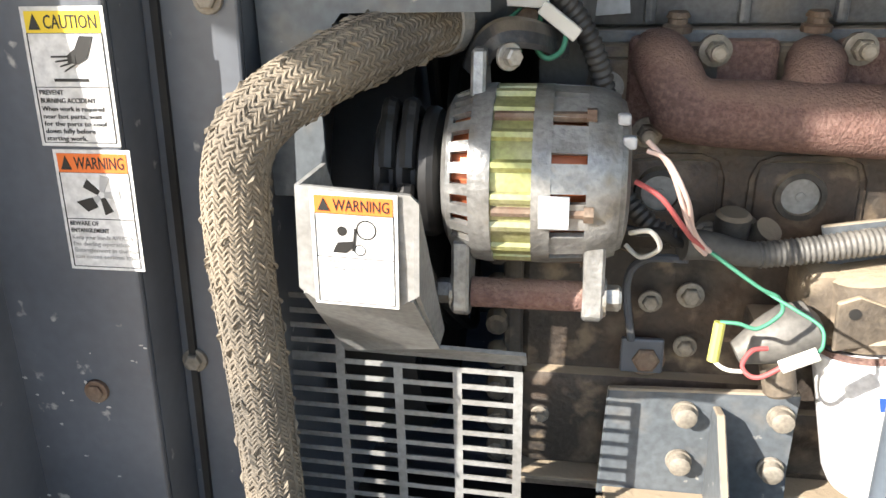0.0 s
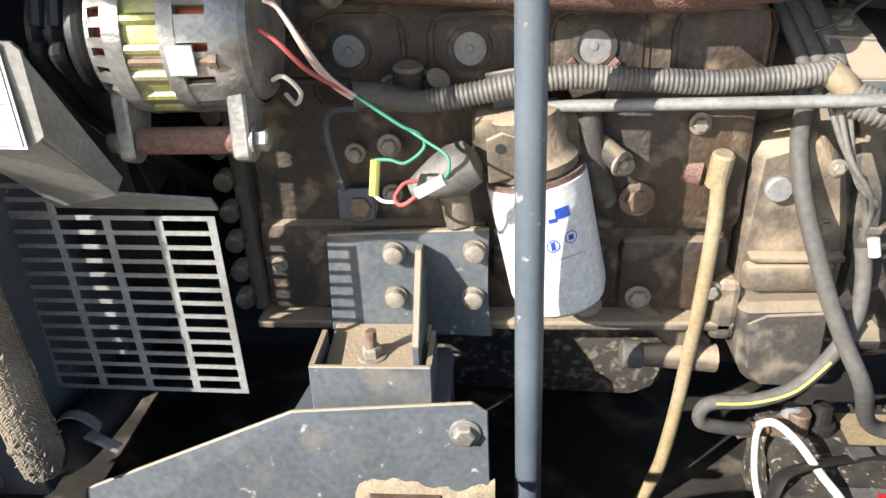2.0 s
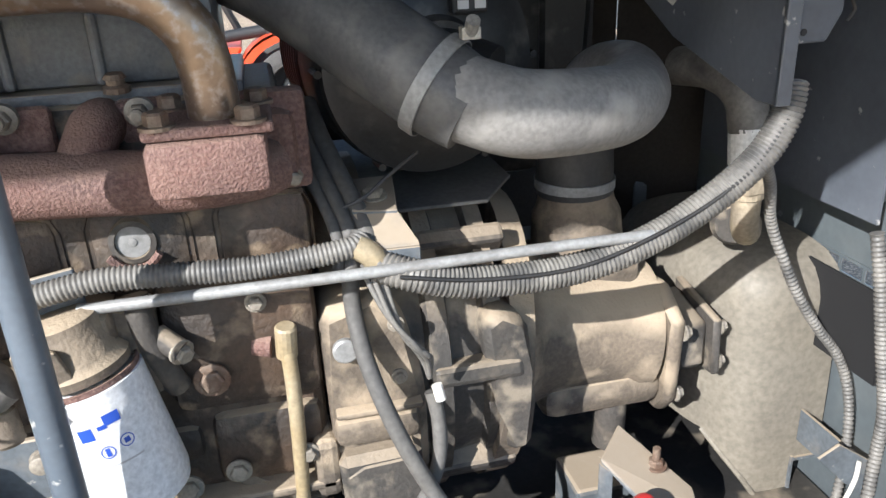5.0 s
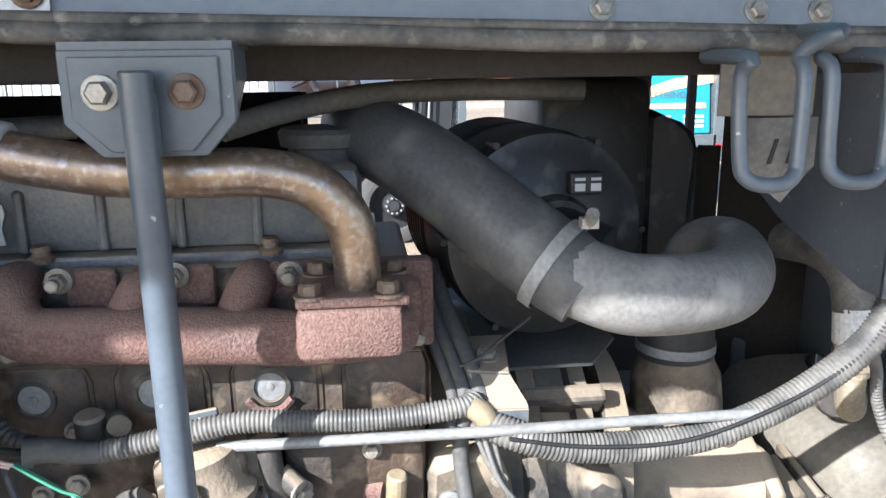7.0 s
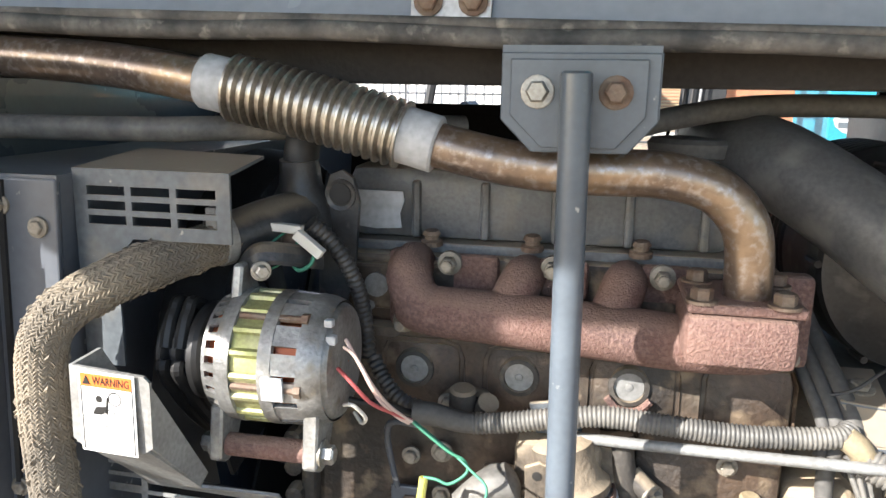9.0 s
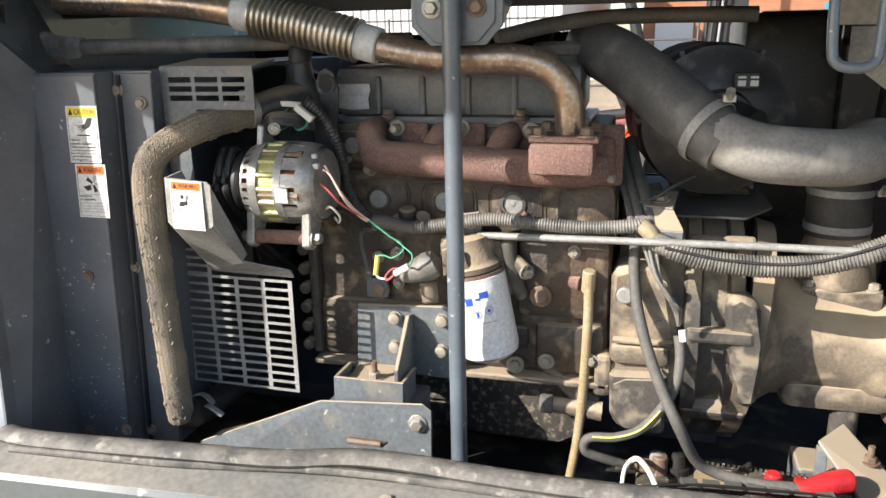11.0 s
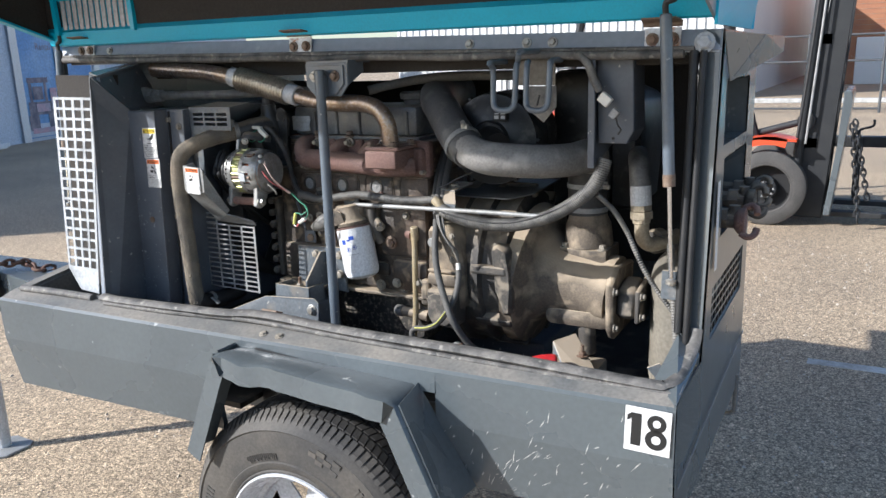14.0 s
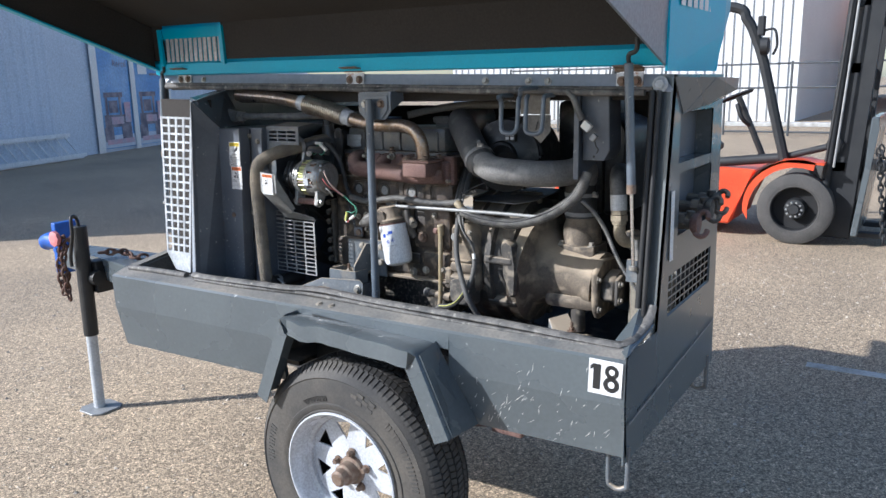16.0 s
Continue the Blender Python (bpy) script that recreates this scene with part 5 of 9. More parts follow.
lathe(bm, (-0.0955, 0.512, 0.715), (0.1, 1, 0), [(0, 0.0235), (0.001, 0.0248), (0.011, 0.0248), (0.012, 0.0235)], 24, closed=False)
tube(bm, [(-0.075, 0.50, 0.73), (-0.06, 0.495, 0.728), (-0.045, 0.495, 0.718)], 0.002, 6, flat=3)
part("worm_clamp", bm, M_STEEL, hose, "steel worm-drive clamp")
bm = bmesh.new()
lathe(bm, (0.005, 0.565, 1.191), (0.6, 0.9, 0.1), [(0, 0.0245), (0.001, 0.026), (0.011, 0.026), (0.012, 0.0245)], 24, closed=False)
box(bm, (0.004, 0.548, 1.204), (0.016, 0.560, 1.224), 0.002)
part("worm_clamp", bm, M_STEEL, hose, "steel worm-drive clamp")

# ---- engine ----
eng = thing("diesel_engine", "dusty black four-cylinder diesel engine, rust stained", "engine")
bm = bmesh.new()
box(bm, (0.055, 0.672, 0.758), (0.545, 0.90, 1.085), 0.012)
part("block", bm, M_BLOCK, eng)
for a, b, r in [((0.135 + 0.109 * i, 0.664, 0.985), (0.225 + 0.109 * i, 0.69, 1.075), 0.02) for i in range(4)] + [((0.40, 0.655, 0.86), (0.545, 0.69, 1.01), 0.015), ((0.06, 0.660, 0.765), (0.30, 0.69, 0.87), 0.012), ((0.43, 0.66, 0.765), (0.54, 0.69, 0.85), 0.012), ((0.30, 0.663, 0.80), (0.42, 0.69, 0.84), 0.01)]:
    bm = bmesh.new()
    box(bm, a, b, r)
    part("jacket_bulge", bm, M_BLOCK, eng, smooth=40)
bm = bmesh.new()
box(bm, (0.045, 0.655, 0.768), (0.062, 0.97, 1.00), 0.006)
for i in range(7):
    lathe(bm, (0.04, 0.655 - 0.002, 0.785 + 0.034 * i), (0, -1, 0), [(-0.01, 0.011), (0.006, 0.01), (0.008, 0.006)], 10)
part("timing_cover", bm, M_CASTD, eng, "cast timing cover with bolts")
bm = bmesh.new()
box(bm, (0.05, 0.645, 0.752), (0.55, 0.70, 0.762), 0.003)
part("pan_flange", bm, M_CAST, eng)
bm = bmesh.new()
v = [(0.15, 0.72, 0.752), (0.50, 0.70, 0.752), (0.51, 0.71, 0.66), (0.50, 0.715, 0.618), (0.47, 0.72, 0.600), (0.20, 0.74, 0.596), (0.15, 0.73, 0.66)]
plate(bm, v, (0, 0.27, 0), 0.012)
part("oil_pan", bm, M_PAN, eng, "dusty black oil pan", smooth=40)
bm = bmesh.new()
box(bm, (0.09, 0.688, 1.083), (0.535, 0.88, 1.160), 0.006)
box(bm, (0.10, 0.680, 1.10), (0.152, 0.70, 1.15), 0.004)
for i in range(4):
    box(bm, (0.175 + 0.1 * i, 0.676, 1.09), (0.235 + 0.1 * i, 0.70, 1.155), 0.005)
part("cylinder_head", bm, M_BLOCK, eng)
bm = bmesh.new()
cyl(bm, (0.127, 0.682, 1.127), (0.127, 0.677, 1.127), 0.013)
cyl(bm, (0.12, 0.682, 1.104), (0.12, 0.678, 1.104), 0.005)
part("core_plug", bm, M_STEEL, eng)
bm = bmesh.new()
box(bm, (0.078, 0.705, 1.158), (0.505, 0.89, 1.170), 0.003)
part("cover_rail", bm, M_COVER, eng)
bm = bmesh.new()
box(bm, (0.082, 0.722, 1.168), (0.49, 0.88, 1.250), 0.016)
part("rocker_cover", bm, M_COVER, eng, "dusty black rocker cover", smooth=40)
for i in range(5):
    bm = bmesh.new()
    box(bm, (0.155 + 0.075 * i, 0.716, 1.172), (0.165 + 0.075 * i, 0.74, 1.235), 0.004)
    part("cover_rib", bm, M_COVER, eng)
bm = bmesh.new()
plate(bm, [(0.083, 0.7185, 1.222), (0.145, 0.7185, 1.222), (0.147, 0.7185, 1.212), (0.142, 0.7185, 1.198), (0.144, 0.7185, 1.182), (0.115, 0.7185, 1.180), (0.083, 0.7185, 1.184)], (0, 0.002, 0))
part("torn_label", bm, M_LOUVRE, eng, "torn blank paper label")
for x in (0.181, 0.288, 0.398):
    bm = bmesh.new()
    lathe(bm, (x, 0.705, 1.170), (0, -0.1, 1), [(-0.002, 0.012), (0.003, 0.012), (0.005, 0.008), (0.009, 0.008), (0.010, 0.010), (0.014, 0.0075)], 14)
    part("cover_nut", bm, M_RUSTB, eng, "rusty cover nut")
bm = bmesh.new()
lathe(bm, (0.452, 0.80, 1.25), (0, 0, 1), [(0, 0.04), (0.012, 0.04), (0.014, 0.048), (0.028, 0.05), (0.033, 0.045), (0.034, 0.02)], 28)
part("oil_filler_cap", bm, M_RUBDUST, eng, "dusty black oil filler cap", smooth=40)
bm = bmesh.new()
tube(bm, [(0.42, 0.84, 1.25), (0.43, 0.84, 1.30)], 0.002, 6)
part("cap_tether", bm, M_BLACK, eng)
for i, x in enumerate((0.173, 0.283, 0.393)):
    bm = bmesh.new()
    lathe(bm, (x, 0.668, 1.043), (0, -1, 0), [(0, 0.022), (0.007, 0.020), (0.008, 0.0155), (0.003, 0.015), (0.003, 0.001)], 28)
    b_ = part("plug_boss", bm, M_CASTD, eng)
    bm = bmesh.new()
    lathe(bm, (x, 0.667, 1.043), (0, -1, 0), [(0, 0.0148), (0.004, 0.0148), (0.0045, 0.004), (0.0055, 0.0035), (0.006, 0.0005)], 28)
    part("freeze_plug", bm, M_STEEL, eng, "bare steel freeze plug")
    if i == 2:
        bm = bmesh.new()
        tube(bm, [(x + 0.024 * math.cos(a), 0.658, 1.043 + 0.024 * math.sin(a)) for a in (3.6, 4.2, 4.7, 5.2, 5.8)], 0.004, 6)
        part("rust_ring", bm, M_RUST, eng)
for p, r in (((0.172, 0.655, 0.948), 0.007), ((0.172, 0.656, 0.892), 0.012), ((0.205, 0.657, 0.905), 0.007), ((0.31, 0.655, 0.96), 0.006), ((0.08, 0.66, 0.823), 0.006), ((0.205, 0.656, 0.955), 0.008), ((0.44, 0.65, 0.9), 0.012), ((0.49, 0.65, 0.975), 0.007), ((0.45, 0.652, 0.79), 0.009), ((0.40, 0.652, 0.78), 0.01), ((0.52, 0.648, 0.80), 0.008)):
    bolt(eng, p, (0, -1, 0), r, 0.006, M_RUSTB if r > 0.011 else M_DUSTBOLT)
bm = bmesh.new()
box(bm, (0.15, 0.652, 0.878), (0.187, 0.658, 0.912), 0.002)
tube(bm, [(0.158, 0.65, 0.912), (0.150, 0.64, 0.97), (0.160, 0.62, 1.0), (0.19, 0.60, 1.01)], 0.0035, 8)
part("sensor_bracket", bm, M_DARK, eng)
stub = thing("starter_stub", "dusty cast tube with black plastic end under the block", "tube")
bm = bmesh.new()
cyl(bm, (0.458, 0.660, 0.712), (0.540, 0.662, 0.707), 0.0125, 0.016, seg=18)
plate(bm, [(0.436, 0.664, 0.776), (0.462, 0.662, 0.778), (0.512, 0.660, 0.735), (0.535, 0.662, 0.73), (0.535, 0.662, 0.718), (0.49, 0.660, 0.718)], (0, 0.016, 0), 0.004)
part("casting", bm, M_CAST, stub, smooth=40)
bm = bmesh.new()
cyl(bm, (0.440, 0.660, 0.7125), (0.462, 0.660, 0.7118), 0.0155, chamfer=0.002, seg=18)
part("end_cap", bm, M_RUBDUST, stub, "black plastic end cap")
# thermostat housing, arm, lifting eye
bm = bmesh.new()
tube(bm, [(0.012, 0.575, 1.19), (0.035, 0.605, 1.20), (0.055, 0.64, 1.205), (0.07, 0.70, 1.20)], 0.024, 14)
lathe(bm, (0.054, 0.66, 1.19), (0, -0.1, 1), [(0, 0.034), (0.03, 0.03), (0.045, 0.022), (0.07, 0.02)], 20)
box(bm, (0.028, 0.61, 1.175), (0.085, 0.69, 1.20), 0.008)
part("thermostat_housing", bm, M_EBLACK, eng, "black thermostat housing with coolant elbow", smooth=40)
bm = bmesh.new()
tube(bm, [(0.055, 0.655, 1.25), (0.058, 0.66, 1.28), (0.07, 0.70, 1.30), (0.09, 0.78, 1.30)], 0.018, 14)
part("bypass_hose", bm, M_BLACK, eng, smooth=60)
bm = bmesh.new()
cyl(bm, (0.046, 0.62, 1.192), (0.046, 0.596, 1.190), 0.014, 0.011)
cyl(bm, (0.066, 0.62, 1.187), (0.066, 0.600, 1.186), 0.009)
part("temperature_sender", bm, M_RUSTB, eng, "brass temperature sender")
bm = bmesh.new()
pts = [(0.090, 1.175), (0.098, 1.24), (0.104, 1.257), (0.116, 1.262), (0.128, 1.254), (0.134, 1.23), (0.128, 1.15), (0.118, 1.12), (0.09, 1.12)]
plate(bm, [(x - 0.018, 0.655, z - 0.012) for x, z in pts], (0, 0.007, 0))
lathe(bm, (0.097, 0.654, 1.225), (0, 1, 0), [(-0.001, 0.012), (-0.002, 0.016), (0.01, 0.016)], 20, closed=False)
part("lifting_eye", bm, M_EBLACK, eng, "black lifting eye plate")
bm = bmesh.new()
lathe(bm, (0.097, 0.6525, 1.226), (0, -1, 0), [(0, 0.011), (0.0005, 0.011)], 16)
part("eye_hole", bm, M_BLACK, eng)
bm = bmesh.new()
tube(bm, [(0.03, 0.565, 1.155), (0.038, 0.56, 1.172), (0.052, 0.558, 1.182), (0.072, 0.57, 1.180), (0.092, 0.61, 1.168)], 0.011, 8, flat=0.28)
part("adjusting_arm", bm, M_EBLACK, eng, "dark steel adjusting arm")
bolt(eng, (0.056, 0.550, 1.168), (0.8, -1, 0), 0.0065, 0.007, M_BOLT)
# exhaust manifold
man = thing("exhaust_manifold", "rusted cast iron exhaust manifold", "manifold")
bm = bmesh.new()
tube(bm, [(0.176, 0.645, 1.121), (0.19, 0.638, 1.116), (0.26, 0.636, 1.113), (0.36, 0.634, 1.108), (0.44, 0.63, 1.104), (0.50, 0.632, 1.104), (0.525, 0.645, 1.105)], lambda t: 0.0225 + 0.0045 * math.sin(t * 3.1), 20)
part("runner", bm, M_RUST, man, smooth=45)
bm = bmesh.new()
tube(bm, [(0.166, 0.69, 1.150), (0.167, 0.666, 1.150), (0.171, 0.648, 1.143), (0.181, 0.639, 1.126), (0.20, 0.637, 1.115)], 0.0235, 16)
part("port", bm, M_RUST, man, smooth=45)
for x in (0.285, 0.385):
    bm = bmesh.new()
    tube(bm, [(x, 0.69, 1.145), (x - 0.004, 0.665, 1.143), (x - 0.014, 0.645, 1.12)], 0.022, 16)
    part("port", bm, M_RUST, man, smooth=45)
for a, b, r in [((0.142, 0.672, 1.085), (0.182, 0.690, 1.168), 0.006), ((0.50, 0.665, 1.075), (0.556, 0.69, 1.165), 0.006), ((0.49, 0.65, 1.08), (0.545, 0.68, 1.15), 0.012)] + [((x - 0.028, 0.675, 1.125), (x + 0.022, 0.69, 1.165), 0.006) for x in (0.235, 0.325, 0.425)]:
    bm = bmesh.new()
    box(bm, a, b, r)
    part("flange_pad", bm, M_RUST, man)
bm = bmesh.new()
box(bm, (0.430, 0.562, 1.106), (0.520, 0.66, 1.150), 0.007)
part("outlet_block", bm, M_RUST, man, smooth=30)
bm = bmesh.new()
box(bm, (0.430, 0.566, 1.151), (0.526, 0.66, 1.160), 0.003)
part("outlet_flange", bm, M_RUST, man)
for x, y in ((0.442, 0.577), (0.508, 0.575), (0.515, 0.645), (0.446, 0.645)):
    bolt(man, (x, y, 1.160), (0, 0, 1), 0.0095, 0.010, M_RUSTB)
for x, z in ((0.207, 1.157), (0.312, 1.158), (0.418, 1.155), (0.160, 1.092), (0.539, 1.088)):
    bm = bmesh.new()
    lathe(bm, (x, 0.673, z), (0, -1, 0), [(-0.004, 0.0125), (0.004, 0.0125), (0.005, 0.009)], 16)
    lathe(bm, (x, 0.668, z), (0, -1, 0), [(0, 0.0085), (0.009, 0.0085), (0.011, 0.007)], 6)
    lathe(bm, (x, 0.657, z), (0, -1, 0), [(0, 0.006), (0.007, 0.006), (0.008, 0.004)], 12)
    part("stud_nut", bm, M_DUSTBOLT, man, "dusty stud with nut")
# exhaust pipe
exh = thing("exhaust_pipe", "heat-tinted steel exhaust pipe with bellows", "exhaust pipe")
bm = bmesh.new()
tube(bm, [(-0.36, 0.64, 1.362), (-0.2, 0.625, 1.355), (-0.10, 0.612, 1.347), (-0.012, 0.602, 1.334)], 0.0215, 18)
part("front_pipe", bm, M_PIPE, exh, smooth=60)
bm = bmesh.new()
tube(bm, [(0.20, 0.60, 1.284), (0.24, 0.60, 1.2745), (0.29, 0.60, 1.266), (0.35, 0.60, 1.263), (0.405, 0.60, 1.2625), (0.447, 0.60, 1.252), (0.472, 0.60, 1.228), (0.481, 0.602, 1.20), (0.483, 0.605, 1.157)], 0.0205, 20)
part("elbow", bm, M_PIPE, exh, smooth=60)
bm = bmesh.new()
tube(bm, [(0.013, 0.60, 1.3295), (0.06, 0.60, 1.3195), (0.11, 0.60, 1.308), (0.178, 0.60, 1.2895)], 0.0315, 28, wave=(0.0092, 0.0055))
part("bellows", bm, M_BELLOW, exh, "ribbed stainless bellows", smooth=35)
for a, b in (((-0.018, 0.602, 1.3355), (0.016, 0.60, 1.329)), ((0.173, 0.60, 1.2915), (0.208, 0.60, 1.282))):
    bm = bmesh.new()
    cyl(bm, a, b, 0.0262, chamfer=0.002)
    part("collar", bm, M_LOUVRE, exh, "welded pale collar", smooth=40)
# upper cooling pipe
upp = thing("oil_pipe", "steel oil pipe with hexagon fitting", "pipe")
bm = bmesh.new()
tube(bm, [(-0.33, 0.60, 1.288), (-0.1, 0.61, 1.288), (0.0, 0.64, 1.29), (0.2, 0.78, 1.29)], 0.0125, 14)
part("pipe", bm, M_COND, upp, smooth=60)
bm = bmesh.new()
lathe(bm, (-0.40, 0.60, 1.288), (1, 0, 0), [(0, 0.026), (0.04, 0.026), (0.045, 0.02), (0.06, 0.02)], 20)
lathe(bm, (-0.345, 0.60, 1.288), (1, 0, 0), [(0, 0.021), (0.022, 0.021)], 6)
lathe(bm, (-0.318, 0.60, 1.288), (1, 0, 0), [(0, 0.019), (0.02, 0.019), (0.024, 0.014)], 6)
part("fitting", bm, M_STEEL, upp, "steel hexagon fitting")
# breather pipe along the top
brp = thing("breather_pipe", "brown steel pipe under the roof", "pipe")
bm = bmesh.new()
tube(bm, [(0.36, 0.70, 1.29), (0.42, 0.74, 1.305), (0.50, 0.78, 1.317), (0.60, 0.80, 1.320), (0.74, 0.80, 1.318)], 0.012, 12)
part("pipe", bm, M_RUBDUST, brp, smooth=60)

# ---- alternator ----
alt = thing("alternator", "cast aluminium alternator with copper windings", "alternator")
AC = Vector((0, 0.553, 1.088))


def ring_wall(x0, x1, r0, r1, slots, fill, thick=0.005, phase=0.0):
    """A slotted band round the alternator: ribs with gaps between them."""
    for k in range(slots):
        a0 = 2 * math.pi * k / slots + phase
        a1 = a0 + 2 * math.pi / slots * fill
        rb = bmesh.new()
        q = []
        for r, d in ((0, 0), (-thick, 1)):
            for x, rr, a in ((x0, r0, a0), (x0, r0, a1), (x1, r1, a1), (x1, r1, a0)):
                q.append(rb.verts.new(AC + Vector((x, math.cos(a) * (rr + r), math.sin(a) * (rr + r)))))
        rb.faces.new(q[:4])
        rb.faces.new(q[4:][::-1])
        for i in range(4):
            rb.faces.new((q[i], q[4 + i], q[4 + (i + 1) % 4], q[(i + 1) % 4]))
        part("cooling_rib", rb, M_ALU, alt)


bm = bmesh.new()
lathe(bm, AC + Vector((0.016, 0, 0)), (1, 0, 0), [(0, 0.02), (0, 0.047), (0.004, 0.054), (0.007, 0.054), (0.007, 0.04)], 40, closed=False)
ring_wall(0.022, 0.036, 0.055, 0.060, 26, 0.5, phase=0.1)
lathe(bm, AC + Vector((0.035, 0, 0)), (1, 0, 0), [(0, 0.055), (0, 0.0605), (0.010, 0.062), (0.014, 0.062), (0.014, 0.055)], 40, closed=False)
part("drive_end_housing", bm, M_ALU, alt, smooth=30)
bm = bmesh.new()
lathe(bm, AC + Vector((0.048, 0, 0)), (1, 0, 0), [(0, 0.058), (0.028, 0.058)], 40)
for k in range(18):
    a = 2 * math.pi * k / 18
    c = AC + Vector((0.049, math.cos(a) * 0.057, math.sin(a) * 0.057))
    rb = bmesh.new()
    lathe(rb, c, (1, 0, 0), [(0, 0.0045), (0.026, 0.0045)], 8)
    part("stator_rib", rb, M_STATOR, alt, smooth=40)
part("stator_ring", bm, M_STATOR, alt, "pale steel stator ring", smooth=40)
bm = bmesh.new()
lathe(bm, AC + Vector((0.075, 0, 0)), (1, 0, 0), [(0, 0.055), (0, 0.0615), (0.012, 0.0615), (0.012, 0.055)], 40, closed=False)
part("rear_band", bm, M_ALU, alt, smooth=30)
bm = bmesh.new()
ring_wall(0.085, 0.110, 0.0612, 0.0598, 15, 0.74, phase=0.25)
lathe(bm, AC + Vector((0.109, 0, 0)), (1, 0, 0), [(0, 0.054), (0, 0.060), (0.012, 0.0585), (0.021, 0.055)], 40, closed=False)
part("rear_housing", bm, M_ALU, alt, smooth=30)
bm = bmesh.new()
lathe(bm, AC + Vector((0.129, 0, 0)), (1, 0, 0), [(0, 0.053), (0.005, 0.050), (0.008, 0.04), (0.008, 0.001)], 40, closed=False)
part("rear_cap", bm, M_ALU, alt, smooth=30)
bm = bmesh.new()
plate(bm, [AC + Vector((0.080, -0.0615, 0.003)), AC + Vector((0.099, -0.061, 0.003)), AC + Vector((0.099, -0.0595, -0.018)), AC + Vector((0.080, -0.0600, -0.018))], (0, -0.003, 0))
part("rating_plate", bm, M_LOUVRE, alt, "blank white rating plate")
bm = bmesh.new()
lathe(bm, AC + Vector((0.02, 0, 0)), (1, 0, 0), [(0, 0.046), (0.028, 0.051)], 36)
lathe(bm, AC + Vector((0.078, 0, 0)), (1, 0, 0), [(0, 0.052), (0.048, 0.046)], 36)
part("winding", bm, M_COPPER, alt, "copper winding")
bm = bmesh.new()
lathe(bm, AC + Vector((-0.032, 0, 0)), (1, 0, 0), [(0, 0.02), (0, 0.038), (0.003, 0.044), (0.007, 0.044), (0.011, 0.036), (0.014, 0.036), (0.018, 0.044), (0.022, 0.044), (0.026, 0.036), (0.029, 0.036), (0.033, 0.046), (0.038, 0.046), (0.042, 0.044), (0.048, 0.03)], 40)
part("pulley", bm, M_BLACK, alt, "black grooved pulley", smooth=25)
bm = bmesh.new()
for z0, z1, x in ((0.055, 0.10, 0.028),):
    plate(bm, [AC + Vector((x + 0.004, -0.02, 0.048)), AC + Vector((x + 0.004, 0.03, 0.048)), AC + Vector((x + 0.004, 0.010, 0.086)), AC + Vector((x + 0.004, -0.010, 0.086))], (0.010, 0, 0), 0.002)
part("upper_lug", bm, M_ALU, alt)
for x0, x1 in ((0.022, 0.034), (0.110, 0.124)):
    bm = bmesh.new()
    plate(bm, [AC + Vector((x0, -0.045, -0.035)), AC + Vector((x0, 0.0, -0.05)), AC + Vector((x0, -0.022, -0.088)), AC + Vector((x0, -0.038, -0.093)), AC + Vector((x0, -0.052, -0.085))], (x1 - x0, 0, 0), 0.002)
    part("lower_lug", bm, M_ALU, alt)
bm = bmesh.new()
cyl(bm, AC + Vector((0.035, -0.037, -0.075)), AC + Vector((0.110, -0.037, -0.075)), 0.0105)
part("pivot_sleeve", bm, M_RUST, alt, "rusty pivot sleeve")
for x, s in ((0.022, -1), (0.124, 1)):
    bolt(alt, AC + Vector((x, -0.037, -0.075)), (s, 0, 0), 0.009, 0.010, M_BOLT)
for a in (0.9, 2.2, 3.3, 4.4):
    bm = bmesh.new()
    c = AC + Vector((0.074, math.cos(a) * 0.058, math.sin(a) * 0.058))
    cyl(bm, c - Vector((0.024, 0, 0)), c + Vector((0.034, 0, 0)), 0.0035, seg=8)
    cyl(bm, c + Vector((0.034, 0, 0)), c + Vector((0.040, 0, 0)), 0.006, seg=6)
    part("through_bolt", bm, M_RUSTB, alt)
bm = bmesh.new()
box(bm, (0.130, 0.512, 1.116), (0.139, 0.520, 1.124), 0.0015)
box(bm, (0.127, 0.516, 1.094), (0.135, 0.523, 1.100), 0.0015)
box(bm, (0.127, 0.517, 1.130), (0.135, 0.525, 1.137), 0.0015)
part("plug", bm, M_LOUVRE, alt, "white plastic plug")
bel = thing("drive_belt", "black rubber drive belt", "belt")
bm = bmesh.new()
for dx in (-0.022, -0.008):
    tube(bm, [(dx + 0.0, 0.515, 1.10), (dx, 0.53, 1.128), (dx, 0.56, 1.128), (dx, 0.70, 1.02), (dx, 0.86, 0.92), (dx, 0.88, 0.84), (dx, 0.84, 0.82), (dx, 0.60, 0.98), (dx, 0.515, 1.07), (dx, 0.512, 1.09)], 0.006, 8)
part("loop", bm, M_BLACK, bel)


# ---- wires ----
def cable(name, label, pts, r, mat, cat="cable", seg=8, extra=None):
    t = thing(name, label, cat)
    bm = bmesh.new()
    tube(bm, pts, r, seg)
    part("sheath", bm, mat, t, smooth=60)
    return t


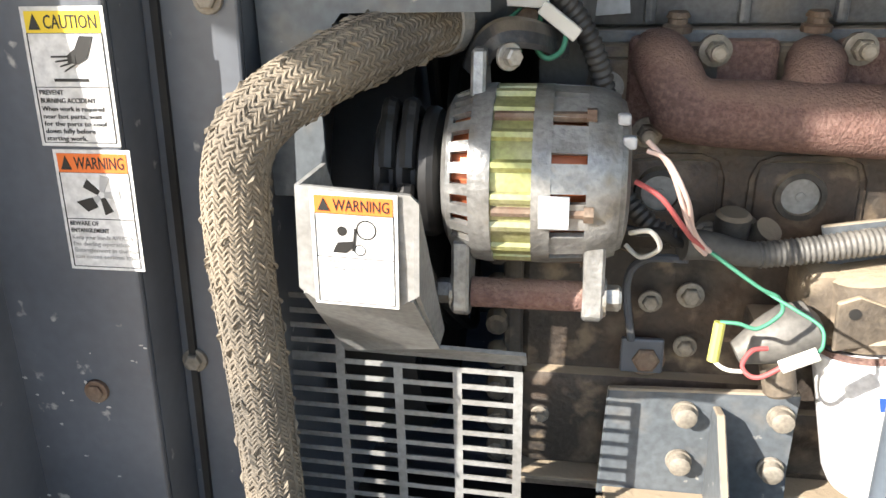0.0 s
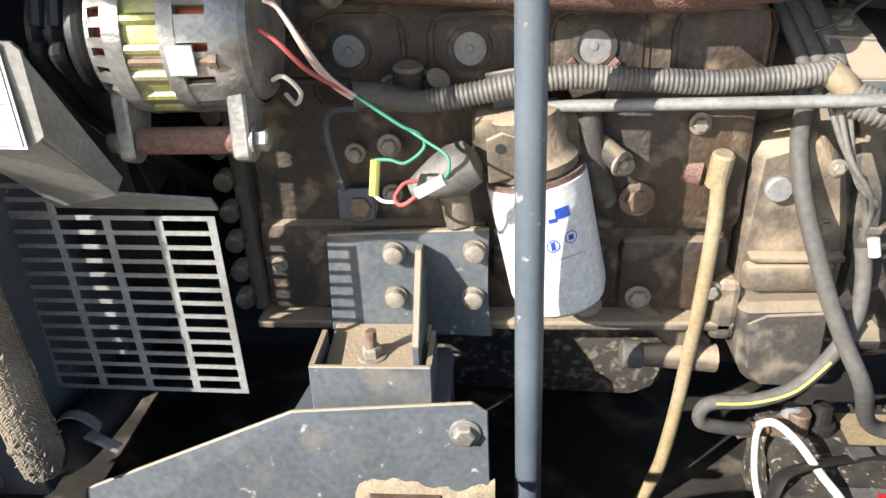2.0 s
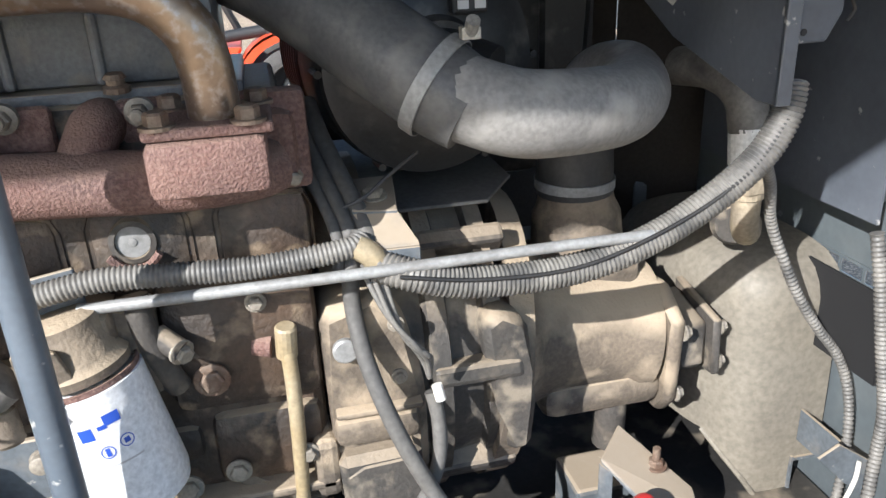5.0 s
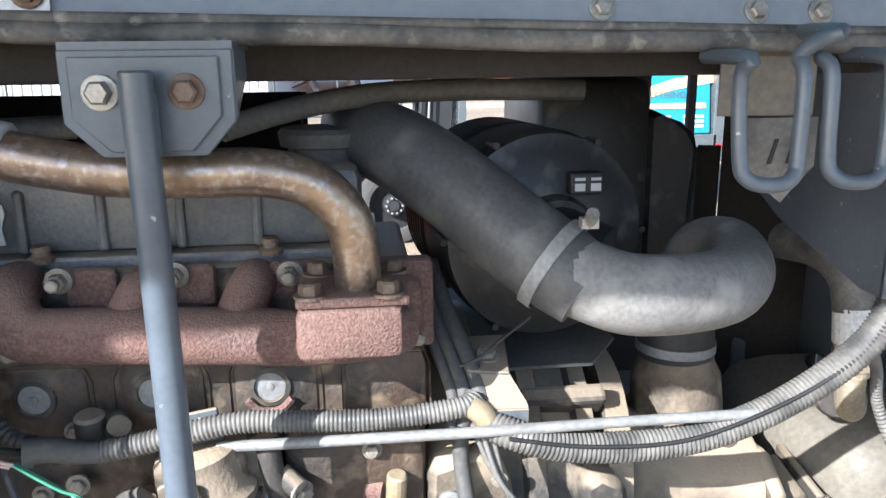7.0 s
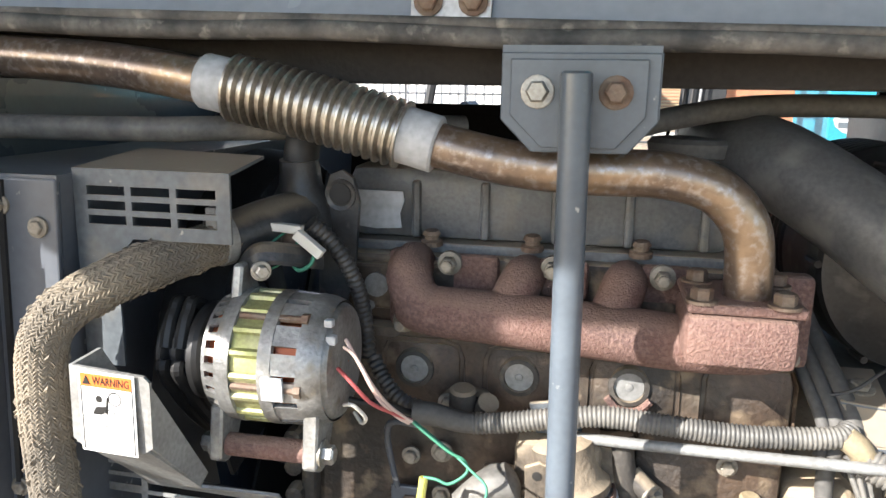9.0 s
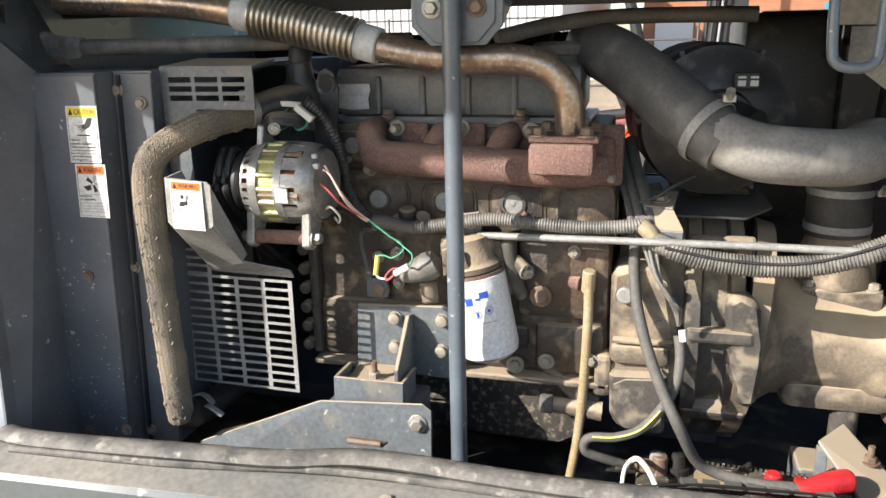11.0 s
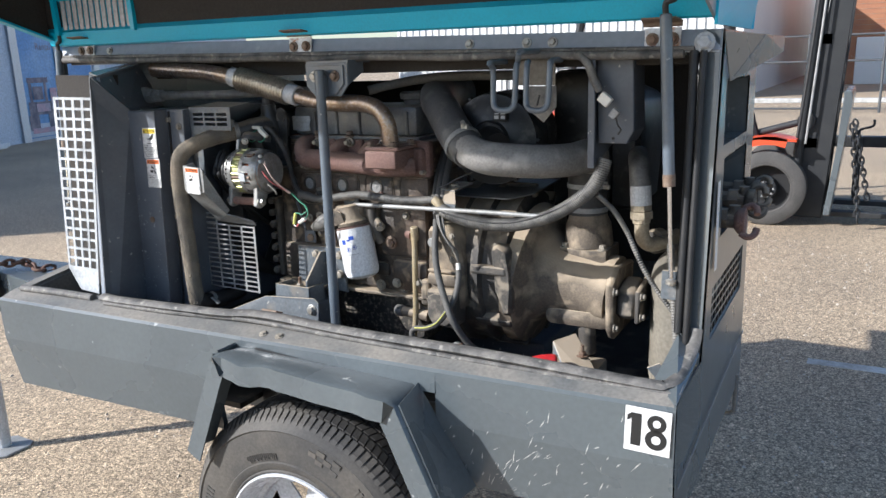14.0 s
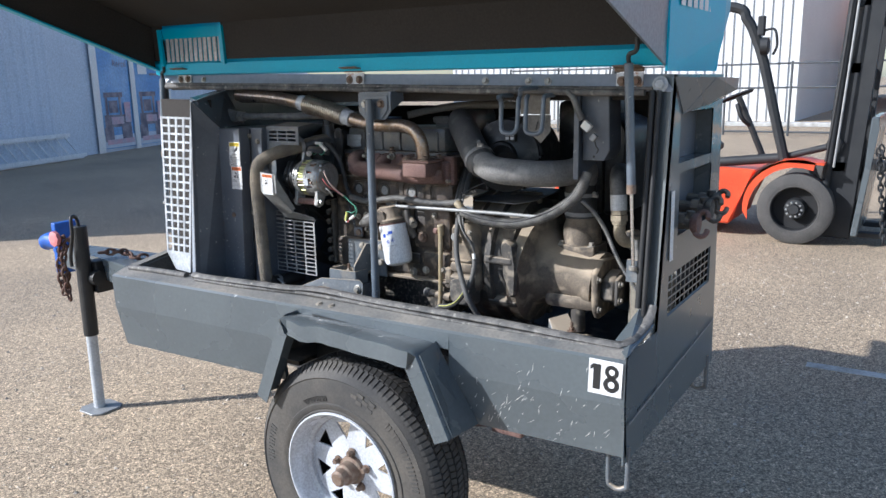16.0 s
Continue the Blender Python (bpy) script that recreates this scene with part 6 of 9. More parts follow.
M_WGREEN = plain("green_wire", (0.06, 0.24, 0.15), 0.6)
M_WRED = plain("red_wire", (0.42, 0.09, 0.09), 0.6)
M_WPINK = plain("white_pink_wire", (0.6, 0.45, 0.4), 0.6)
M_WWHITE = plain("white_wire", (0.7, 0.68, 0.62), 0.6)
M_WYEL = plain("yellow_green_connector", (0.5, 0.5, 0.12), 0.5)
cable("wire", "white and pink alternator wire", [(0.146, 0.515, 1.115), (0.158, 0.508, 1.110), (0.172, 0.51, 1.085), (0.180, 0.53, 1.06), (0.190, 0.545, 1.043), (0.197, 0.553, 1.035)], 0.0017, M_WPINK)
cable("wire", "dusty red alternator wire", [(0.140, 0.515, 1.095), (0.155, 0.505, 1.088), (0.170, 0.512, 1.068), (0.182, 0.535, 1.05), (0.196, 0.553, 1.036)], 0.0018, M_WRED)
cable("wire", "thin pink wire on the alternator", [(0.146, 0.52, 1.12), (0.16, 0.51, 1.105), (0.174, 0.52, 1.07), (0.184, 0.54, 1.046), (0.194, 0.553, 1.033)], 0.0018, M_WPINK)
cable("wire", "green wire leaving the conduit", [(0.197, 0.553, 1.035), (0.214, 0.551, 1.023), (0.233, 0.550, 1.010), (0.246, 0.551, 1.003), (0.249, 0.550, 0.992), (0.234, 0.546, 0.981), (0.221, 0.548, 0.983), (0.209, 0.551, 0.982)], 0.0015, M_WGREEN)
cable("wire", "white and green wire loop", [(0.198, 0.556, 1.034), (0.235, 0.553, 1.008), (0.254, 0.540, 1.000), (0.269, 0.529, 0.993), (0.270, 0.522, 0.983), (0.266, 0.519, 0.978)], 0.0013, M_WGREEN)
cable("wire", "white wire at the loose connector", [(0.206, 0.546, 0.954), (0.211, 0.542, 0.951), (0.217, 0.539, 0.950), (0.226, 0.537, 0.951)], 0.0016, M_WWHITE)
cable("wire", "red wire at the loose connector", [(0.243, 0.549, 0.964), (0.232, 0.546, 0.963), (0.225, 0.539, 0.955), (0.228, 0.530, 0.952), (0.235, 0.524, 0.955), (0.246, 0.521, 0.965)], 0.0018, M_WRED)
con = thing("loose_connector", "yellow-green wire connector hanging loose", "connector")
bm = bmesh.new()
cyl(bm, (0.209, 0.551, 0.982), (0.206, 0.546, 0.953), 0.0042, seg=10)
part("shell", bm, M_WYEL, con)
con = thing("wire_connector", "white plastic wire connector", "connector")
bm = bmesh.new()
cyl(bm, (0.245, 0.521, 0.965), (0.267, 0.519, 0.978), 0.0048, seg=8)
part("shell", bm, M_WWHITE, con)
cable("wire", "white wire behind the alternator", [(0.140, 0.53, 1.055), (0.152, 0.52, 1.06), (0.160, 0.53, 1.045), (0.15, 0.55, 1.03), (0.14, 0.56, 1.035)], 0.0018, M_WWHITE)
cable("battery_lead", "black lead at the alternator back", [(0.135, 0.555, 1.05), (0.15, 0.56, 1.045), (0.165, 0.575, 1.04), (0.18, 0.595, 1.025), (0.19, 0.605, 1.02)], 0.0035, M_BLACK)
cable("wire", "green wire at the thermostat", [(0.06, 0.60, 1.195), (0.05, 0.585, 1.185), (0.044, 0.58, 1.17), (0.052, 0.58, 1.163), (0.062, 0.585, 1.168)], 0.0013, M_WGREEN)
cable("wire", "green wire at the thermostat", [(0.075, 0.60, 1.192), (0.072, 0.585, 1.172), (0.080, 0.58, 1.163), (0.090, 0.585, 1.168), (0.093, 0.59, 1.18)], 0.002, M_WGREEN)
con = thing("wire_connector", "white plastic connector at the thermostat", "connector")
bm = bmesh.new()
box(bm, (-0.016, -0.005, -0.005), (0.016, 0.005, 0.005), 0.001, pose(0.088, 0.588, 1.187, 0, 38, 0))
part("shell", bm, M_WWHITE, con)
con = thing("wire_connector", "white plastic connector at the thermostat", "connector")
bm = bmesh.new()
box(bm, (-0.018, -0.005, -0.004), (0.018, 0.005, 0.004), 0.001, pose(0.062, 0.592, 1.2005, 0, 4, 0))
part("shell", bm, M_WWHITE, con)


def conduit(name, label, pts, r, pitch=0.006, depth=0.0016, mat=None):
    t = thing(name, label, "conduit")
    bm = bmesh.new()
    tube(bm, pts, r, 12, wave=(pitch, depth))
    part("corrugated_sleeve", bm, mat or M_COND, t, smooth=50)
    return t


M_CONDB = material("black_conduit_plastic", (0.035, 0.035, 0.036), 0.5, 0, (0.09, 0.085, 0.08), 0.5, 30, 200, 0.05)
conduit("wire_conduit", "black corrugated conduit at the thermostat", [(0.085, 0.60, 1.205), (0.098, 0.61, 1.19), (0.112, 0.62, 1.165), (0.122, 0.63, 1.135), (0.126, 0.64, 1.10), (0.13, 0.64, 1.06)], 0.0085, mat=M_CONDB)
conduit("wire_conduit", "black corrugated conduit behind the alternator", [(0.135, 0.64, 1.06), (0.15, 0.63, 1.04), (0.17, 0.62, 1.025), (0.20, 0.615, 1.018)], 0.0085, mat=M_CONDB)
tp = thing("taped_harness", "black taped wire harness", "harness")
bm = bmesh.new()
tube(bm, [(0.185, 0.60, 1.022), (0.205, 0.605, 1.020), (0.23, 0.61, 1.013), (0.247, 0.612, 1.011)], lambda t: 0.0125 - 0.003 * t, 12)
part("tape", bm, M_RUBDUST, tp, smooth=60)
conduit("wire_conduit", "dusty corrugated conduit along the engine", [(0.244, 0.612, 1.011), (0.28, 0.615, 1.015), (0.32, 0.617, 1.022), (0.37, 0.62, 1.028), (0.43, 0.622, 1.024), (0.50, 0.625, 1.02), (0.575, 0.63, 1.024), (0.592, 0.64, 1.03)], 0.0108, 0.0042, 0.0012)
conduit("wire_conduit", "thick dusty corrugated conduit", [(0.60, 0.635, 1.005), (0.63, 0.62, 0.996), (0.68, 0.617, 0.982), (0.74, 0.617, 0.977), (0.80, 0.617, 0.980), (0.85, 0.618, 0.991), (0.90, 0.62, 1.010), (0.95, 0.62, 1.040), (0.99, 0.62, 1.075), (1.01, 0.622, 1.11), (1.018, 0.63, 1.14)], 0.016, 0.0046, 0.0015)
cable("split_wire", "thin black wire along the conduit", [(0.62, 0.604, 1.001), (0.70, 0.602, 0.988), (0.80, 0.603, 0.988), (0.90, 0.606, 1.020), (0.97, 0.608, 1.062), (1.005, 0.61, 1.11)], 0.0022, M_BLACK)
rod = thing("control_rod", "grey painted control rod", "rod")
bm = bmesh.new()
tube(bm, [(0.345, 0.628, 1.000), (0.42, 0.622, 1.002), (0.60, 0.612, 1.006), (0.75, 0.612, 1.007), (0.882, 0.612, 1.006)], 0.0055, 10)
part("bar", bm, M_STEEL, rod, smooth=60)


# ---- support pole with its plate ----
pole = thing("support_pole", "grey painted steel support pole, chipped", "pole")
bm = bmesh.new()
cyl(bm, (0.3295, 0.538, 1.347), (0.338, 0.522, 0.52), 0.0125, seg=28, chamfer=0.002)
part("tube", bm, M_POLE, pole, smooth=40)
bm = bmesh.new()
box(bm, (0.318, 0.530, 1.28), (0.341, 0.556, 1.335), 0.006)
part("flattened_end", bm, M_POLE, pole, smooth=30)
pp = thing("pole_plate", "grey steel plate with two bolts under the top rail", "bracket")
bm = bmesh.new()
plate(bm, [(0.268, 0.562, 1.362), (0.395, 0.562, 1.362), (0.395, 0.562, 1.308), (0.372, 0.562, 1.282), (0.294, 0.562, 1.282), (0.268, 0.562, 1.308)], (0, 0.004, 0), 0.001)
plate(bm, [(0.276, 0.5575, 1.357), (0.385, 0.5575, 1.357), (0.385, 0.5575, 1.312), (0.362, 0.5575, 1.286), (0.302, 0.5575, 1.286), (0.276, 0.5575, 1.312)], (0, 0.004, 0), 0.001)
plate(bm, [(0.268, 0.566, 1.362), (0.395, 0.566, 1.362), (0.395, 0.66, 1.362), (0.268, 0.66, 1.362)], (0, 0, 0.006))
plate(bm, [(0.393, 0.566, 1.362), (0.393, 0.63, 1.362), (0.393, 0.63, 1.34), (0.393, 0.566, 1.31)], (0.003, 0, 0))
part("plate", bm, M_POLE, pp)
bolt(pp, (0.2985, 0.557, 1.331), (0, -1, 0), 0.0095, 0.009, M_BOLT)
bolt(pp, (0.3605, 0.557, 1.331), (0, -1, 0), 0.0095, 0.009, M_RUSTB)

# ---- oil filter and its head ----
fil = thing("oil_filter", "white spin-on oil filter with blue print", "oil filter")
FA, FB = Vector((0.342, 0.622, 0.940)), Vector((0.370, 0.616, 0.806))
fd = (FB - FA).normalized()
L = (FB - FA).length
bm = bmesh.new()
lathe(bm, FA, fd, [(0, 0.040), (0.002, 0.046), (L - 0.022, 0.046), (L - 0.010, 0.043), (L - 0.003, 0.034), (L, 0.02)], 40)
can = part("canister", bm, M_FILT, fil, smooth=30)
bm = bmesh.new()
lathe(bm, FA - fd * 0.004, fd, [(0, 0.042), (0.0, 0.0445), (0.005, 0.0445), (0.005, 0.042)], 36, closed=False)
part("seal_ring", bm, M_RUST, fil, "rust-brown seal ring")


def on_filter(name, h, a, w, hh, mat, ring=None):
    """A small print patch on the round canister: h down from the top, a the angle, sizes in metres."""
    d, u, w_ = axes(fd)
    bm = bmesh.new()
    n = 14 if ring else 4
    R = 0.0464

    def pt(s, t):
        ang = radians(a) + s / R
        e = Vector((math.sin(ang), -math.cos(ang), 0))
        e = (e - d * e.dot(d)).normalized()
        return FA + d * (h + t) + e * R
    if ring:
        for i in range(n):
            q = [pt(r * math.cos(x), r * math.sin(x)) for x, r in ((2 * math.pi * i / n, w), (2 * math.pi * (i + 1) / n, w), (2 * math.pi * (i + 1) / n, w - ring), (2 * math.pi * i / n, w - ring))]
            bm.faces.new([bm.verts.new(x) for x in q])
    else:
        for i in range(n):
            q = [pt(s, t) for s, t in ((-w / 2 + w * i / n, -hh / 2), (-w / 2 + w * (i + 1) / n, -hh / 2), (-w / 2 + w * (i + 1) / n, hh / 2), (-w / 2 + w * i / n, hh / 2))]
            bm.faces.new([bm.verts.new(x) for x in q])
    return part(name, bm, mat, fil)


on_filter("print_mark", 0.025, 22, 0.014, 0.010, M_BLUEINK)
on_filter("print_mark", 0.030, 10, 0.008, 0.004, M_BLUEINK)
on_filter("print_mark", 0.033, -8, 0.012, 0.012, M_BLUEINK)
on_filter("print_ring", 0.054, 5, 0.0062, 0, M_BLUEINK, 0.001)
on_filter("print_mark", 0.054, 5, 0.004, 0.008, M_BLUEINK)
on_filter("print_ring", 0.050, 27, 0.0062, 0, M_BLUEINK, 0.001)
on_filter("print_mark", 0.050, 27, 0.005, 0.005, M_BLUEINK)
on_filter("print_bar", 0.068, 16, 0.034, 0.0018, M_GREYINK)
hd = thing("filter_head", "dusty cast filter head with pressure sender", "filter head")
bm = bmesh.new()
lathe(bm, FA - fd * 0.006, -fd, [(0, 0.040), (0.008, 0.041), (0.016, 0.034), (0.05, 0.03), (0.055, 0.02)], 24)
box(bm, (0.285, 0.615, 0.945), (0.37, 0.68, 0.995), 0.01)
box(bm, (0.36, 0.635, 0.90), (0.40, 0.68, 0.99), 0.008)
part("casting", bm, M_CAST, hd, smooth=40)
bm = bmesh.new()
plate(bm, [(0.298, 0.585, 0.985), (0.312, 0.583, 0.992), (0.332, 0.583, 0.985), (0.342, 0.585, 0.955), (0.30, 0.585, 0.945)], (0, 0.005, 0), 0.001)
part("tab", bm, M_CAST, hd)
bm = bmesh.new()
lathe(bm, (0.310, 0.5835, 0.978), (0, -1, 0), [(0, 0.0045), (0.0006, 0.0045)], 14)
part("tab_hole", bm, M_BLACK, hd)
bm = bmesh.new()
tube(bm, [(0.388, 0.645, 1.0), (0.392, 0.64, 0.965), (0.405, 0.645, 0.915), (0.41, 0.65, 0.90)], 0.012, 10)
cyl(bm, (0.400, 0.645, 0.958), (0.421, 0.632, 0.944), 0.011)
part("oil_elbow", bm, M_CASTD, hd, smooth=40)
bolt(hd, (0.420, 0.632, 0.944), (0.6, -0.8, -0.2), 0.0085, 0.008, M_DUSTBOLT)
sen = thing("pressure_sender", "dusty rubber-capped oil pressure sender", "sender")
bm = bmesh.new()
lathe(bm, (0.232, 0.592, 0.936), (0.9, 0.1, 0.42), [(0, 0.009), (0.012, 0.014), (0.03, 0.020), (0.045, 0.023), (0.06, 0.02), (0.066, 0.008)], 20)
part("cap", bm, M_COND, sen, "dusty grey rubber cap", smooth=40)
bm = bmesh.new()
cyl(bm, (0.268, 0.612, 0.925), (0.274, 0.605, 0.893), 0.014, 0.013, chamfer=0.003)
box(bm, (0.25, 0.615, 0.925), (0.285, 0.66, 0.95), 0.006)
part("body", bm, M_CAST, sen, smooth=40)
th = thing("water_outlet", "dusty cast water outlet with two bolts", "fitting")
bm = bmesh.new()
plate(bm, [(0.198, 0.655, 1.008), (0.21, 0.655, 1.025), (0.25, 0.655, 1.025), (0.262, 0.655, 1.008), (0.25, 0.655, 0.998), (0.21, 0.655, 0.998)], (0, 0.02, 0), 0.004)
cyl(bm, (0.228, 0.645, 1.005), (0.229, 0.640, 1.036), 0.014, chamfer=0.003)
cyl(bm, (0.25, 0.645, 1.012), (0.256, 0.636, 1.024), 0.011)
part("casting", bm, M_CASTD, th, smooth=40)
for x, z in ((0.212, 1.014), (0.252, 1.010)):
    bolt(th, (x, 0.650, z), (0, -1, 0), 0.0075, 0.006, M_DUSTBOLT)
tab = thing("bracket_tab", "grey painted steel tab on the block", "bracket")
bm = bmesh.new()
plate(bm, [(0.296, 0.640, 1.026), (0.345, 0.640, 1.034), (0.350, 0.640, 0.995), (0.305, 0.640, 0.99)], (0, 0.005, 0), 0.001)
part("plate", bm, M_GREY, tab)
bolt(tab, (0.33, 0.640, 1.016), (0, -1, 0), 0.007, 0.005, M_DUSTBOLT)
bm = bmesh.new()
tube(bm, [(0.33, 0.645, 0.995), (0.345, 0.65, 0.97), (0.352, 0.66, 0.95)], 0.008, 8, flat=0.4)
part("strap", bm, M_GREY, tab)

# ---- engine mount ----
mnt = thing("engine_mount", "dusty grey steel engine mount bracket", "bracket")
bm = bmesh.new()
plate(bm, [(0.140, 0.632, 0.872), (0.30, 0.632, 0.878), (0.296, 0.632, 0.80), (0.302, 0.632, 0.752), (0.135, 0.632, 0.758)], (0, 0.008, 0), 0.0015)
part("face_plate", bm, M_GREY, mnt)
for p in ((0.206, 0.631, 0.854), (0.205, 0.631, 0.804), (0.285, 0.631, 0.856), (0.283, 0.631, 0.803)):
    bm = bmesh.new()
    lathe(bm, p, (0, -1, 0), [(0, 0.0115), (0.003, 0.0115), (0.003, 0.0095), (0.011, 0.0095), (0.012, 0.008)], 16)
    part("bolt", bm, M_DUSTBOLT, mnt, smooth=40)
bm = bmesh.new()
plate(bm, [(0.229, 0.632, 0.862), (0.229, 0.612, 0.866), (0.229, 0.545, 0.80), (0.229, 0.545, 0.768), (0.229, 0.632, 0.768)], (0.007, 0, 0), 0.0012)
part("rib", bm, M_GREY, mnt)
bm = bmesh.new()
plate(bm, [(0.14, 0.632, 0.762), (0.24, 0.632, 0.762), (0.236, 0.542, 0.762), (0.142, 0.542, 0.762)], (0, 0, 0.007), 0.0015)
part("base_plate", bm, M_CAST, mnt, "dust-covered base plate")
bm = bmesh.new()
cyl(bm, (0.186, 0.575, 0.768), (0.188, 0.573, 0.80), 0.0045, seg=10)
for i in range(9):
    lathe(bm, (0.186, 0.575, 0.778 + 0.0022 * i), (0, 0, 1), [(0, 0.0045), (0.0008, 0.0052), (0.0016, 0.0045)], 10, closed=False)
part("stud", bm, M_RUSTB, mnt)
bolt(mnt, (0.186, 0.575, 0.769), (0, 0, 1), 0.010, 0.010, M_DUSTBOLT)
chn = thing("mount_channel", "grey steel channel under the engine mount", "bracket")
bm = bmesh.new()
plate(bm, [(0.133, 0.535, 0.785), (0.247, 0.535, 0.785), (0.247, 0.532, 0.735), (0.133, 0.532, 0.735)], (0, 0.005, 0), 0.001)
for x in (0.133, 0.242):
    plate(bm, [(x, 0.54, 0.785), (x, 0.60, 0.782), (x, 0.60, 0.735), (x, 0.54, 0.735)], (0.005, 0, 0))
part("channel", bm, M_GREY, chn)
bm = bmesh.new()
plate(bm, [(0.115, 0.53, 0.738), (0.262, 0.53, 0.738), (0.262, 0.62, 0.738), (0.13, 0.62, 0.738)], (0, 0, -0.006))
box(bm, (0.12, 0.56, 0.515), (0.26, 0.64, 0.735), 0.004)
part("pedestal", bm, M_DARK, chn)
spl = thing("splash_plate", "grey steel splash plate with dried mud", "plate")
bm = bmesh.new()
plate(bm, [(-0.09, 0.492, 0.668), (0.121, 0.505, 0.757), (0.285, 0.507, 0.768), (0.299, 0.507, 0.757), (0.302, 0.487, 0.60), (-0.10, 0.475, 0.60)], (0, 0.004, 0), 0.001)
part("sheet", bm, M_GREY, spl)
bolt(spl, (0.278, 0.5035, 0.737), (0, -1, 0.1), 0.010, 0.008, M_BOLT)
mud = thing("dried_mud", "dried tan mud caked on the splash plate", "mud")
bm = bmesh.new()
nx, nz = 22, 10
vs = {}
for i in range(nx + 1):
    for j in range(nz + 1):
        u, w_ = i / nx, j / nz
        x = 0.165 + 0.14 * u
        top = 0.690 + 0.012 * math.sin(u * 5 + 1) + 0.006 * noise.noise((u * 9, 2, 0)) - 0.03 * max(0, 0.15 - u) * 5
        z = 0.60 + (top - 0.60) * w_
        h = 0.010 * (1 - abs(2 * u - 1) ** 4) * (1 - w_ ** 6) + 0.005 * noise.noise((x * 60, z * 60, 1))
        vs[i, j] = bm.verts.new((x, 0.4995 - (0.69 - z) * 0.12 - max(h, -0.002), z))
for i in range(nx):
    for j in range(nz):
        bm.faces.new((vs[i, j], vs[i + 1, j], vs[i + 1, j + 1], vs[i, j + 1]))
M_MUD = material("dried_mud", (0.42, 0.35, 0.25), 0.95, 0, (0.34, 0.28, 0.2), 0.6, 40, 300, 0.6)
part("crust", bm, M_MUD, mud, smooth=60)
# dirt and latch on the sill
lat = thing("sill_latch", "rusty latch plate on the sill", "latch")
bm = bmesh.new()
plate(bm, [(0.21, 0.392, 0.758), (0.262, 0.392, 0.758), (0.265, 0.408, 0.756), (0.207, 0.408, 0.756)], (0, 0, 0.004), 0.001)
cyl(bm, (0.212, 0.392, 0.763), (0.26, 0.392, 0.763), 0.004)
part("plate", bm, M_RUSTB, lat)

# ---- dipstick ----
dip = thing("dipstick_tube", "yellowed dipstick tube with knurled cap", "dipstick")
bm = bmesh.new()
tube(bm, [(0.513, 0.648, 0.928), (0.514, 0.645, 0.88), (0.512, 0.645, 0.80), (0.508, 0.648, 0.72), (0.503, 0.645, 0.66), (0.496, 0.64, 0.61), (0.488, 0.635, 0.57), (0.47, 0.63, 0.52)], 0.0075, 12)
part("tube", bm, M_DIP, dip, smooth=60)
bm = bmesh.new()
cyl(bm, (0.512, 0.652, 0.912), (0.514, 0.646, 0.948), 0.0105, chamfer=0.002, seg=16)
part("cap", bm, M_DIP, dip)
bm = bmesh.new()
cyl(bm, (0.50, 0.66, 0.923), (0.483, 0.665, 0.925), 0.013)
part("boss", bm, M_RUST, dip)

# ---- flywheel housing and air end ----
fly = thing("flywheel_housing", "dusty cast iron flywheel housing", "housing")
bm = bmesh.new()
plate(bm, [(0.545, 0.655, 0.945), (0.60, 0.650, 0.965), (0.632, 0.655, 0.93), (0.648, 0.652, 0.85), (0.648, 0.652, 0.74), (0.552, 0.652, 0.725), (0.548, 0.655, 0.80)], (0, 0.10, 0), 0.01)
box(bm, (0.549, 0.640, 0.80), (0.638, 0.67, 0.832), 0.010)
box(bm, (0.552, 0.640, 0.835), (0.642, 0.67, 0.842), 0.003)
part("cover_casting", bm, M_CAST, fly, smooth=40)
bm = bmesh.new()
plate(bm, [(0.549, 0.634, 0.790), (0.636, 0.630, 0.796), (0.636, 0.622, 0.694), (0.572, 0.622, 0.698), (0.553, 0.626, 0.715)], (0, 0.07, 0), 0.008)
part("lower_cover", bm, M_CASTD, fly, smooth=30)
bm = bmesh.new()
plate(bm, [(0.556, 0.6305, 0.772), (0.574, 0.6300, 0.782), (0.632, 0.6275, 0.787), (0.632, 0.6205, 0.700), (0.575, 0.6205, 0.703), (0.560, 0.6225, 0.722)], (0, 0.005, 0), 0.002)
part("lower_cover_face", bm, M_CASTD, fly)
box_ = bmesh.new()
box(box_, (0.525, 0.645, 0.74), (0.552, 0.70, 0.81), 0.008)
part("side_ear", box_, M_CAST, fly)
bm = bmesh.new()
lathe(bm, (0.568, 0.648, 0.912), (0, -1, 0), [(0, 0.013), (0.005, 0.013), (0.007, 0.011)], 24)
part("round_plug", bm, M_STEEL, fly)
CY, CZ = 0.885, 0.815
bm = bmesh.new()
lathe(bm, (0.555, CY, CZ), (1, 0, 0), [(0, 0.21), (0.03, 0.225), (0.06, 0.225), (0.065, 0.212), (0.10, 0.208), (0.105, 0.218), (0.125, 0.218), (0.13, 0.20), (0.165, 0.195), (0.17, 0.205), (0.19, 0.203), (0.195, 0.18)], 48)
for k in range(9):
    a = 2 * math.pi * k / 9 + 0.2
    c = Vector((0.0, math.cos(a), math.sin(a)))
    br = bmesh.new()
    box(br, (0.66, -0.012, 0.185), (0.76, 0.012, 0.222), 0.006, Matrix.Translation((0, CY, CZ)) @ Matrix.Rotation(a - math.pi / 2, 4, "X"))
    part("bell_rib", br, M_CASTD, fly)
part("bell", bm, M_CASTD, fly, smooth=35)
bm = bmesh.new()
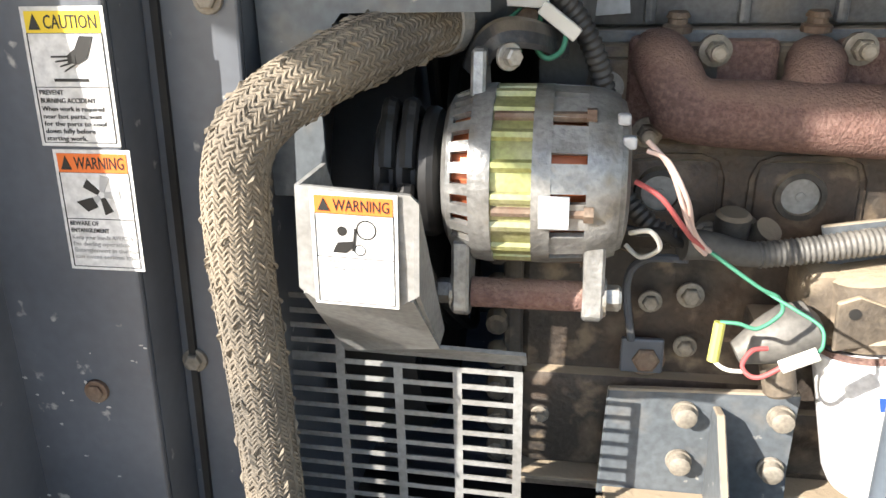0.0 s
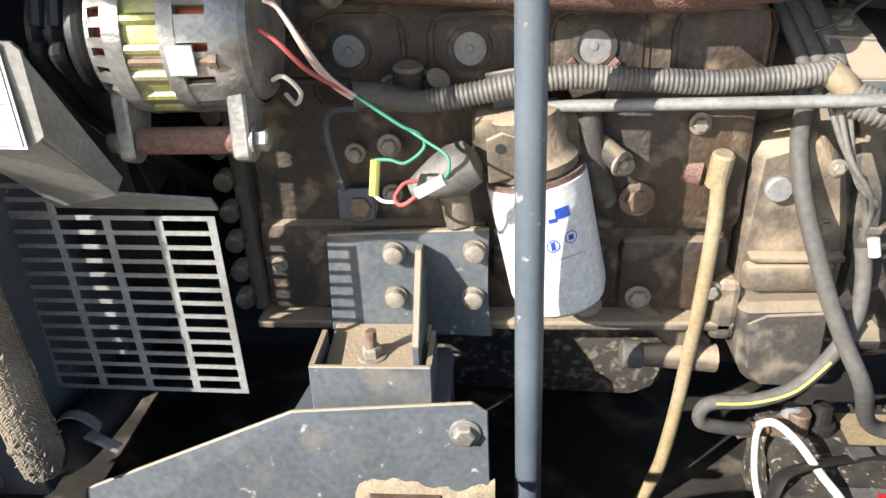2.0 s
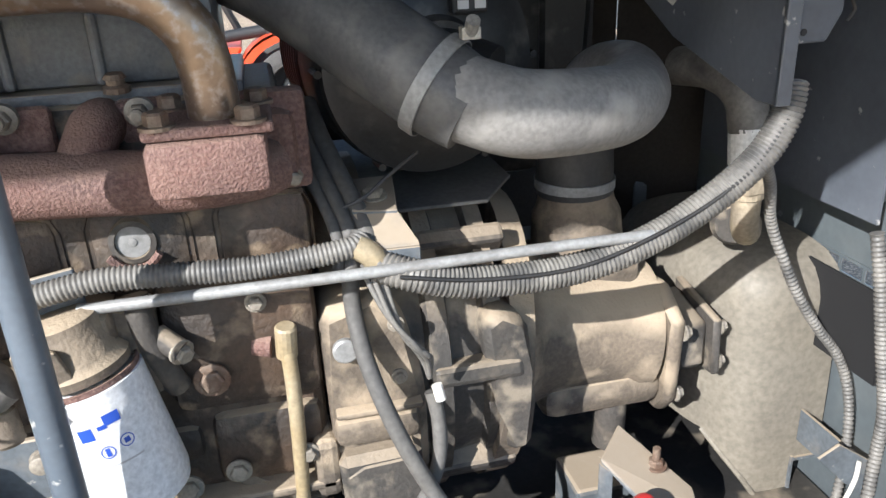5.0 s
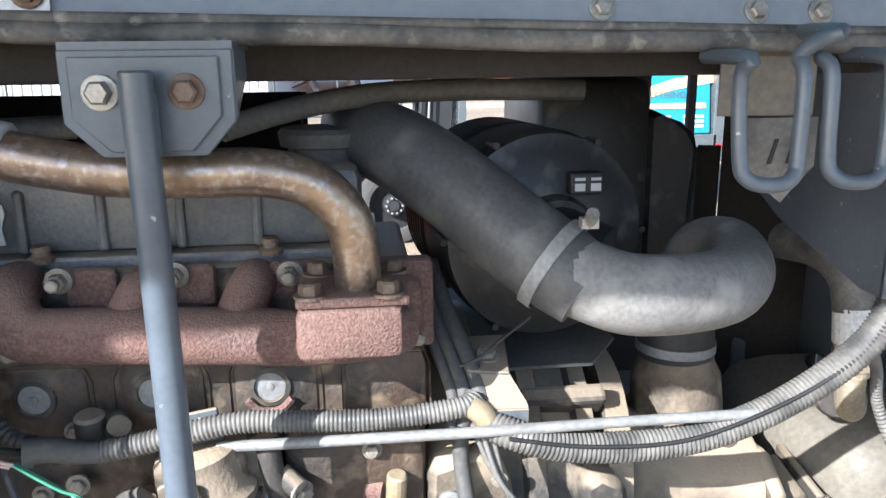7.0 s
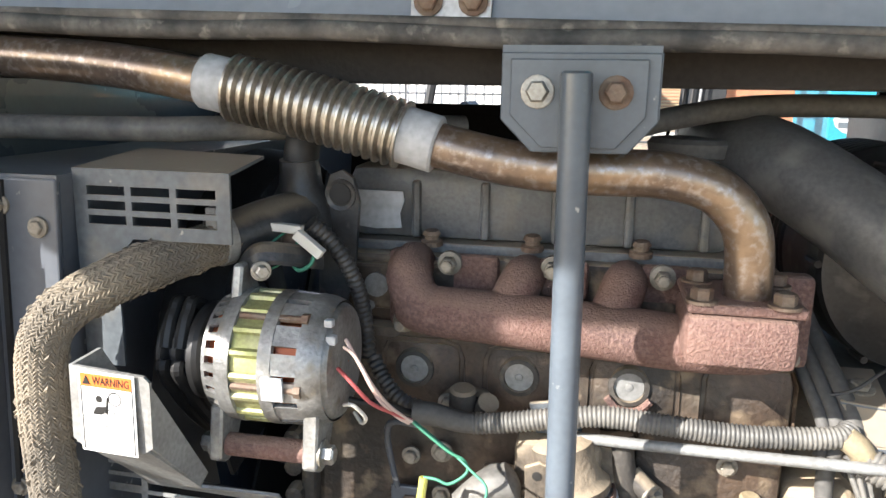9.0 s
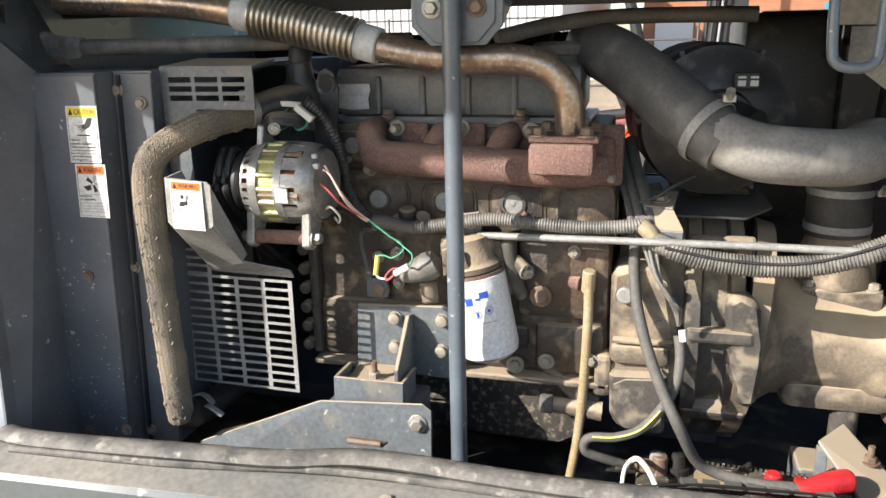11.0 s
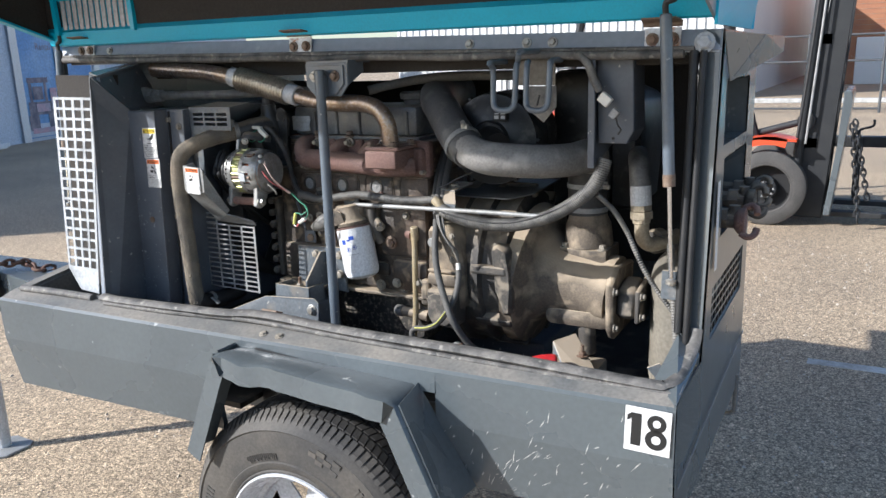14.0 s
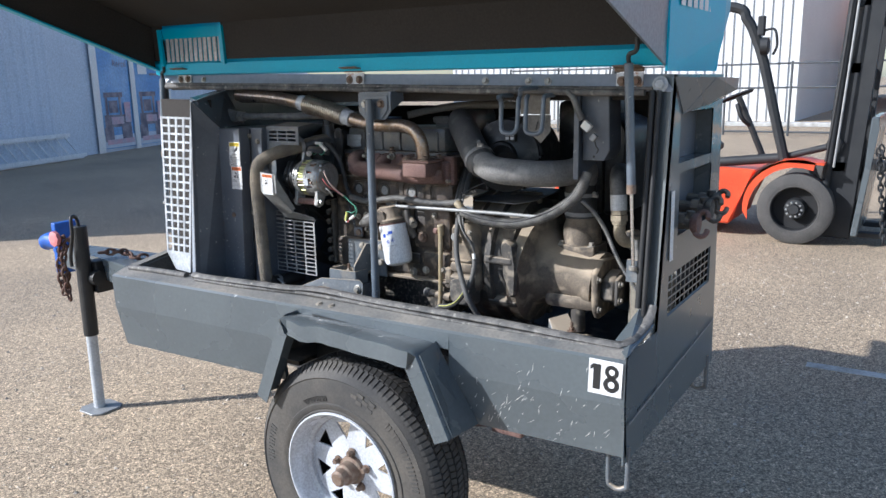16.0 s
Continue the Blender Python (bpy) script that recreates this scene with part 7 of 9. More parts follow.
plate(bm, [(0.715, 0.672, 0.90), (0.735, 0.667, 0.915), (0.765, 0.668, 0.90), (0.768, 0.665, 0.84), (0.775, 0.665, 0.80), (0.77, 0.67, 0.735), (0.745, 0.672, 0.73), (0.735, 0.668, 0.80), (0.72, 0.67, 0.85)], (0, 0.06, 0), 0.008)
part("rib", bm, M_CASTD, fly, smooth=40)
for i in range(4):
    bolt(fly, (0.62 + 0.0 * i, 0.652, 0.75 + 0.06 * i), (0, -1, 0), 0.006, 0.004, M_DUSTBOLT)
ae = thing("air_end", "sandy dusty cast iron compressor air end", "compressor")
bm = bmesh.new()
lathe(bm, (0.75, 0.86, 0.80), (1, -0.05, -0.12), [(0, 0.19), (0.03, 0.185), (0.045, 0.13), (0.075, 0.105), (0.12, 0.095), (0.20, 0.088), (0.215, 0.094), (0.235, 0.094)], 40)
box(bm, (0.82, 0.765, 0.69), (0.99, 0.9, 0.74), 0.02)
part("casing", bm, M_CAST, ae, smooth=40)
bm = bmesh.new()
plate(bm, [(0.985, 0.748, 0.82), (0.985, 0.755, 0.70), (0.985, 0.78, 0.67), (0.985, 0.92, 0.67), (0.985, 0.94, 0.84), (0.985, 0.80, 0.855)], (0.02, 0, 0), 0.006)
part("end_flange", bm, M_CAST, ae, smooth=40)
bm = bmesh.new()
plate(bm, [(1.005, 0.775, 0.80), (1.005, 0.77, 0.73), (1.005, 0.86, 0.72), (1.005, 0.86, 0.82)], (0.05, 0, 0), 0.01)
plate(bm, [(1.055, 0.765, 0.805), (1.055, 0.76, 0.725), (1.055, 0.87, 0.715), (1.055, 0.87, 0.825)], (0.012, 0, 0), 0.003)
part("gear_pump", bm, M_CASTD, ae, smooth=40)
for p in ((1.068, 0.775, 0.79), (1.068, 0.772, 0.74), (1.006, 0.758, 0.80), (1.006, 0.765, 0.705)):
    bolt(ae, p, (1, 0, 0), 0.008, 0.008, M_DUSTBOLT)
bm = bmesh.new()
tube(bm, [(0.925, 0.80, 0.71), (0.927, 0.795, 0.68), (0.928, 0.80, 0.62)], 0.022, 14)
part("drain_leg", bm, M_CASTD, ae, smooth=40)
bm = bmesh.new()
box(bm, (0.842, 0.812, 0.842), (0.968, 0.93, 0.886), 0.006)
box(bm, (0.85, 0.82, 0.80), (0.96, 0.93, 0.85), 0.012)
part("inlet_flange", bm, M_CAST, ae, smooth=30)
for x in (0.857, 0.955):
    bolt(ae, (x, 0.825, 0.886), (0, 0, 1), 0.009, 0.010, M_DUSTBOLT)
bm = bmesh.new()
lathe(bm, (0.905, 0.872, 0.886), (-0.05, 0, 1), [(0, 0.062), (0.03, 0.060), (0.055, 0.058), (0.072, 0.050), (0.10, 0.046)], 28)
part("inlet_neck", bm, M_CAST, ae, smooth=40)
ft = thing("support_bracket", "dusty grey support bracket with bolt", "bracket")
bm = bmesh.new()
plate(bm, [(0.87, 0.70, 0.668), (0.915, 0.745, 0.680), (0.99, 0.68, 0.612), (0.985, 0.655, 0.60), (0.925, 0.645, 0.605)], (0, 0.0, 0.008), 0.002)
plate(bm, [(0.985, 0.655, 0.60), (0.99, 0.68, 0.612), (0.99, 0.68, 0.585), (0.985, 0.655, 0.575)], (-0.004, 0, 0))
plate(bm, [(0.87, 0.70, 0.668), (0.885, 0.692, 0.655), (0.885, 0.692, 0.60), (0.87, 0.70, 0.60)], (0, 0.004, 0), 0.001)
box(bm, (0.85, 0.72, 0.515), (0.98, 0.80, 0.61), 0.006)
part("bracket", bm, M_GREY, ft)
bm = bmesh.new()
cyl(bm, (0.947, 0.70, 0.64), (0.947, 0.70, 0.675), 0.005, seg=10)
part("stud", bm, M_RUSTB, ft)
bolt(ft, (0.947, 0.70, 0.648), (0, 0, 1), 0.010, 0.008, M_RUSTB)

# ---- intake: sleeve, duct, air cleaner ----
M_SLEEVE = material("black_sleeve_rubber", (0.03, 0.03, 0.031), 0.6, 0, (0.075, 0.07, 0.064), 0.5, 14, 160, 0.1)
slv = thing("inlet_sleeve", "dusty black rubber inlet sleeve with two clamps", "hose")
bm = bmesh.new()
cyl(bm, (0.900, 0.872, 0.968), (0.897, 0.872, 1.075), 0.050, 0.048, seg=28)
part("rubber", bm, M_SLEEVE, slv, smooth=40)


def clamp(parent, p, d, r, w=0.012, screw=None):
    bm = bmesh.new()
    lathe(bm, p, d, [(0, r), (0.0005, r + 0.0015), (w - 0.0005, r + 0.0015), (w, r)], 32, closed=False)
    part("clamp_band", bm, M_STEEL, parent, "steel hose clamp", smooth=40)
    if screw is not None:
        bm = bmesh.new()
        s = Vector(screw)
        cyl(bm, s, s + Vector((0.0, -0.012, 0.012)), 0.006, seg=10)
        box(bm, s - Vector((0.008, 0.006, 0.004)), s + Vector((0.008, 0.006, 0.006)), 0.001)
        part("clamp_screw", bm, M_BOLT, parent)


clamp(slv, (0.8995, 0.872, 0.975), (0, 0, 1), 0.0505, 0.013)
clamp(slv, (0.898, 0.872, 1.035), (0, 0, 1), 0.0495, 0.012, (0.955, 0.85, 1.04))
dct = thing("intake_duct", "dusty black rubber intake duct with steel clamp", "duct")
DP = [(0.500, 0.97, 1.27), (0.488, 0.90, 1.275), (0.50, 0.82, 1.272), (0.535, 0.755, 1.258), (0.585, 0.705, 1.225), (0.64, 0.655, 1.182), (0.695, 0.618, 1.143)]
bm = bmesh.new()
tube(bm, DP, lambda t: 0.044 - 0.004 * max(0, t - 0.9) * 10, 24)
part("upper_hose", bm, M_DUCTD, dct, smooth=60)
bm = bmesh.new()
tube(bm, [(0.662, 0.634, 1.165), (0.695, 0.618, 1.150), (0.738, 0.615, 1.136), (0.80, 0.632, 1.129), (0.858, 0.668, 1.124), (0.905, 0.735, 1.122), (0.925, 0.80, 1.126), (0.918, 0.855, 1.112), (0.904, 0.872, 1.07), (0.898, 0.872, 1.03)], lambda t: 0.037 + 0.002 * min(1, t * 4), 28)
part("lower_hose", bm, M_DUCT, dct, smooth=60)
dd = Vector((0.055, -0.037, -0.039))
clamp(dct, Vector((0.662, 0.641, 1.166)), dd, 0.0462, 0.014, (0.69, 0.603, 1.208))
cln = thing("air_cleaner", "black round air cleaner with ribbed end cap", "air cleaner")
AX = Vector((0.692, 0.735, 1.163))
AD = Vector((-0.13, 0.99, 0.0)).normalized()
bm = bmesh.new()
lathe(bm, AX, AD, [(-0.012, 0.02), (-0.014, 0.045), (-0.002, 0.05), (0.004, 0.085), (0.014, 0.098), (0.018, 0.112), (0.028, 0.114), (0.034, 0.108), (0.04, 0.114), (0.05, 0.116), (0.12, 0.115)], 48)
part("end_cap", bm, M_CLEAN, cln, smooth=35)
bm = bmesh.new()
rings = [(0.118, 0.113)]
for i in range(8):
    rings += [(0.125 + 0.014 * i, 0.116), (0.129 + 0.014 * i, 0.116), (0.130 + 0.014 * i, 0.112), (0.136 + 0.014 * i, 0.112)]
lathe(bm, AX, AD, rings, 48)
part("ribbed_body", bm, M_CLEAN, cln, smooth=30)
bm = bmesh.new()
tube(bm, [AX + AD * 0.01, AX - AD * 0.02 + Vector((0.01, -0.01, -0.005)), AX - AD * 0.05 + Vector((0.03, 0.0, -0.015))], 0.04, 20)
part("outlet", bm, M_BLACK, cln, smooth=60)
bm = bmesh.new()
box(bm, (0.706, 0.722, 1.212), (0.742, 0.742, 1.236), 0.003)
part("service_tab", bm, M_BLACK, cln)
f = Face((0.708, 0.7215, 1.234), (1, 0, 0), (0, 0, -1), cln)
for u in (0.003, 0.020):
    f.rect("print_bar", u, 0.003, 0.011, 0.003, M_GREYINK, 1)
    f.rect("print_bar", u, 0.009, 0.011, 0.008, M_GREYINK, 1)
for i in range(6):
    a = 2 * math.pi * i / 6
    d_, u_, w_ = axes(AD)
    c = AX + AD * 0.03 + (u_ * math.cos(a) + w_ * math.sin(a)) * 0.116
    bm = bmesh.new()
    lathe(bm, c - AD * 0.012, AD, [(0, 0.004), (0.028, 0.004)], 8)
    part("clip", bm, M_BLACK, cln)
shelf = thing("air_cleaner_shelf", "black steel shelf under the air cleaner", "shelf")
bm = bmesh.new()
plate(bm, [(0.585, 0.72, 1.020), (0.74, 0.73, 1.016), (0.785, 0.79, 1.022), (0.78, 1.0, 1.03), (0.58, 1.0, 1.03)], (0, 0, 0.004), 0.001)
part("sheet", bm, M_RUBDUST, shelf)
bm = bmesh.new()
plate(bm, [(0.588, 0.66, 1.045), (0.63, 0.655, 1.043), (0.645, 0.63, 1.018), (0.605, 0.632, 1.018)], (0, 0.003, 0.004), 0.001)
plate(bm, [(0.605, 0.632, 1.018), (0.645, 0.630, 1.018), (0.645, 0.628, 0.985), (0.605, 0.630, 0.985)], (0, 0.004, 0), 0.001)
plate(bm, [(0.588, 0.66, 1.045), (0.63, 0.655, 1.043), (0.64, 0.74, 1.052), (0.59, 0.74, 1.052)], (0, 0, 0.004), 0.001)
part("arm", bm, M_GREY, shelf)
bolt(shelf, (0.612, 0.690, 1.052), (0, -0.2, 1), 0.010, 0.006, M_DUSTBOLT)
bx = thing("black_tank", "black plastic tank behind the air cleaner", "tank")
bm = bmesh.new()
box(bm, (0.745, 1.02, 0.95), (0.912, 1.30, 1.325), 0.02)
part("shell", bm, M_CLEAN, bx, smooth=30)
bm = bmesh.new()
plate(bm, [(0.905, 1.03, 0.95), (0.905, 1.03, 1.285), (0.93, 1.03, 1.272), (0.975, 1.03, 1.255), (0.992, 1.03, 1.225), (0.975, 1.03, 0.95)], (0, 0.27, 0), 0.012)
part("side_chamber", bm, M_CLEAN, bx, smooth=30)
# bundled hoses with ties
for i, (dx, r) in enumerate(((0.0, 0.008), (0.016, 0.0095), (-0.012, 0.006))):
    cable("harness", "black taped harness tied in a bundle", [(0.548 + dx, 0.78, 1.13), (0.556 + dx, 0.74, 1.10), (0.568 + dx, 0.70, 1.07), (0.580 + dx, 0.665, 1.04), (0.584 + dx, 0.645, 1.02), (0.58 + dx, 0.64, 1.0)], r, M_RUBDUST, "harness", 10)
M_TIE = plain("black_cable_tie", (0.05, 0.05, 0.05), 0.5)
cable("cable_tie", "black cable tie with a long tail", [(0.565, 0.685, 1.055), (0.575, 0.67, 1.050), (0.60, 0.668, 1.058), (0.625, 0.68, 1.072), (0.66, 0.70, 1.088)], 0.0018, M_TIE, "cable tie")
cable("cable_tie", "black cable tie round the bundle", [(0.562, 0.648, 1.022), (0.58, 0.640, 1.02), (0.60, 0.642, 1.026)], 0.0028, M_TIE, "cable tie")
cable("battery_cable", "black battery cable down to the battery", [(0.580, 0.650, 1.0), (0.579, 0.648, 0.96), (0.584, 0.63, 0.915), (0.596, 0.61, 0.87), (0.612, 0.598, 0.825), (0.632, 0.588, 0.78), (0.655, 0.58, 0.735), (0.683, 0.605, 0.672), (0.712, 0.615, 0.649), (0.75, 0.609, 0.644), (0.79, 0.604, 0.644), (0.835, 0.606, 0.644)], 0.0085, M_RUBDUST, "cable", 12)
cable("earth_cable", "grey earth cable with yellow stripe", [(0.648, 0.63, 0.86), (0.652, 0.622, 0.83), (0.648, 0.61, 0.79), (0.628, 0.602, 0.75), (0.60, 0.60, 0.715), (0.565, 0.605, 0.695), (0.53, 0.61, 0.688), (0.518, 0.61, 0.678), (0.520, 0.610, 0.662), (0.545, 0.616, 0.650), (0.575, 0.630, 0.636)], 0.0075, M_RUBDUST, "cable", 12)
cable("cable_stripe", "yellow stripe along the earth cable", [(0.628, 0.594, 0.752), (0.60, 0.592, 0.718), (0.565, 0.597, 0.699), (0.53, 0.603, 0.692)], 0.0016, M_WYEL)
for i, q in enumerate(((0.60, 0.63), (0.607, 0.627), (0.612, 0.632), (0.617, 0.63))):
    cable("harness_wire", "thin grey harness wire", [(q[0] - 0.01, q[1], 1.0), (q[0] + 0.004, q[1] - 0.012, 0.965 - 0.01 * i), (q[0] + 0.025, q[1] - 0.015, 0.93 - 0.006 * i), (q[0] + 0.04 - 0.003 * i, q[1] - 0.005, 0.90), (0.647, 0.632, 0.875)], 0.0028, M_COND)
cable("connector", "white plug on the harness", [(0.652, 0.622, 0.872), (0.655, 0.618, 0.856)], 0.0055, M_WWHITE, "connector", 10)
tapew = thing("harness_wrap", "tan tape wrapped at the harness joint", "tape")
bm = bmesh.new()
tube(bm, [(0.585, 0.632, 1.026), (0.598, 0.63, 1.016), (0.607, 0.63, 1.002)], 0.012, 10)
part("wrap", bm, M_DIP, tapew, smooth=60)

# ---- battery ----
bat = thing("battery", "dusty black car battery with strap", "battery")
BM_ = Matrix.Translation((0.745, 0.606, -0.004)) @ Matrix.Rotation(radians(-2), 4, "Z")


def bpt(x, y, z):
    return BM_ @ Vector((x, y, z))


M_BATT = material("dusty_battery_plastic", (0.035, 0.034, 0.033), 0.6, 0, (0.14, 0.125, 0.1), 0.6, 25, 200, 0.1, (0.35, 0.3, 0.24), 120, 0.62)
bm = bmesh.new()
box(bm, (-0.145, -0.10, 0.515), (0.165, 0.085, 0.605), 0.006, BM_)
part("case", bm, M_BATT, bat)
bm = bmesh.new()
box(bm, (-0.148, -0.103, 0.605), (0.168, 0.088, 0.622), 0.005, BM_)
part("lid", bm, M_BATT, bat)
bm = bmesh.new()
box(bm, (0.01, -0.07, 0.622), (0.14, -0.005, 0.634), 0.005, BM_)
part("vent_cap", bm, M_BATT, bat)
writing("lettering", "SUPER", bpt(0.105, -0.025, 0.6345), BM_.to_3x3() @ Vector((-1, 0, 0)), BM_.to_3x3() @ Vector((0, -1, 0)), 0.017, M_LOUVRE, bat, 1.2)
writing("lettering", "START", bpt(0.105, -0.042, 0.6345), BM_.to_3x3() @ Vector((-1, 0, 0)), BM_.to_3x3() @ Vector((0, -1, 0)), 0.017, M_LOUVRE, bat, 1.2)
bm = bmesh.new()
plate(bm, [bpt(*p) for p in ((-0.105, -0.095, 0.6225), (0.0, -0.095, 0.6225), (0.0, -0.045, 0.6225), (-0.105, -0.045, 0.6225))], (0, 0, 0.001))
part("danger_label", bm, M_COND, bat, "dusty faded label")
bm = bmesh.new()
plate(bm, [bpt(*p) for p in ((-0.06, -0.064, 0.624), (-0.005, -0.064, 0.624), (-0.005, -0.053, 0.624), (-0.06, -0.053, 0.624))], (0, 0, 0.0008))
part("danger_band", bm, M_RED, bat)
writing("lettering", "DANGER", bpt(-0.02, -0.056, 0.6252), BM_.to_3x3() @ Vector((-1, 0, 0)), BM_.to_3x3() @ Vector((0, -1, 0)), 0.007, M_COND, bat)
bm = bmesh.new()
plate(bm, [bpt(*p) for p in ((-0.06, 0.02, 0.6225), (0.02, 0.02, 0.6225), (0.02, 0.07, 0.6225), (-0.06, 0.07, 0.6225))], (0, 0, 0.001))
part("terminal_label", bm, M_DIP, bat, "faded paper label")
for i in range(24):
    bm = bmesh.new()
    box(bm, (-0.04 + 0.008 * i, 0.078, 0.622), (-0.036 + 0.008 * i, 0.084, 0.626), 0.0, BM_)
    part("lid_stud", bm, M_BATT, bat)
for x, y in ((-0.085, 0.045), (-0.118, 0.04)):
    bm = bmesh.new()
    lathe(bm, bpt(x, y, 0.62), (0, 0, 1), [(0, 0.017), (0.012, 0.017), (0.014, 0.012), (0.034, 0.010), (0.036, 0.006)], 16)
    part("terminal", bm, M_BLACK if x > -0.1 else M_STEEL, bat)
strp = thing("battery_strap", "black rubber hold-down strap", "strap")
bm = bmesh.new()
SL = [(0.575, 0.548, 0.575), (0.588, 0.562, 0.622), (0.606, 0.572, 0.633), (0.66, 0.582, 0.640), (0.72, 0.586, 0.643), (0.79, 0.591, 0.643), (0.85, 0.596, 0.642), (0.886, 0.597, 0.638), (0.905, 0.585, 0.625), (0.908, 0.565, 0.58)]
tube(bm, SL, 0.0125, 8, flat=0.25)
part("band", bm, M_BLACK, strp, smooth=50)
for i in range(7):
    bm = bmesh.new()
    box(bm, (-0.0125, -0.010, 0), (0.0125, 0.010, 0.0035), 0.001, Matrix.Translation((0.675 + 0.0315 * i, 0.584 + 0.0022 * i, 0.6435)) @ Matrix.Rotation(radians(4), 4, "Z"))
    part("strap_pad", bm, M_RUBDUST, strp)
rc = thing("terminal_boot", "red rubber battery terminal boot", "terminal")
bm = bmesh.new()
tube(bm, [(0.828, 0.604, 0.643), (0.846, 0.609, 0.645), (0.868, 0.618, 0.648), (0.894, 0.629, 0.650), (0.905, 0.634, 0.648)], lambda t: 0.0105 + 0.0075 * min(1, t * 1.8) - 0.006 * max(0, t - 0.85) / 0.15, 16)
part("boot", bm, M_RED, rc, smooth=60)
bm = bmesh.new()
cyl(bm, (0.802, 0.648, 0.612), (0.802, 0.648, 0.640), 0.0125, chamfer=0.003)
box(bm, (0.802, 0.630, 0.616), (0.845, 0.652, 0.628), 0.003)
cyl(bm, (0.838, 0.642, 0.62), (0.838, 0.642, 0.638), 0.008)
part("post_cap", bm, M_RED, rc)
cl = thing("earth_clamp", "bare battery clamp with white lead", "terminal")
bm = bmesh.new()
box(bm, (0.596, 0.632, 0.622), (0.628, 0.650, 0.640), 0.003)
cyl(bm, (0.634, 0.644, 0.618), (0.634, 0.644, 0.650), 0.0125, chamfer=0.002)
cyl(bm, (0.566, 0.630, 0.632), (0.598, 0.636, 0.634), 0.008)
part("clamp", bm, M_RUSTB, cl)
cable("white_lead", "white lead over the battery edge", [(0.588, 0.632, 0.640), (0.600, 0.622, 0.652), (0.616, 0.598, 0.648), (0.630, 0.565, 0.636), (0.645, 0.53, 0.622), (0.650, 0.495, 0.58)], 0.0045, M_WWHITE)
cable("white_lead", "white lead over the battery edge", [(0.590, 0.630, 0.642), (0.580, 0.612, 0.636), (0.578, 0.585, 0.60), (0.588, 0.54, 0.56)], 0.0035, M_WWHITE)

# ---- separator side, right end ----
tnk = thing("separator_cover", "dusty tan rounded steel cover sheet", "panel")
plan = spline([(1.060, 1.06, 0), (1.062, 0.92, 0), (1.072, 0.85, 0), (1.083, 0.815, 0), (1.10, 0.78, 0), (1.125, 0.76, 0), (1.156, 0.753, 0), (1.192, 0.752, 0), (1.196, 0.752, 0), (1.236, 0.753, 0)], 4)


def foot_z(x, y):
    if y > 0.815:
        return 0.60
    if x < 1.156:
        return 0.60 - 0.111 * (x - 1.083) / 0.073
    return 0.489 - 0.4 * (x - 1.156) if x < 1.193 else 0.566


bm = bmesh.new()
rows_ = []
for p in plan:
    inw = (Vector((1.21, 1.04, 0)) - p).normalized()
    zb = foot_z(p.x, p.y)
    rows_.append([bm.verts.new(p + Vector((0, 0, zb + (0.822 - zb) * k / 5))) for k in range(6)] + [bm.verts.new(p + inw * o + Vector((0, 0, z))) for o, z in ((0.006, 0.841), (0.018, 0.858), (0.04, 0.872), (0.08, 0.880), (0.16, 0.884))])
for a, b in zip(rows_, rows_[1:]):
    for k in range(len(a) - 1):
        bm.faces.new((a[k], a[k + 1], b[k + 1], b[k]))
for v in bm.verts:
    v.co.y += 0.003 * noise.noise(v.co * 9)
part("sheet", bm, M_INNER, tnk, smooth=50)
bm = bmesh.new()
plate(bm, [(1.192, 0.749, 0.476), (1.196, 0.749, 0.476), (1.196, 0.749, 0.57), (1.192, 0.749, 0.57)], (0, 0.03, 0))
plate(bm, [(1.196, 0.749, 0.563), (1.236, 0.749, 0.562), (1.236, 0.749, 0.567), (1.196, 0.749, 0.568)], (0, 0.03, 0))
part("folded_edge", bm, M_GREY, tnk, "pale folded sheet edge")
bm = bmesh.new()
tube(bm, [(1.083, 0.813, 0.60), (1.098, 0.782, 0.575), (1.125, 0.758, 0.535), (1.155, 0.750, 0.489)], 0.004, 6)
part("edge_bead", bm, M_INNER, tnk, smooth=60)
gs = thing("mounting_gusset", "pale grey triangular steel gusset by the battery", "bracket")
bm = bmesh.new()
plate(bm, [(0.998, 0.56, 0.658), (0.952, 0.52, 0.607), (1.085, 0.52, 0.575)], (0, 0.003, -0.004))
part("web", bm, M_GREY, gs)
bm = bmesh.new()
plate(bm, [(0.952, 0.523, 0.603), (1.085, 0.523, 0.571), (1.085, 0.523, 0.515), (0.952, 0.523, 0.515)], (0, 0.004, 0))
part("foot", bm, M_DARK, gs)
cb = thing("clip_bracket", "pale grey bent clip bracket in the corner", "bracket")
bm = bmesh.new()
plate(bm, [(1.122, 0.625, 0.674), (1.15, 0.625, 0.69), (1.20, 0.625, 0.655), (1.20, 0.625, 0.60), (1.165, 0.625, 0.63)], (0, 0.004, 0), 0.001)
plate(bm, [(1.196, 0.629, 0.65), (1.196, 0.629, 0.60), (1.196, 0.75, 0.60), (1.196, 0.75, 0.65)], (0.004, 0, 0))
part("plate", bm, M_GREY, cb)
cable("white_lead", "white lead tied to the corner conduit", [(1.175, 0.617, 0.665), (1.172, 0.615, 0.64), (1.162, 0.615, 0.61), (1.15, 0.615, 0.585)], 0.003, M_WWHITE)
dp = thing("delivery_pipe", "white-coated pipe elbow with brass fittings", "pipe")
bm = bmesh.new()
tube(bm, [(1.03, 0.86, 1.12), (1.045, 0.80, 1.122), (1.058, 0.762, 1.10), (1.064, 0.752, 1.06)], 0.024, 16)
part("upper_elbow", bm, M_COND, dp, smooth=60)
bm = bmesh.new()
cyl(bm, (1.064, 0.752, 1.065), (1.067, 0.75, 1.02), 0.024)
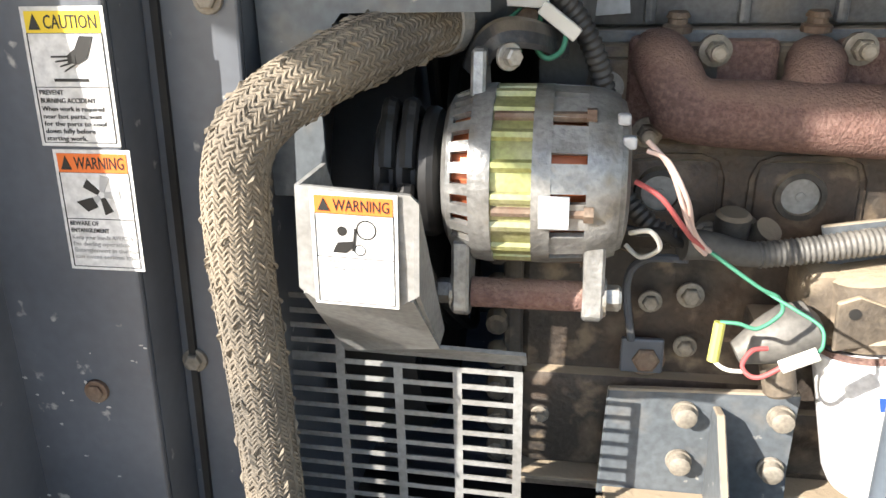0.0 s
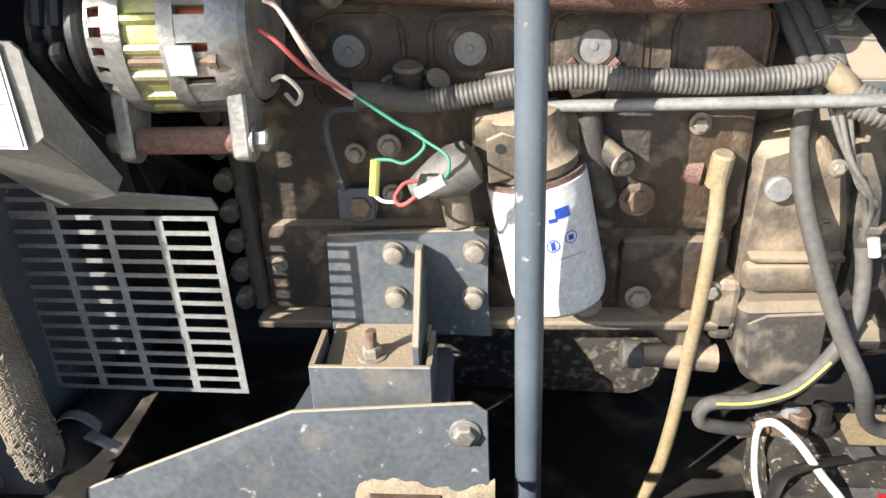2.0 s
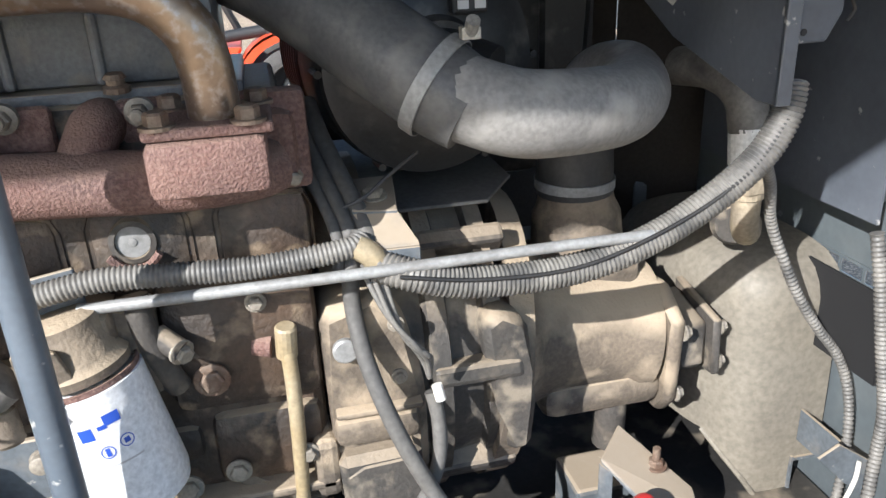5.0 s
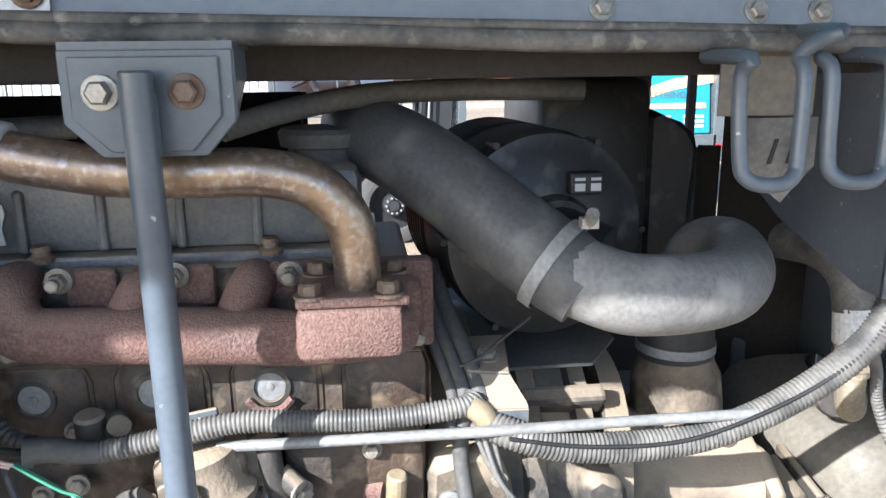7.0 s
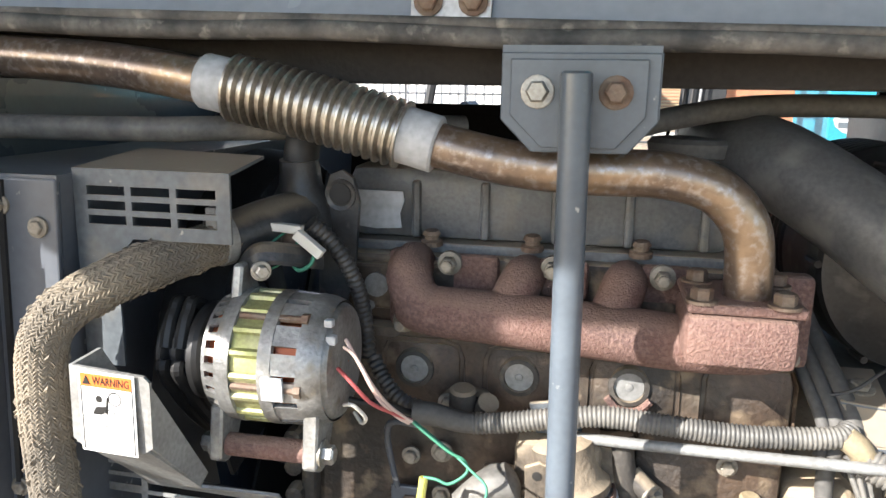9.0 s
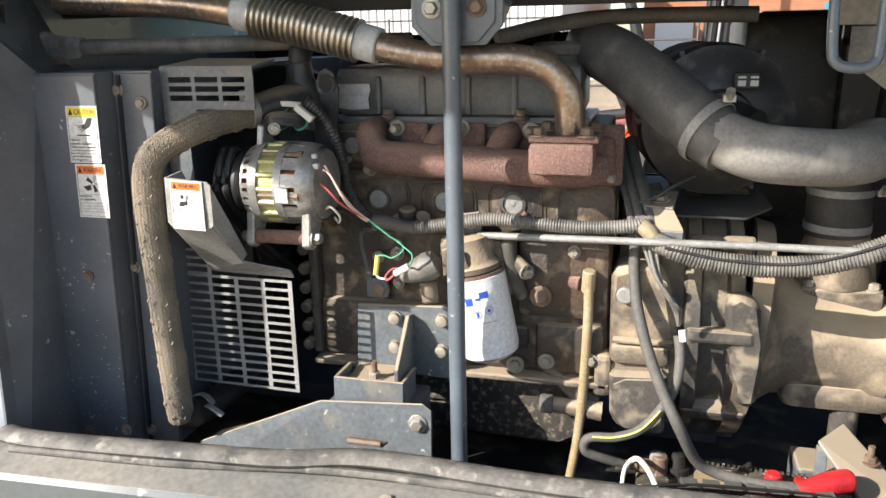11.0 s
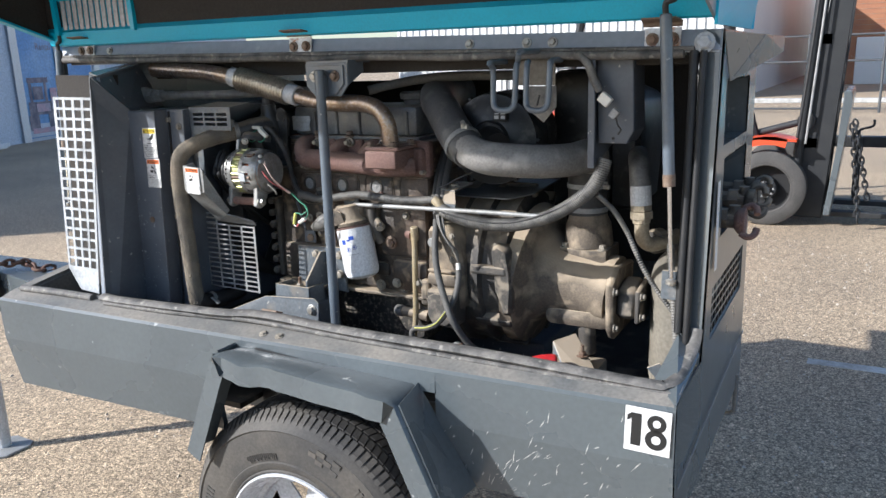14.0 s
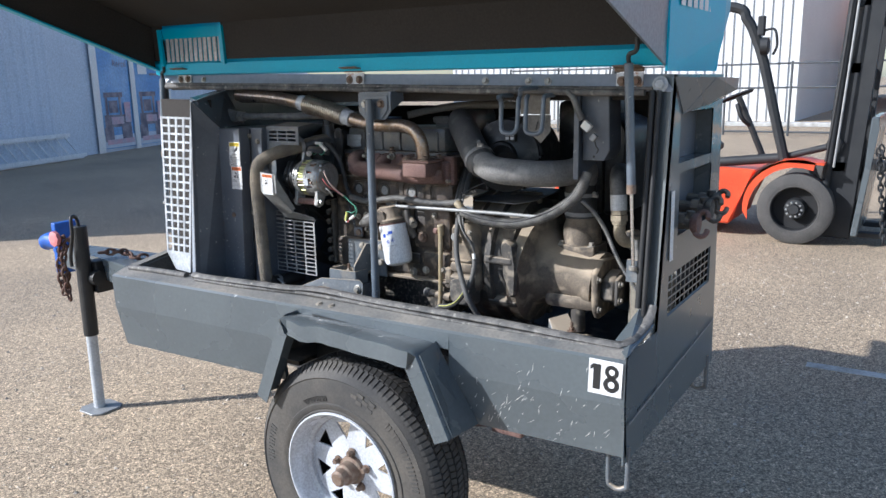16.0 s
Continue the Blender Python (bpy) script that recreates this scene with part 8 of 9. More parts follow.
part("sleeve", bm, M_WHITE, dp)
M_BRASS = material("dusty_brass", (0.5, 0.42, 0.3), 0.5, 0.5, (0.4, 0.34, 0.26), 0.5, 40, 200, 0.05)
bm = bmesh.new()
lathe(bm, (1.067, 0.75, 1.022), (0.05, 0, -1), [(0, 0.024), (0.014, 0.024)], 6)
lathe(bm, (1.068, 0.75, 1.006), (0.05, 0, -1), [(0, 0.026), (0.018, 0.026)], 6)
lathe(bm, (1.069, 0.75, 0.988), (0.05, 0, -1), [(0, 0.020), (0.01, 0.020), (0.012, 0.016)], 20)
part("union_nut", bm, M_BRASS, dp, "dusty brass union nut")
bm = bmesh.new()
tube(bm, [(1.070, 0.75, 0.98), (1.072, 0.752, 0.945), (1.085, 0.765, 0.925), (1.11, 0.80, 0.925), (1.13, 0.86, 0.93)], 0.017, 14)
part("lower_elbow", bm, M_BRASS, dp, smooth=60)
bm = bmesh.new()
lathe(bm, (1.085, 0.79, 0.925), (0.5, 0.85, 0), [(0, 0.024), (0.008, 0.03), (0.03, 0.03)], 18)
part("flange", bm, M_CASTD, dp)
conduit("wire_conduit", "grey corrugated conduit across the cover", [(1.0, 0.63, 1.06), (1.028, 0.655, 1.025), (1.054, 0.68, 0.972), (1.080, 0.68, 0.917), (1.104, 0.68, 0.873), (1.137, 0.68, 0.826), (1.172, 0.68, 0.783), (1.192, 0.677, 0.74), (1.198, 0.668, 0.687), (1.185, 0.65, 0.62), (1.16, 0.63, 0.56)], 0.0065)
conduit("wire_conduit", "grey corrugated conduit at the corner", [(1.16, 0.64, 0.96), (1.168, 0.63, 0.90), (1.178, 0.62, 0.82), (1.188, 0.61, 0.74), (1.19, 0.61, 0.68), (1.18, 0.60, 0.62), (1.16, 0.58, 0.57)], 0.008)
bx = thing("electrical_box", "dark grey sheet metal electrical box", "box")
bm = bmesh.new()
plate(bm, [(0.985, 0.606, 1.37), (0.985, 0.606, 1.122), (0.985, 0.64, 1.122), (0.985, 0.80, 1.165), (0.985, 0.92, 1.22), (0.985, 0.92, 1.37)], (0.006, 0, 0), 0.0015)
plate(bm, [(0.985, 0.604, 1.37), (1.0, 0.604, 1.37), (1.0, 0.604, 1.122), (0.985, 0.604, 1.122)], (0, 0.006, 0), 0.001)
part("side_sheet", bm, M_DARK, bx)
bm = bmesh.new()
plate(bm, [(0.992, 0.638, 1.37), (1.07, 0.640, 1.37), (1.075, 0.642, 1.20), (1.06, 0.642, 1.172), (0.998, 0.638, 1.172)], (0, 0.09, 0), 0.002)
part("front_panel", bm, M_DARK, bx)
bm = bmesh.new()
lathe(bm, (1.031, 0.6395, 1.183), (0, -1, 0), [(0, 0.0035), (0.0006, 0.0035)], 12)
part("hole", bm, M_BLACK, bx)
bm = bmesh.new()
plate(bm, [(0.9845, 0.84, 1.32), (0.9845, 0.76, 1.32), (0.9845, 0.76, 1.25), (0.9845, 0.78, 1.225), (0.9845, 0.84, 1.25)], (-0.001, 0, 0))
part("paper_tag", bm, M_COND, bx, "dusty paper tag")
con = thing("wire_connector", "white plastic wire connector on the box", "connector")
bm = bmesh.new()
box(bm, (-0.013, -0.008, -0.011), (0.013, 0.008, 0.011), 0.002, pose(1.022, 0.606, 1.268, 0, 40, 0))
part("shell", bm, M_WWHITE, con)
bm = bmesh.new()
box(bm, (-0.008, -0.006, -0.010), (0.008, 0.006, 0.010), 0.002, pose(1.042, 0.607, 1.238, 0, 40, 0))
part("pin_shell", bm, M_STEEL, con)
cable("wire", "white wire bundle under the roof", [(0.965, 0.60, 1.362), (0.985, 0.595, 1.345), (1.0, 0.597, 1.31), (1.012, 0.60, 1.285)], 0.009, M_COND, "wire", 10)
cable("wire", "thin twisted wire on the box", [(1.045, 0.606, 1.232), (1.05, 0.605, 1.215), (1.056, 0.607, 1.205), (1.05, 0.608, 1.195)], 0.0018, M_BLACK)
for i, x in enumerate((0.792, 0.868)):
    hk = thing("lifting_handle", "bent steel rod handle under the roof", "handle", "roof handles")
    bm = bmesh.new()
    w = 0.052
    pts = [(x, 0.56, 1.35), (x, 0.555, 1.348), (x + 0.002, 0.545, 1.335), (x + 0.002, 0.54, 1.27), (x + 0.008, 0.537, 1.255), (x + 0.02, 0.535, 1.25), (x + w - 0.014, 0.535, 1.25), (x + w - 0.004, 0.537, 1.256), (x + w, 0.54, 1.27), (x + w + 0.002, 0.545, 1.335), (x + w + 0.002, 0.555, 1.35), (x + w + 0.002, 0.61, 1.352)]
    if i == 0:
        pts = [(x + w + 0.03, 0.61, 1.372), (x + w + 0.02, 0.53, 1.37), (x + w + 0.008, 0.545, 1.362)] + pts[::-1][1:-3] + [(x, 0.545, 1.335), (x, 0.53, 1.35), (x, 0.61, 1.352)]
    tube(bm, pts, 0.0065, 10, n=4)
    part("rod", bm, M_POLE, hk, smooth=60)

# ---- valves at the rear end ----
for i, (y, z) in enumerate(((0.76, 1.00), (0.90, 1.02), (0.98, 1.03))):
    vl = thing("air_valve", "dark cast air outlet valve with claw coupling", "valve", "air valves")
    bm = bmesh.new()
    cyl(bm, (1.20, y, z), (1.275, y, z - 0.004), 0.018)
    lathe(bm, (1.235, y, z), (1, 0, 0), [(0, 0.024), (0.022, 0.024)], 6)
    cyl(bm, (1.27, y, z), (1.27, y, z + 0.03), 0.012)
    part("body", bm, M_CASTD, vl)
    bm = bmesh.new()
    lathe(bm, (1.272, y, z - 0.004), (1, 0, 0), [(0, 0.02), (0.008, 0.029), (0.022, 0.029), (0.024, 0.016)], 20)
    for s in (-1, 1):
        tube(bm, [(1.286, y + 0.016 * s, z - 0.004 + 0.024 * s), (1.302, y + 0.016 * s, z - 0.004 + 0.032 * s), (1.314, y + 0.010 * s, z - 0.004 + 0.027 * s), (1.317, y, z - 0.004 + 0.016 * s)], 0.0075, 8)
    part("claw_coupling", bm, M_RUST if i == 0 else M_CASTD, vl, "worn claw coupling", smooth=50)
f = Face((1.2535, 0.625, 1.10), (0, 1, 0), (0, 0.03, -1), body)
f.rect("instruction_strip", 0, 0, 0.03, 0.19, M_WHITE, 1)
hp = thing("hanging_plate", "pale dusty sheet hanging under the roof with a paper tag", "plate")
bm = bmesh.new()
plate(bm, [(0.813, 0.622, 1.354), (0.905, 0.622, 1.352), (0.905, 0.622, 1.298), (0.813, 0.622, 1.299)], (0, 0.003, 0), 0.0008)
plate(bm, [(0.813, 0.622, 1.354), (0.905, 0.622, 1.352), (0.905, 0.66, 1.375), (0.813, 0.66, 1.375)], (0, 0.0, 0.003))
part("sheet", bm, M_INNER, hp)
bm = bmesh.new()
plate(bm, [(0.83, 0.619, 1.297), (0.909, 0.619, 1.297), (0.909, 0.619, 1.252), (0.879, 0.619, 1.218), (0.83, 0.619, 1.255)], (0, 0.0008, 0))
part("paper_tag", bm, M_COND, hp, "dusty paper tag")
for i in range(2):
    bm = bmesh.new()
    plate(bm, [(0.862 + 0.018 * i, 0.6175, 1.255), (0.866 + 0.018 * i, 0.6175, 1.255), (0.872 + 0.018 * i, 0.6175, 1.278), (0.868 + 0.018 * i, 0.6175, 1.278)], (0, 0.0008, 0))
    part("print_bar", bm, M_INK, hp)


# ---- yard: forklift ----
M_FORK = material("forklift_orange_paint", (0.75, 0.085, 0.025), 0.4, 0, (0.62, 0.07, 0.022), 0.4, 3, 90, 0.05, (0.3, 0.1, 0.06), 20, 0.74)
M_MAST = material("forklift_mast_grey", (0.014, 0.0155, 0.018), 0.65, 0, (0.024, 0.025, 0.026), 0.5, 6, 120, 0.1)
M_FTYRE = material("grey_solid_tyre", (0.085, 0.08, 0.075), 0.85, 0, (0.055, 0.053, 0.05), 0.6, 8, 100, 0.2)
fk = thing("forklift", "orange forklift with dark mast, parked", "forklift")
FY = 6.1
bm = bmesh.new()
plate(bm, [(-1.6, FY + 0.06, 0.02), (0.20, FY + 0.06, 0.02), (0.30, FY + 0.06, 0.36), (0.42, FY + 0.06, 0.545), (0.10, FY + 0.06, 0.56), (-0.15, FY + 0.06, 0.50), (-0.6, FY + 0.06, 0.50), (-0.75, FY + 0.06, 0.85), (-1.5, FY + 0.06, 0.85), (-1.65, FY + 0.06, 0.5)], (0, 0.95, 0), 0.02)
part("chassis", bm, M_FORK, fk)
bm = bmesh.new()
arc = [(0.78 + 0.44 * math.cos(radians(a)), G + 0.33 + 0.42 * math.sin(radians(a))) for a in range(70, 191, 12)]
for (xa, za), (xb, zb) in zip(arc, arc[1:]):
    plate(bm, [(xa, FY - 0.10, za), (xb, FY - 0.10, zb), (xb, FY + 0.25, zb), (xa, FY + 0.25, za)], (0, 0, 0.02))
    plate(bm, [(xa, FY - 0.10, za + 0.02), (xb, FY - 0.10, zb + 0.02), (xb + (0.78 - xb) * 0.1, FY - 0.10, zb - 0.05), (xa + (0.78 - xa) * 0.1, FY - 0.10, za - 0.05)], (0, 0.01, 0))
plate(bm, [(0.66, FY - 0.10, 0.645), (1.0, FY - 0.10, 0.625), (1.0, FY + 0.2, 0.625), (0.66, FY + 0.2, 0.645)], (0, 0, 0.02))
bmesh.ops.remove_doubles(bm, verts=bm.verts[:], dist=0.001)
part("front_fender", bm, M_FORK, fk)
for y0 in (FY - 0.08, FY + 0.85):
    bm = bmesh.new()
    lathe(bm, (0.78, y0, G + 0.32), (0, 1, 0), [(0.03, 0.20), (0.0, 0.215), (-0.004, 0.235), (0.0, 0.25), (0.0, 0.285), (0.02, 0.318), (0.18, 0.318), (0.2, 0.28), (0.2, 0.18)], 48, closed=False)
    w = part("wheel", bm, M_FTYRE, fk, "worn grey solid tyre", smooth=35)
    bm = bmesh.new()
    lathe(bm, (0.78, y0 + 0.004, G + 0.32), (0, 1, 0), [(0.0, 0.217), (-0.006, 0.212), (-0.004, 0.203), (0.015, 0.196)], 40, closed=False)
    part("rim_ring", bm, M_FTYRE, w, "dusty steel rim ring", smooth=40)
    bm = bmesh.new()
    lathe(bm, (0.78, y0 + 0.004, G + 0.32), (0, 1, 0), [(0.012, 0.198), (0.09, 0.188), (0.10, 0.10), (0.10, 0.01)], 40, closed=False)
    part("rim", bm, M_VENT, w, "black dished steel rim", smooth=40)
    bm = bmesh.new()
    lathe(bm, (0.78, y0 + 0.004, G + 0.32), (0, 1, 0), [(0.10, 0.10), (0.05, 0.09), (0.02, 0.085), (0.015, 0.045), (-0.01, 0.04), (-0.01, 0.005)], 24)
    part("hub", bm, M_MAST, w, "dark steel hub", smooth=40)
    for k in range(10):
        a = 2 * math.pi * k / 10
        bm = bmesh.new()
        hexbolt(bm, (0.78 + 0.065 * math.cos(a), y0, G + 0.32 + 0.065 * math.sin(a)), (0, -1, 0), 0.010, 0.012, False)
        part("wheel_nut", bm, M_STEEL, w)
bm = bmesh.new()
lathe(bm, (-1.1, FY, G + 0.25), (0, 1, 0), [(0, 0.1), (0, 0.24), (0.02, 0.25), (0.16, 0.25), (0.18, 0.1)], 32)
part("rear_wheel", bm, M_FTYRE, fk)
for y0 in (FY + 0.10, FY + 0.75):
    bm = bmesh.new()
    plate(bm, [(0.955, y0, G + 0.06), (1.225, y0, G + 0.06), (1.345, y0, 2.05), (1.35, y0, 2.6), (1.20, y0, 2.6), (1.19, y0, 2.05)], (0, 0.10, 0), 0.01)
    part("mast_rail", bm, M_MAST, fk)
    bm = bmesh.new()
    cyl(bm, (1.0, y0 - 0.03, 0.35), (1.13, y0 - 0.03, 2.5), 0.035)
    part("lift_cylinder", bm, M_MAST, fk)
    bm = bmesh.new()
    tube(bm, [(0.98, y0 - 0.06, 0.5), (1.04, y0 - 0.06, 1.2), (1.10, y0 - 0.06, 2.1), (1.12, y0 - 0.06, 2.6)], 0.012, 8)
    part("mast_hose", bm, M_BLACK, fk)
    bm = bmesh.new()
    tube(bm, [(1.06, y0 - 0.07, 0.6), (1.11, y0 - 0.07, 1.4), (1.16, y0 - 0.07, 2.3)], 0.010, 8)
    part("mast_chain", bm, M_STEEL, fk)
for z in (0.55, 1.4, 1.95):
    bm = bmesh.new()
    box(bm, (1.0 + 0.06 * z, FY + 0.1, z), (1.12 + 0.06 * z, FY + 0.85, z + 0.10), 0.01)
    part("mast_crossbar", bm, M_MAST, fk)
bm = bmesh.new()
plate(bm, [(1.235, FY + 0.0, 0.0), (1.29, FY + 0.0, 0.0), (1.385, FY + 0.0, 0.95), (1.38, FY + 0.0, 1.04), (1.32, FY + 0.0, 1.04), (1.30, FY + 0.0, 0.6)], (0, 1.0, 0), 0.01)
part("carriage", bm, M_BODY, fk)
for y0 in (FY + 0.15, FY + 0.75):
    bm = bmesh.new()
    box(bm, (1.28, y0, -0.03), (2.3, y0 + 0.11, 0.015), 0.006)
    part("fork", bm, M_MAST, fk)
for y0 in (FY + 0.08,):
    bm = bmesh.new()
    tube(bm, [(0.66, y0, 0.60), (0.55, y0, 1.0), (0.42, y0, 1.5), (0.33, y0, 1.75), (0.25, y0, 1.90), (0.10, y0, 2.02), (-0.8, y0, 2.10)], 0.045, 8)
    part("guard_post", bm, M_MAST, fk)
    bm = bmesh.new()
    tube(bm, [(-1.1, y0, 0.8), (-0.95, y0, 1.6), (-0.8, y0, 2.1)], 0.04, 8)
    part("rear_guard_post", bm, M_MAST, fk)
bm = bmesh.new()
cyl(bm, (0.46, FY, 1.66), (0.40, FY, 1.66), 0.075)
tube(bm, [(0.38, FY + 0.02, 1.78), (0.50, FY, 1.80), (0.53, FY, 1.66), (0.50, FY, 1.58)], 0.012, 6)
box(bm, (0.36, FY - 0.02, 1.75), (0.42, FY + 0.05, 1.92), 0.01)
part("work_lamp", bm, M_MAST, fk)
bm = bmesh.new()
cyl(bm, (0.05, FY + 0.15, 0.60), (0.60, FY + 0.12, 0.66), 0.045)
cyl(bm, (0.60, FY + 0.12, 0.66), (1.02, FY + 0.1, 0.78), 0.03)
lathe(bm, (1.05, FY + 0.06, 0.79), (0, 1, 0), [(0, 0.07), (0.1, 0.07)], 20)
part("tilt_cylinder", bm, M_MAST, fk)
bm = bmesh.new()
plate(bm, [(-0.6, FY + 0.25, 0.62), (-0.05, FY + 0.25, 0.66), (-0.05, FY + 0.8, 0.66), (-0.6, FY + 0.8, 0.62)], (0, 0, 0.1), 0.03)
plate(bm, [(-0.7, FY + 0.25, 0.68), (-0.6, FY + 0.25, 0.68), (-0.72, FY + 0.25, 1.2), (-0.82, FY + 0.25, 1.2)], (0, 0.55, 0), 0.03)
part("seat", bm, M_BLACK, fk)
bm = bmesh.new()
tube(bm, [(0.42, FY + 0.4, 0.6), (0.22, FY + 0.4, 1.05), (0.15, FY + 0.4, 1.2)], 0.03, 8)
tube(bm, [(0.20, FY + 0.1, 1.15), (0.25, FY + 0.1, 1.02), (0.30, FY + 0.2, 0.95)], 0.02, 6)
lathe(bm, (0.13, FY + 0.4, 1.2), (-0.4, 0, 1), [(0, 0.15), (0.015, 0.17), (0.03, 0.15)], 20, closed=False)
part("steering_column", bm, M_BLACK, fk)
chain("forklift_chain", "dark chain hanging from the fork carriage", [(1.40, FY - 0.05, 0.75), (1.44, FY - 0.05, 0.45), (1.48, FY - 0.05, 0.15), (1.5, FY - 0.05, -0.05)], M_MAST, 0.07, 0.009)
chain("forklift_chain", "dark chain hanging from the fork carriage", [(1.42, FY - 0.05, 0.78), (1.50, FY - 0.05, 0.42), (1.55, FY - 0.05, 0.18)], M_MAST, 0.07, 0.009)

# ---- yard: rental trailer ----
M_TEAL2 = material("rental_teal_paint", (0.03, 0.27, 0.38), 0.4, 0, (0.027, 0.24, 0.345), 0.4, 3, 90, 0.03)
M_SWOOSH = plain("faded_orange_stripe", (0.7, 0.4, 0.2), 0.5)
bt = thing("rental_trailer", "teal rental compressor trailer with white print", "trailer")
TY = 6.83
bm = bmesh.new()
plate(bm, [(2.23, TY, 0.66), (3.80, TY, 0.66), (3.80, TY + 0.12, 1.55), (2.23, TY + 0.12, 1.55)], (0, 1.2, 0), 0.01)
part("canopy", bm, M_TEAL2, bt)
bm = bmesh.new()
box(bm, (2.22, TY - 0.02, 0.43), (3.86, TY + 1.3, 0.655), 0.01)
part("base_frame", bm, M_BODY, bt, "dark grey base frame")
bm = bmesh.new()
plate(bm, [(2.68, TY - 0.16, 0.42), (2.86, TY - 0.16, 0.62), (3.40, TY - 0.16, 0.62), (3.58, TY - 0.16, 0.42), (3.52, TY - 0.16, 0.42), (3.37, TY - 0.16, 0.585), (2.89, TY - 0.16, 0.585), (2.74, TY - 0.16, 0.42)], (0, 0.16, 0))
part("fender", bm, M_BODY, bt)
bm = bmesh.new()
box(bm, (3.82, TY - 0.02, 0.40), (3.93, TY + 1.3, 1.6), 0.01)
part("rear_post", bm, M_BODY, bt)
f = Face((2.23, TY + 0.0835, 1.30), (1, 0, 0), (0, -0.135, -1), bt, 0.003)
f.poly("stripe", [(0.05, 0.45), (0.35, 0.40), (0.8, 0.26), (1.2, 0.14), (1.69, 0.06), (1.69, 0.16), (1.2, 0.24), (0.8, 0.36), (0.35, 0.50), (0.05, 0.55)], M_SWOOSH, 1)
f.text("EVERYTHING", 0.82, 0.31, 0.085, M_BODY, 2.2)
f.poly("logo_shape", [(0.24 + 0.2 * math.cos(k * 0.449), 0.2 + 0.13 * math.sin(k * 0.449)) for k in range(14)], M_GREYINK, 1.5)
for v_ in (0.14, 0.22):
    f.rect("logo_bar", 0.08, v_, 0.32, 0.05, M_BODY, 2.5)
for r_ in range(3):
    for u, w in ((0.06, 0.16), (0.28, 0.16), (0.88, 0.30), (1.30, 0.2)):
        f.rect("print_bar", u, 0.47 + 0.045 * r_, w, 0.028, M_LOUVRE, 1.5)
f.rect("print_bar", 0.82, 0.36, 0.7, 0.05, M_SWOOSH, 1.5)
bm = bmesh.new()
box(bm, (2.84, TY - 0.015, 0.70), (2.97, TY + 0.02, 0.79), 0.005)
part("latch", bm, M_BODY, bt)
bm = bmesh.new()
cyl(bm, (3.875, TY - 0.03, 0.535), (3.875, TY - 0.02, 0.535), 0.035)
part("tail_lamp", bm, M_RED, bt, "round red tail lamp")
bm = bmesh.new()
tube(bm, [(3.70, TY, 0.43), (3.70, TY, 0.25), (3.74, TY, 0.22), (3.78, TY, 0.25), (3.78, TY, 0.43)], 0.012, 8)
part("tie_down_loop", bm, M_LOUVRE, bt)
bm = bmesh.new()
box(bm, (1.2, TY + 0.5, 0.45), (2.12, TY + 0.65, 0.55), 0.01)
cyl(bm, (1.45, TY + 0.45, 0.0), (1.45, TY + 0.45, 0.55), 0.03)
tube(bm, [(1.45, TY + 0.45, 0.55), (1.45, TY + 0.45, 0.62), (1.55, TY + 0.4, 0.66), (1.56, TY + 0.4, 0.72)], 0.012, 6)
cyl(bm, (1.45, TY + 0.45, G), (1.45, TY + 0.45, 0.02), 0.024)
part("drawbar", bm, M_BLACK, bt)
tw = build_wheel("spoked_wheel", (3.115, TY + 0.02, G + 0.335), 0.335, 0.21, 0.19, "white spoked wheel of the rental trailer")

# ---- yard: coupling of a third trailer ----
db = thing("parked_drawbar", "black drawbar with coupling of another trailer", "drawbar")
DY = 3.7
bm = bmesh.new()
box(bm, (2.16, DY, 0.31), (4.6, DY + 0.10, 0.46), 0.008)
part("beam", bm, M_BLACK, db)
bm = bmesh.new()
plate(bm, [(1.95, DY, 0.44), (1.97, DY, 0.475), (2.12, DY, 0.485), (2.20, DY, 0.49), (2.45, DY, 0.47), (2.45, DY, 0.30), (2.22, DY, 0.28), (2.17, DY, 0.40), (2.0, DY, 0.42)], (0, 0.10, 0), 0.01)
box(bm, (2.12, DY - 0.02, 0.40), (2.19, DY + 0.1, 0.55), 0.01)
box(bm, (2.38, DY - 0.02, 0.40), (2.45, DY + 0.1, 0.52), 0.01)
part("coupler", bm, M_BLACK, db)
bm = bmesh.new()
cyl(bm, (2.155, DY + 0.04, 0.50), (2.155, DY + 0.04, 0.585), 0.03)
part("latch_knob", bm, M_RUST, db)
bm = bmesh.new()
cyl(bm, (2.615, 3.1, G + 0.10), (2.50, 3.12, 1.35), 0.035)
part("jack_tube", bm, M_POLE, db, "grey jack tube")
bm = bmesh.new()
lathe(bm, (2.60, 3.1, G + 0.07), (0, 1, 0), [(-0.03, 0.03), (-0.03, 0.07), (0.03, 0.07), (0.03, 0.03)], 24)
part("jack_wheel", bm, M_BLACK, db)
bm = bmesh.new()
box(bm, (2.50, 3.1, 0.28), (2.60, DY + 0.05, 0.42), 0.01)
part("jack_arm", bm, M_POLE, db)
bm = bmesh.new()
tube(bm, [(2.27, DY - 0.02, 0.36), (2.23, DY - 0.03, 0.42), (2.26, DY - 0.03, 0.47), (2.32, DY - 0.03, 0.46), (2.40, DY - 0.03, 0.49), (2.62, DY - 0.02, 0.45), (2.75, DY - 0.02, 0.46)], 0.008, 6)
tube(bm, [(2.58, DY - 0.02, 0.42), (2.58, DY - 0.03, 0.33), (2.53, DY - 0.03, 0.25), (2.54, DY - 0.03, 0.20)], 0.006, 6)
box(bm, (2.53, DY - 0.045, 0.14), (2.555, DY - 0.02, 0.20), 0.004)
part("wiring_plug", bm, M_BLACK, db)
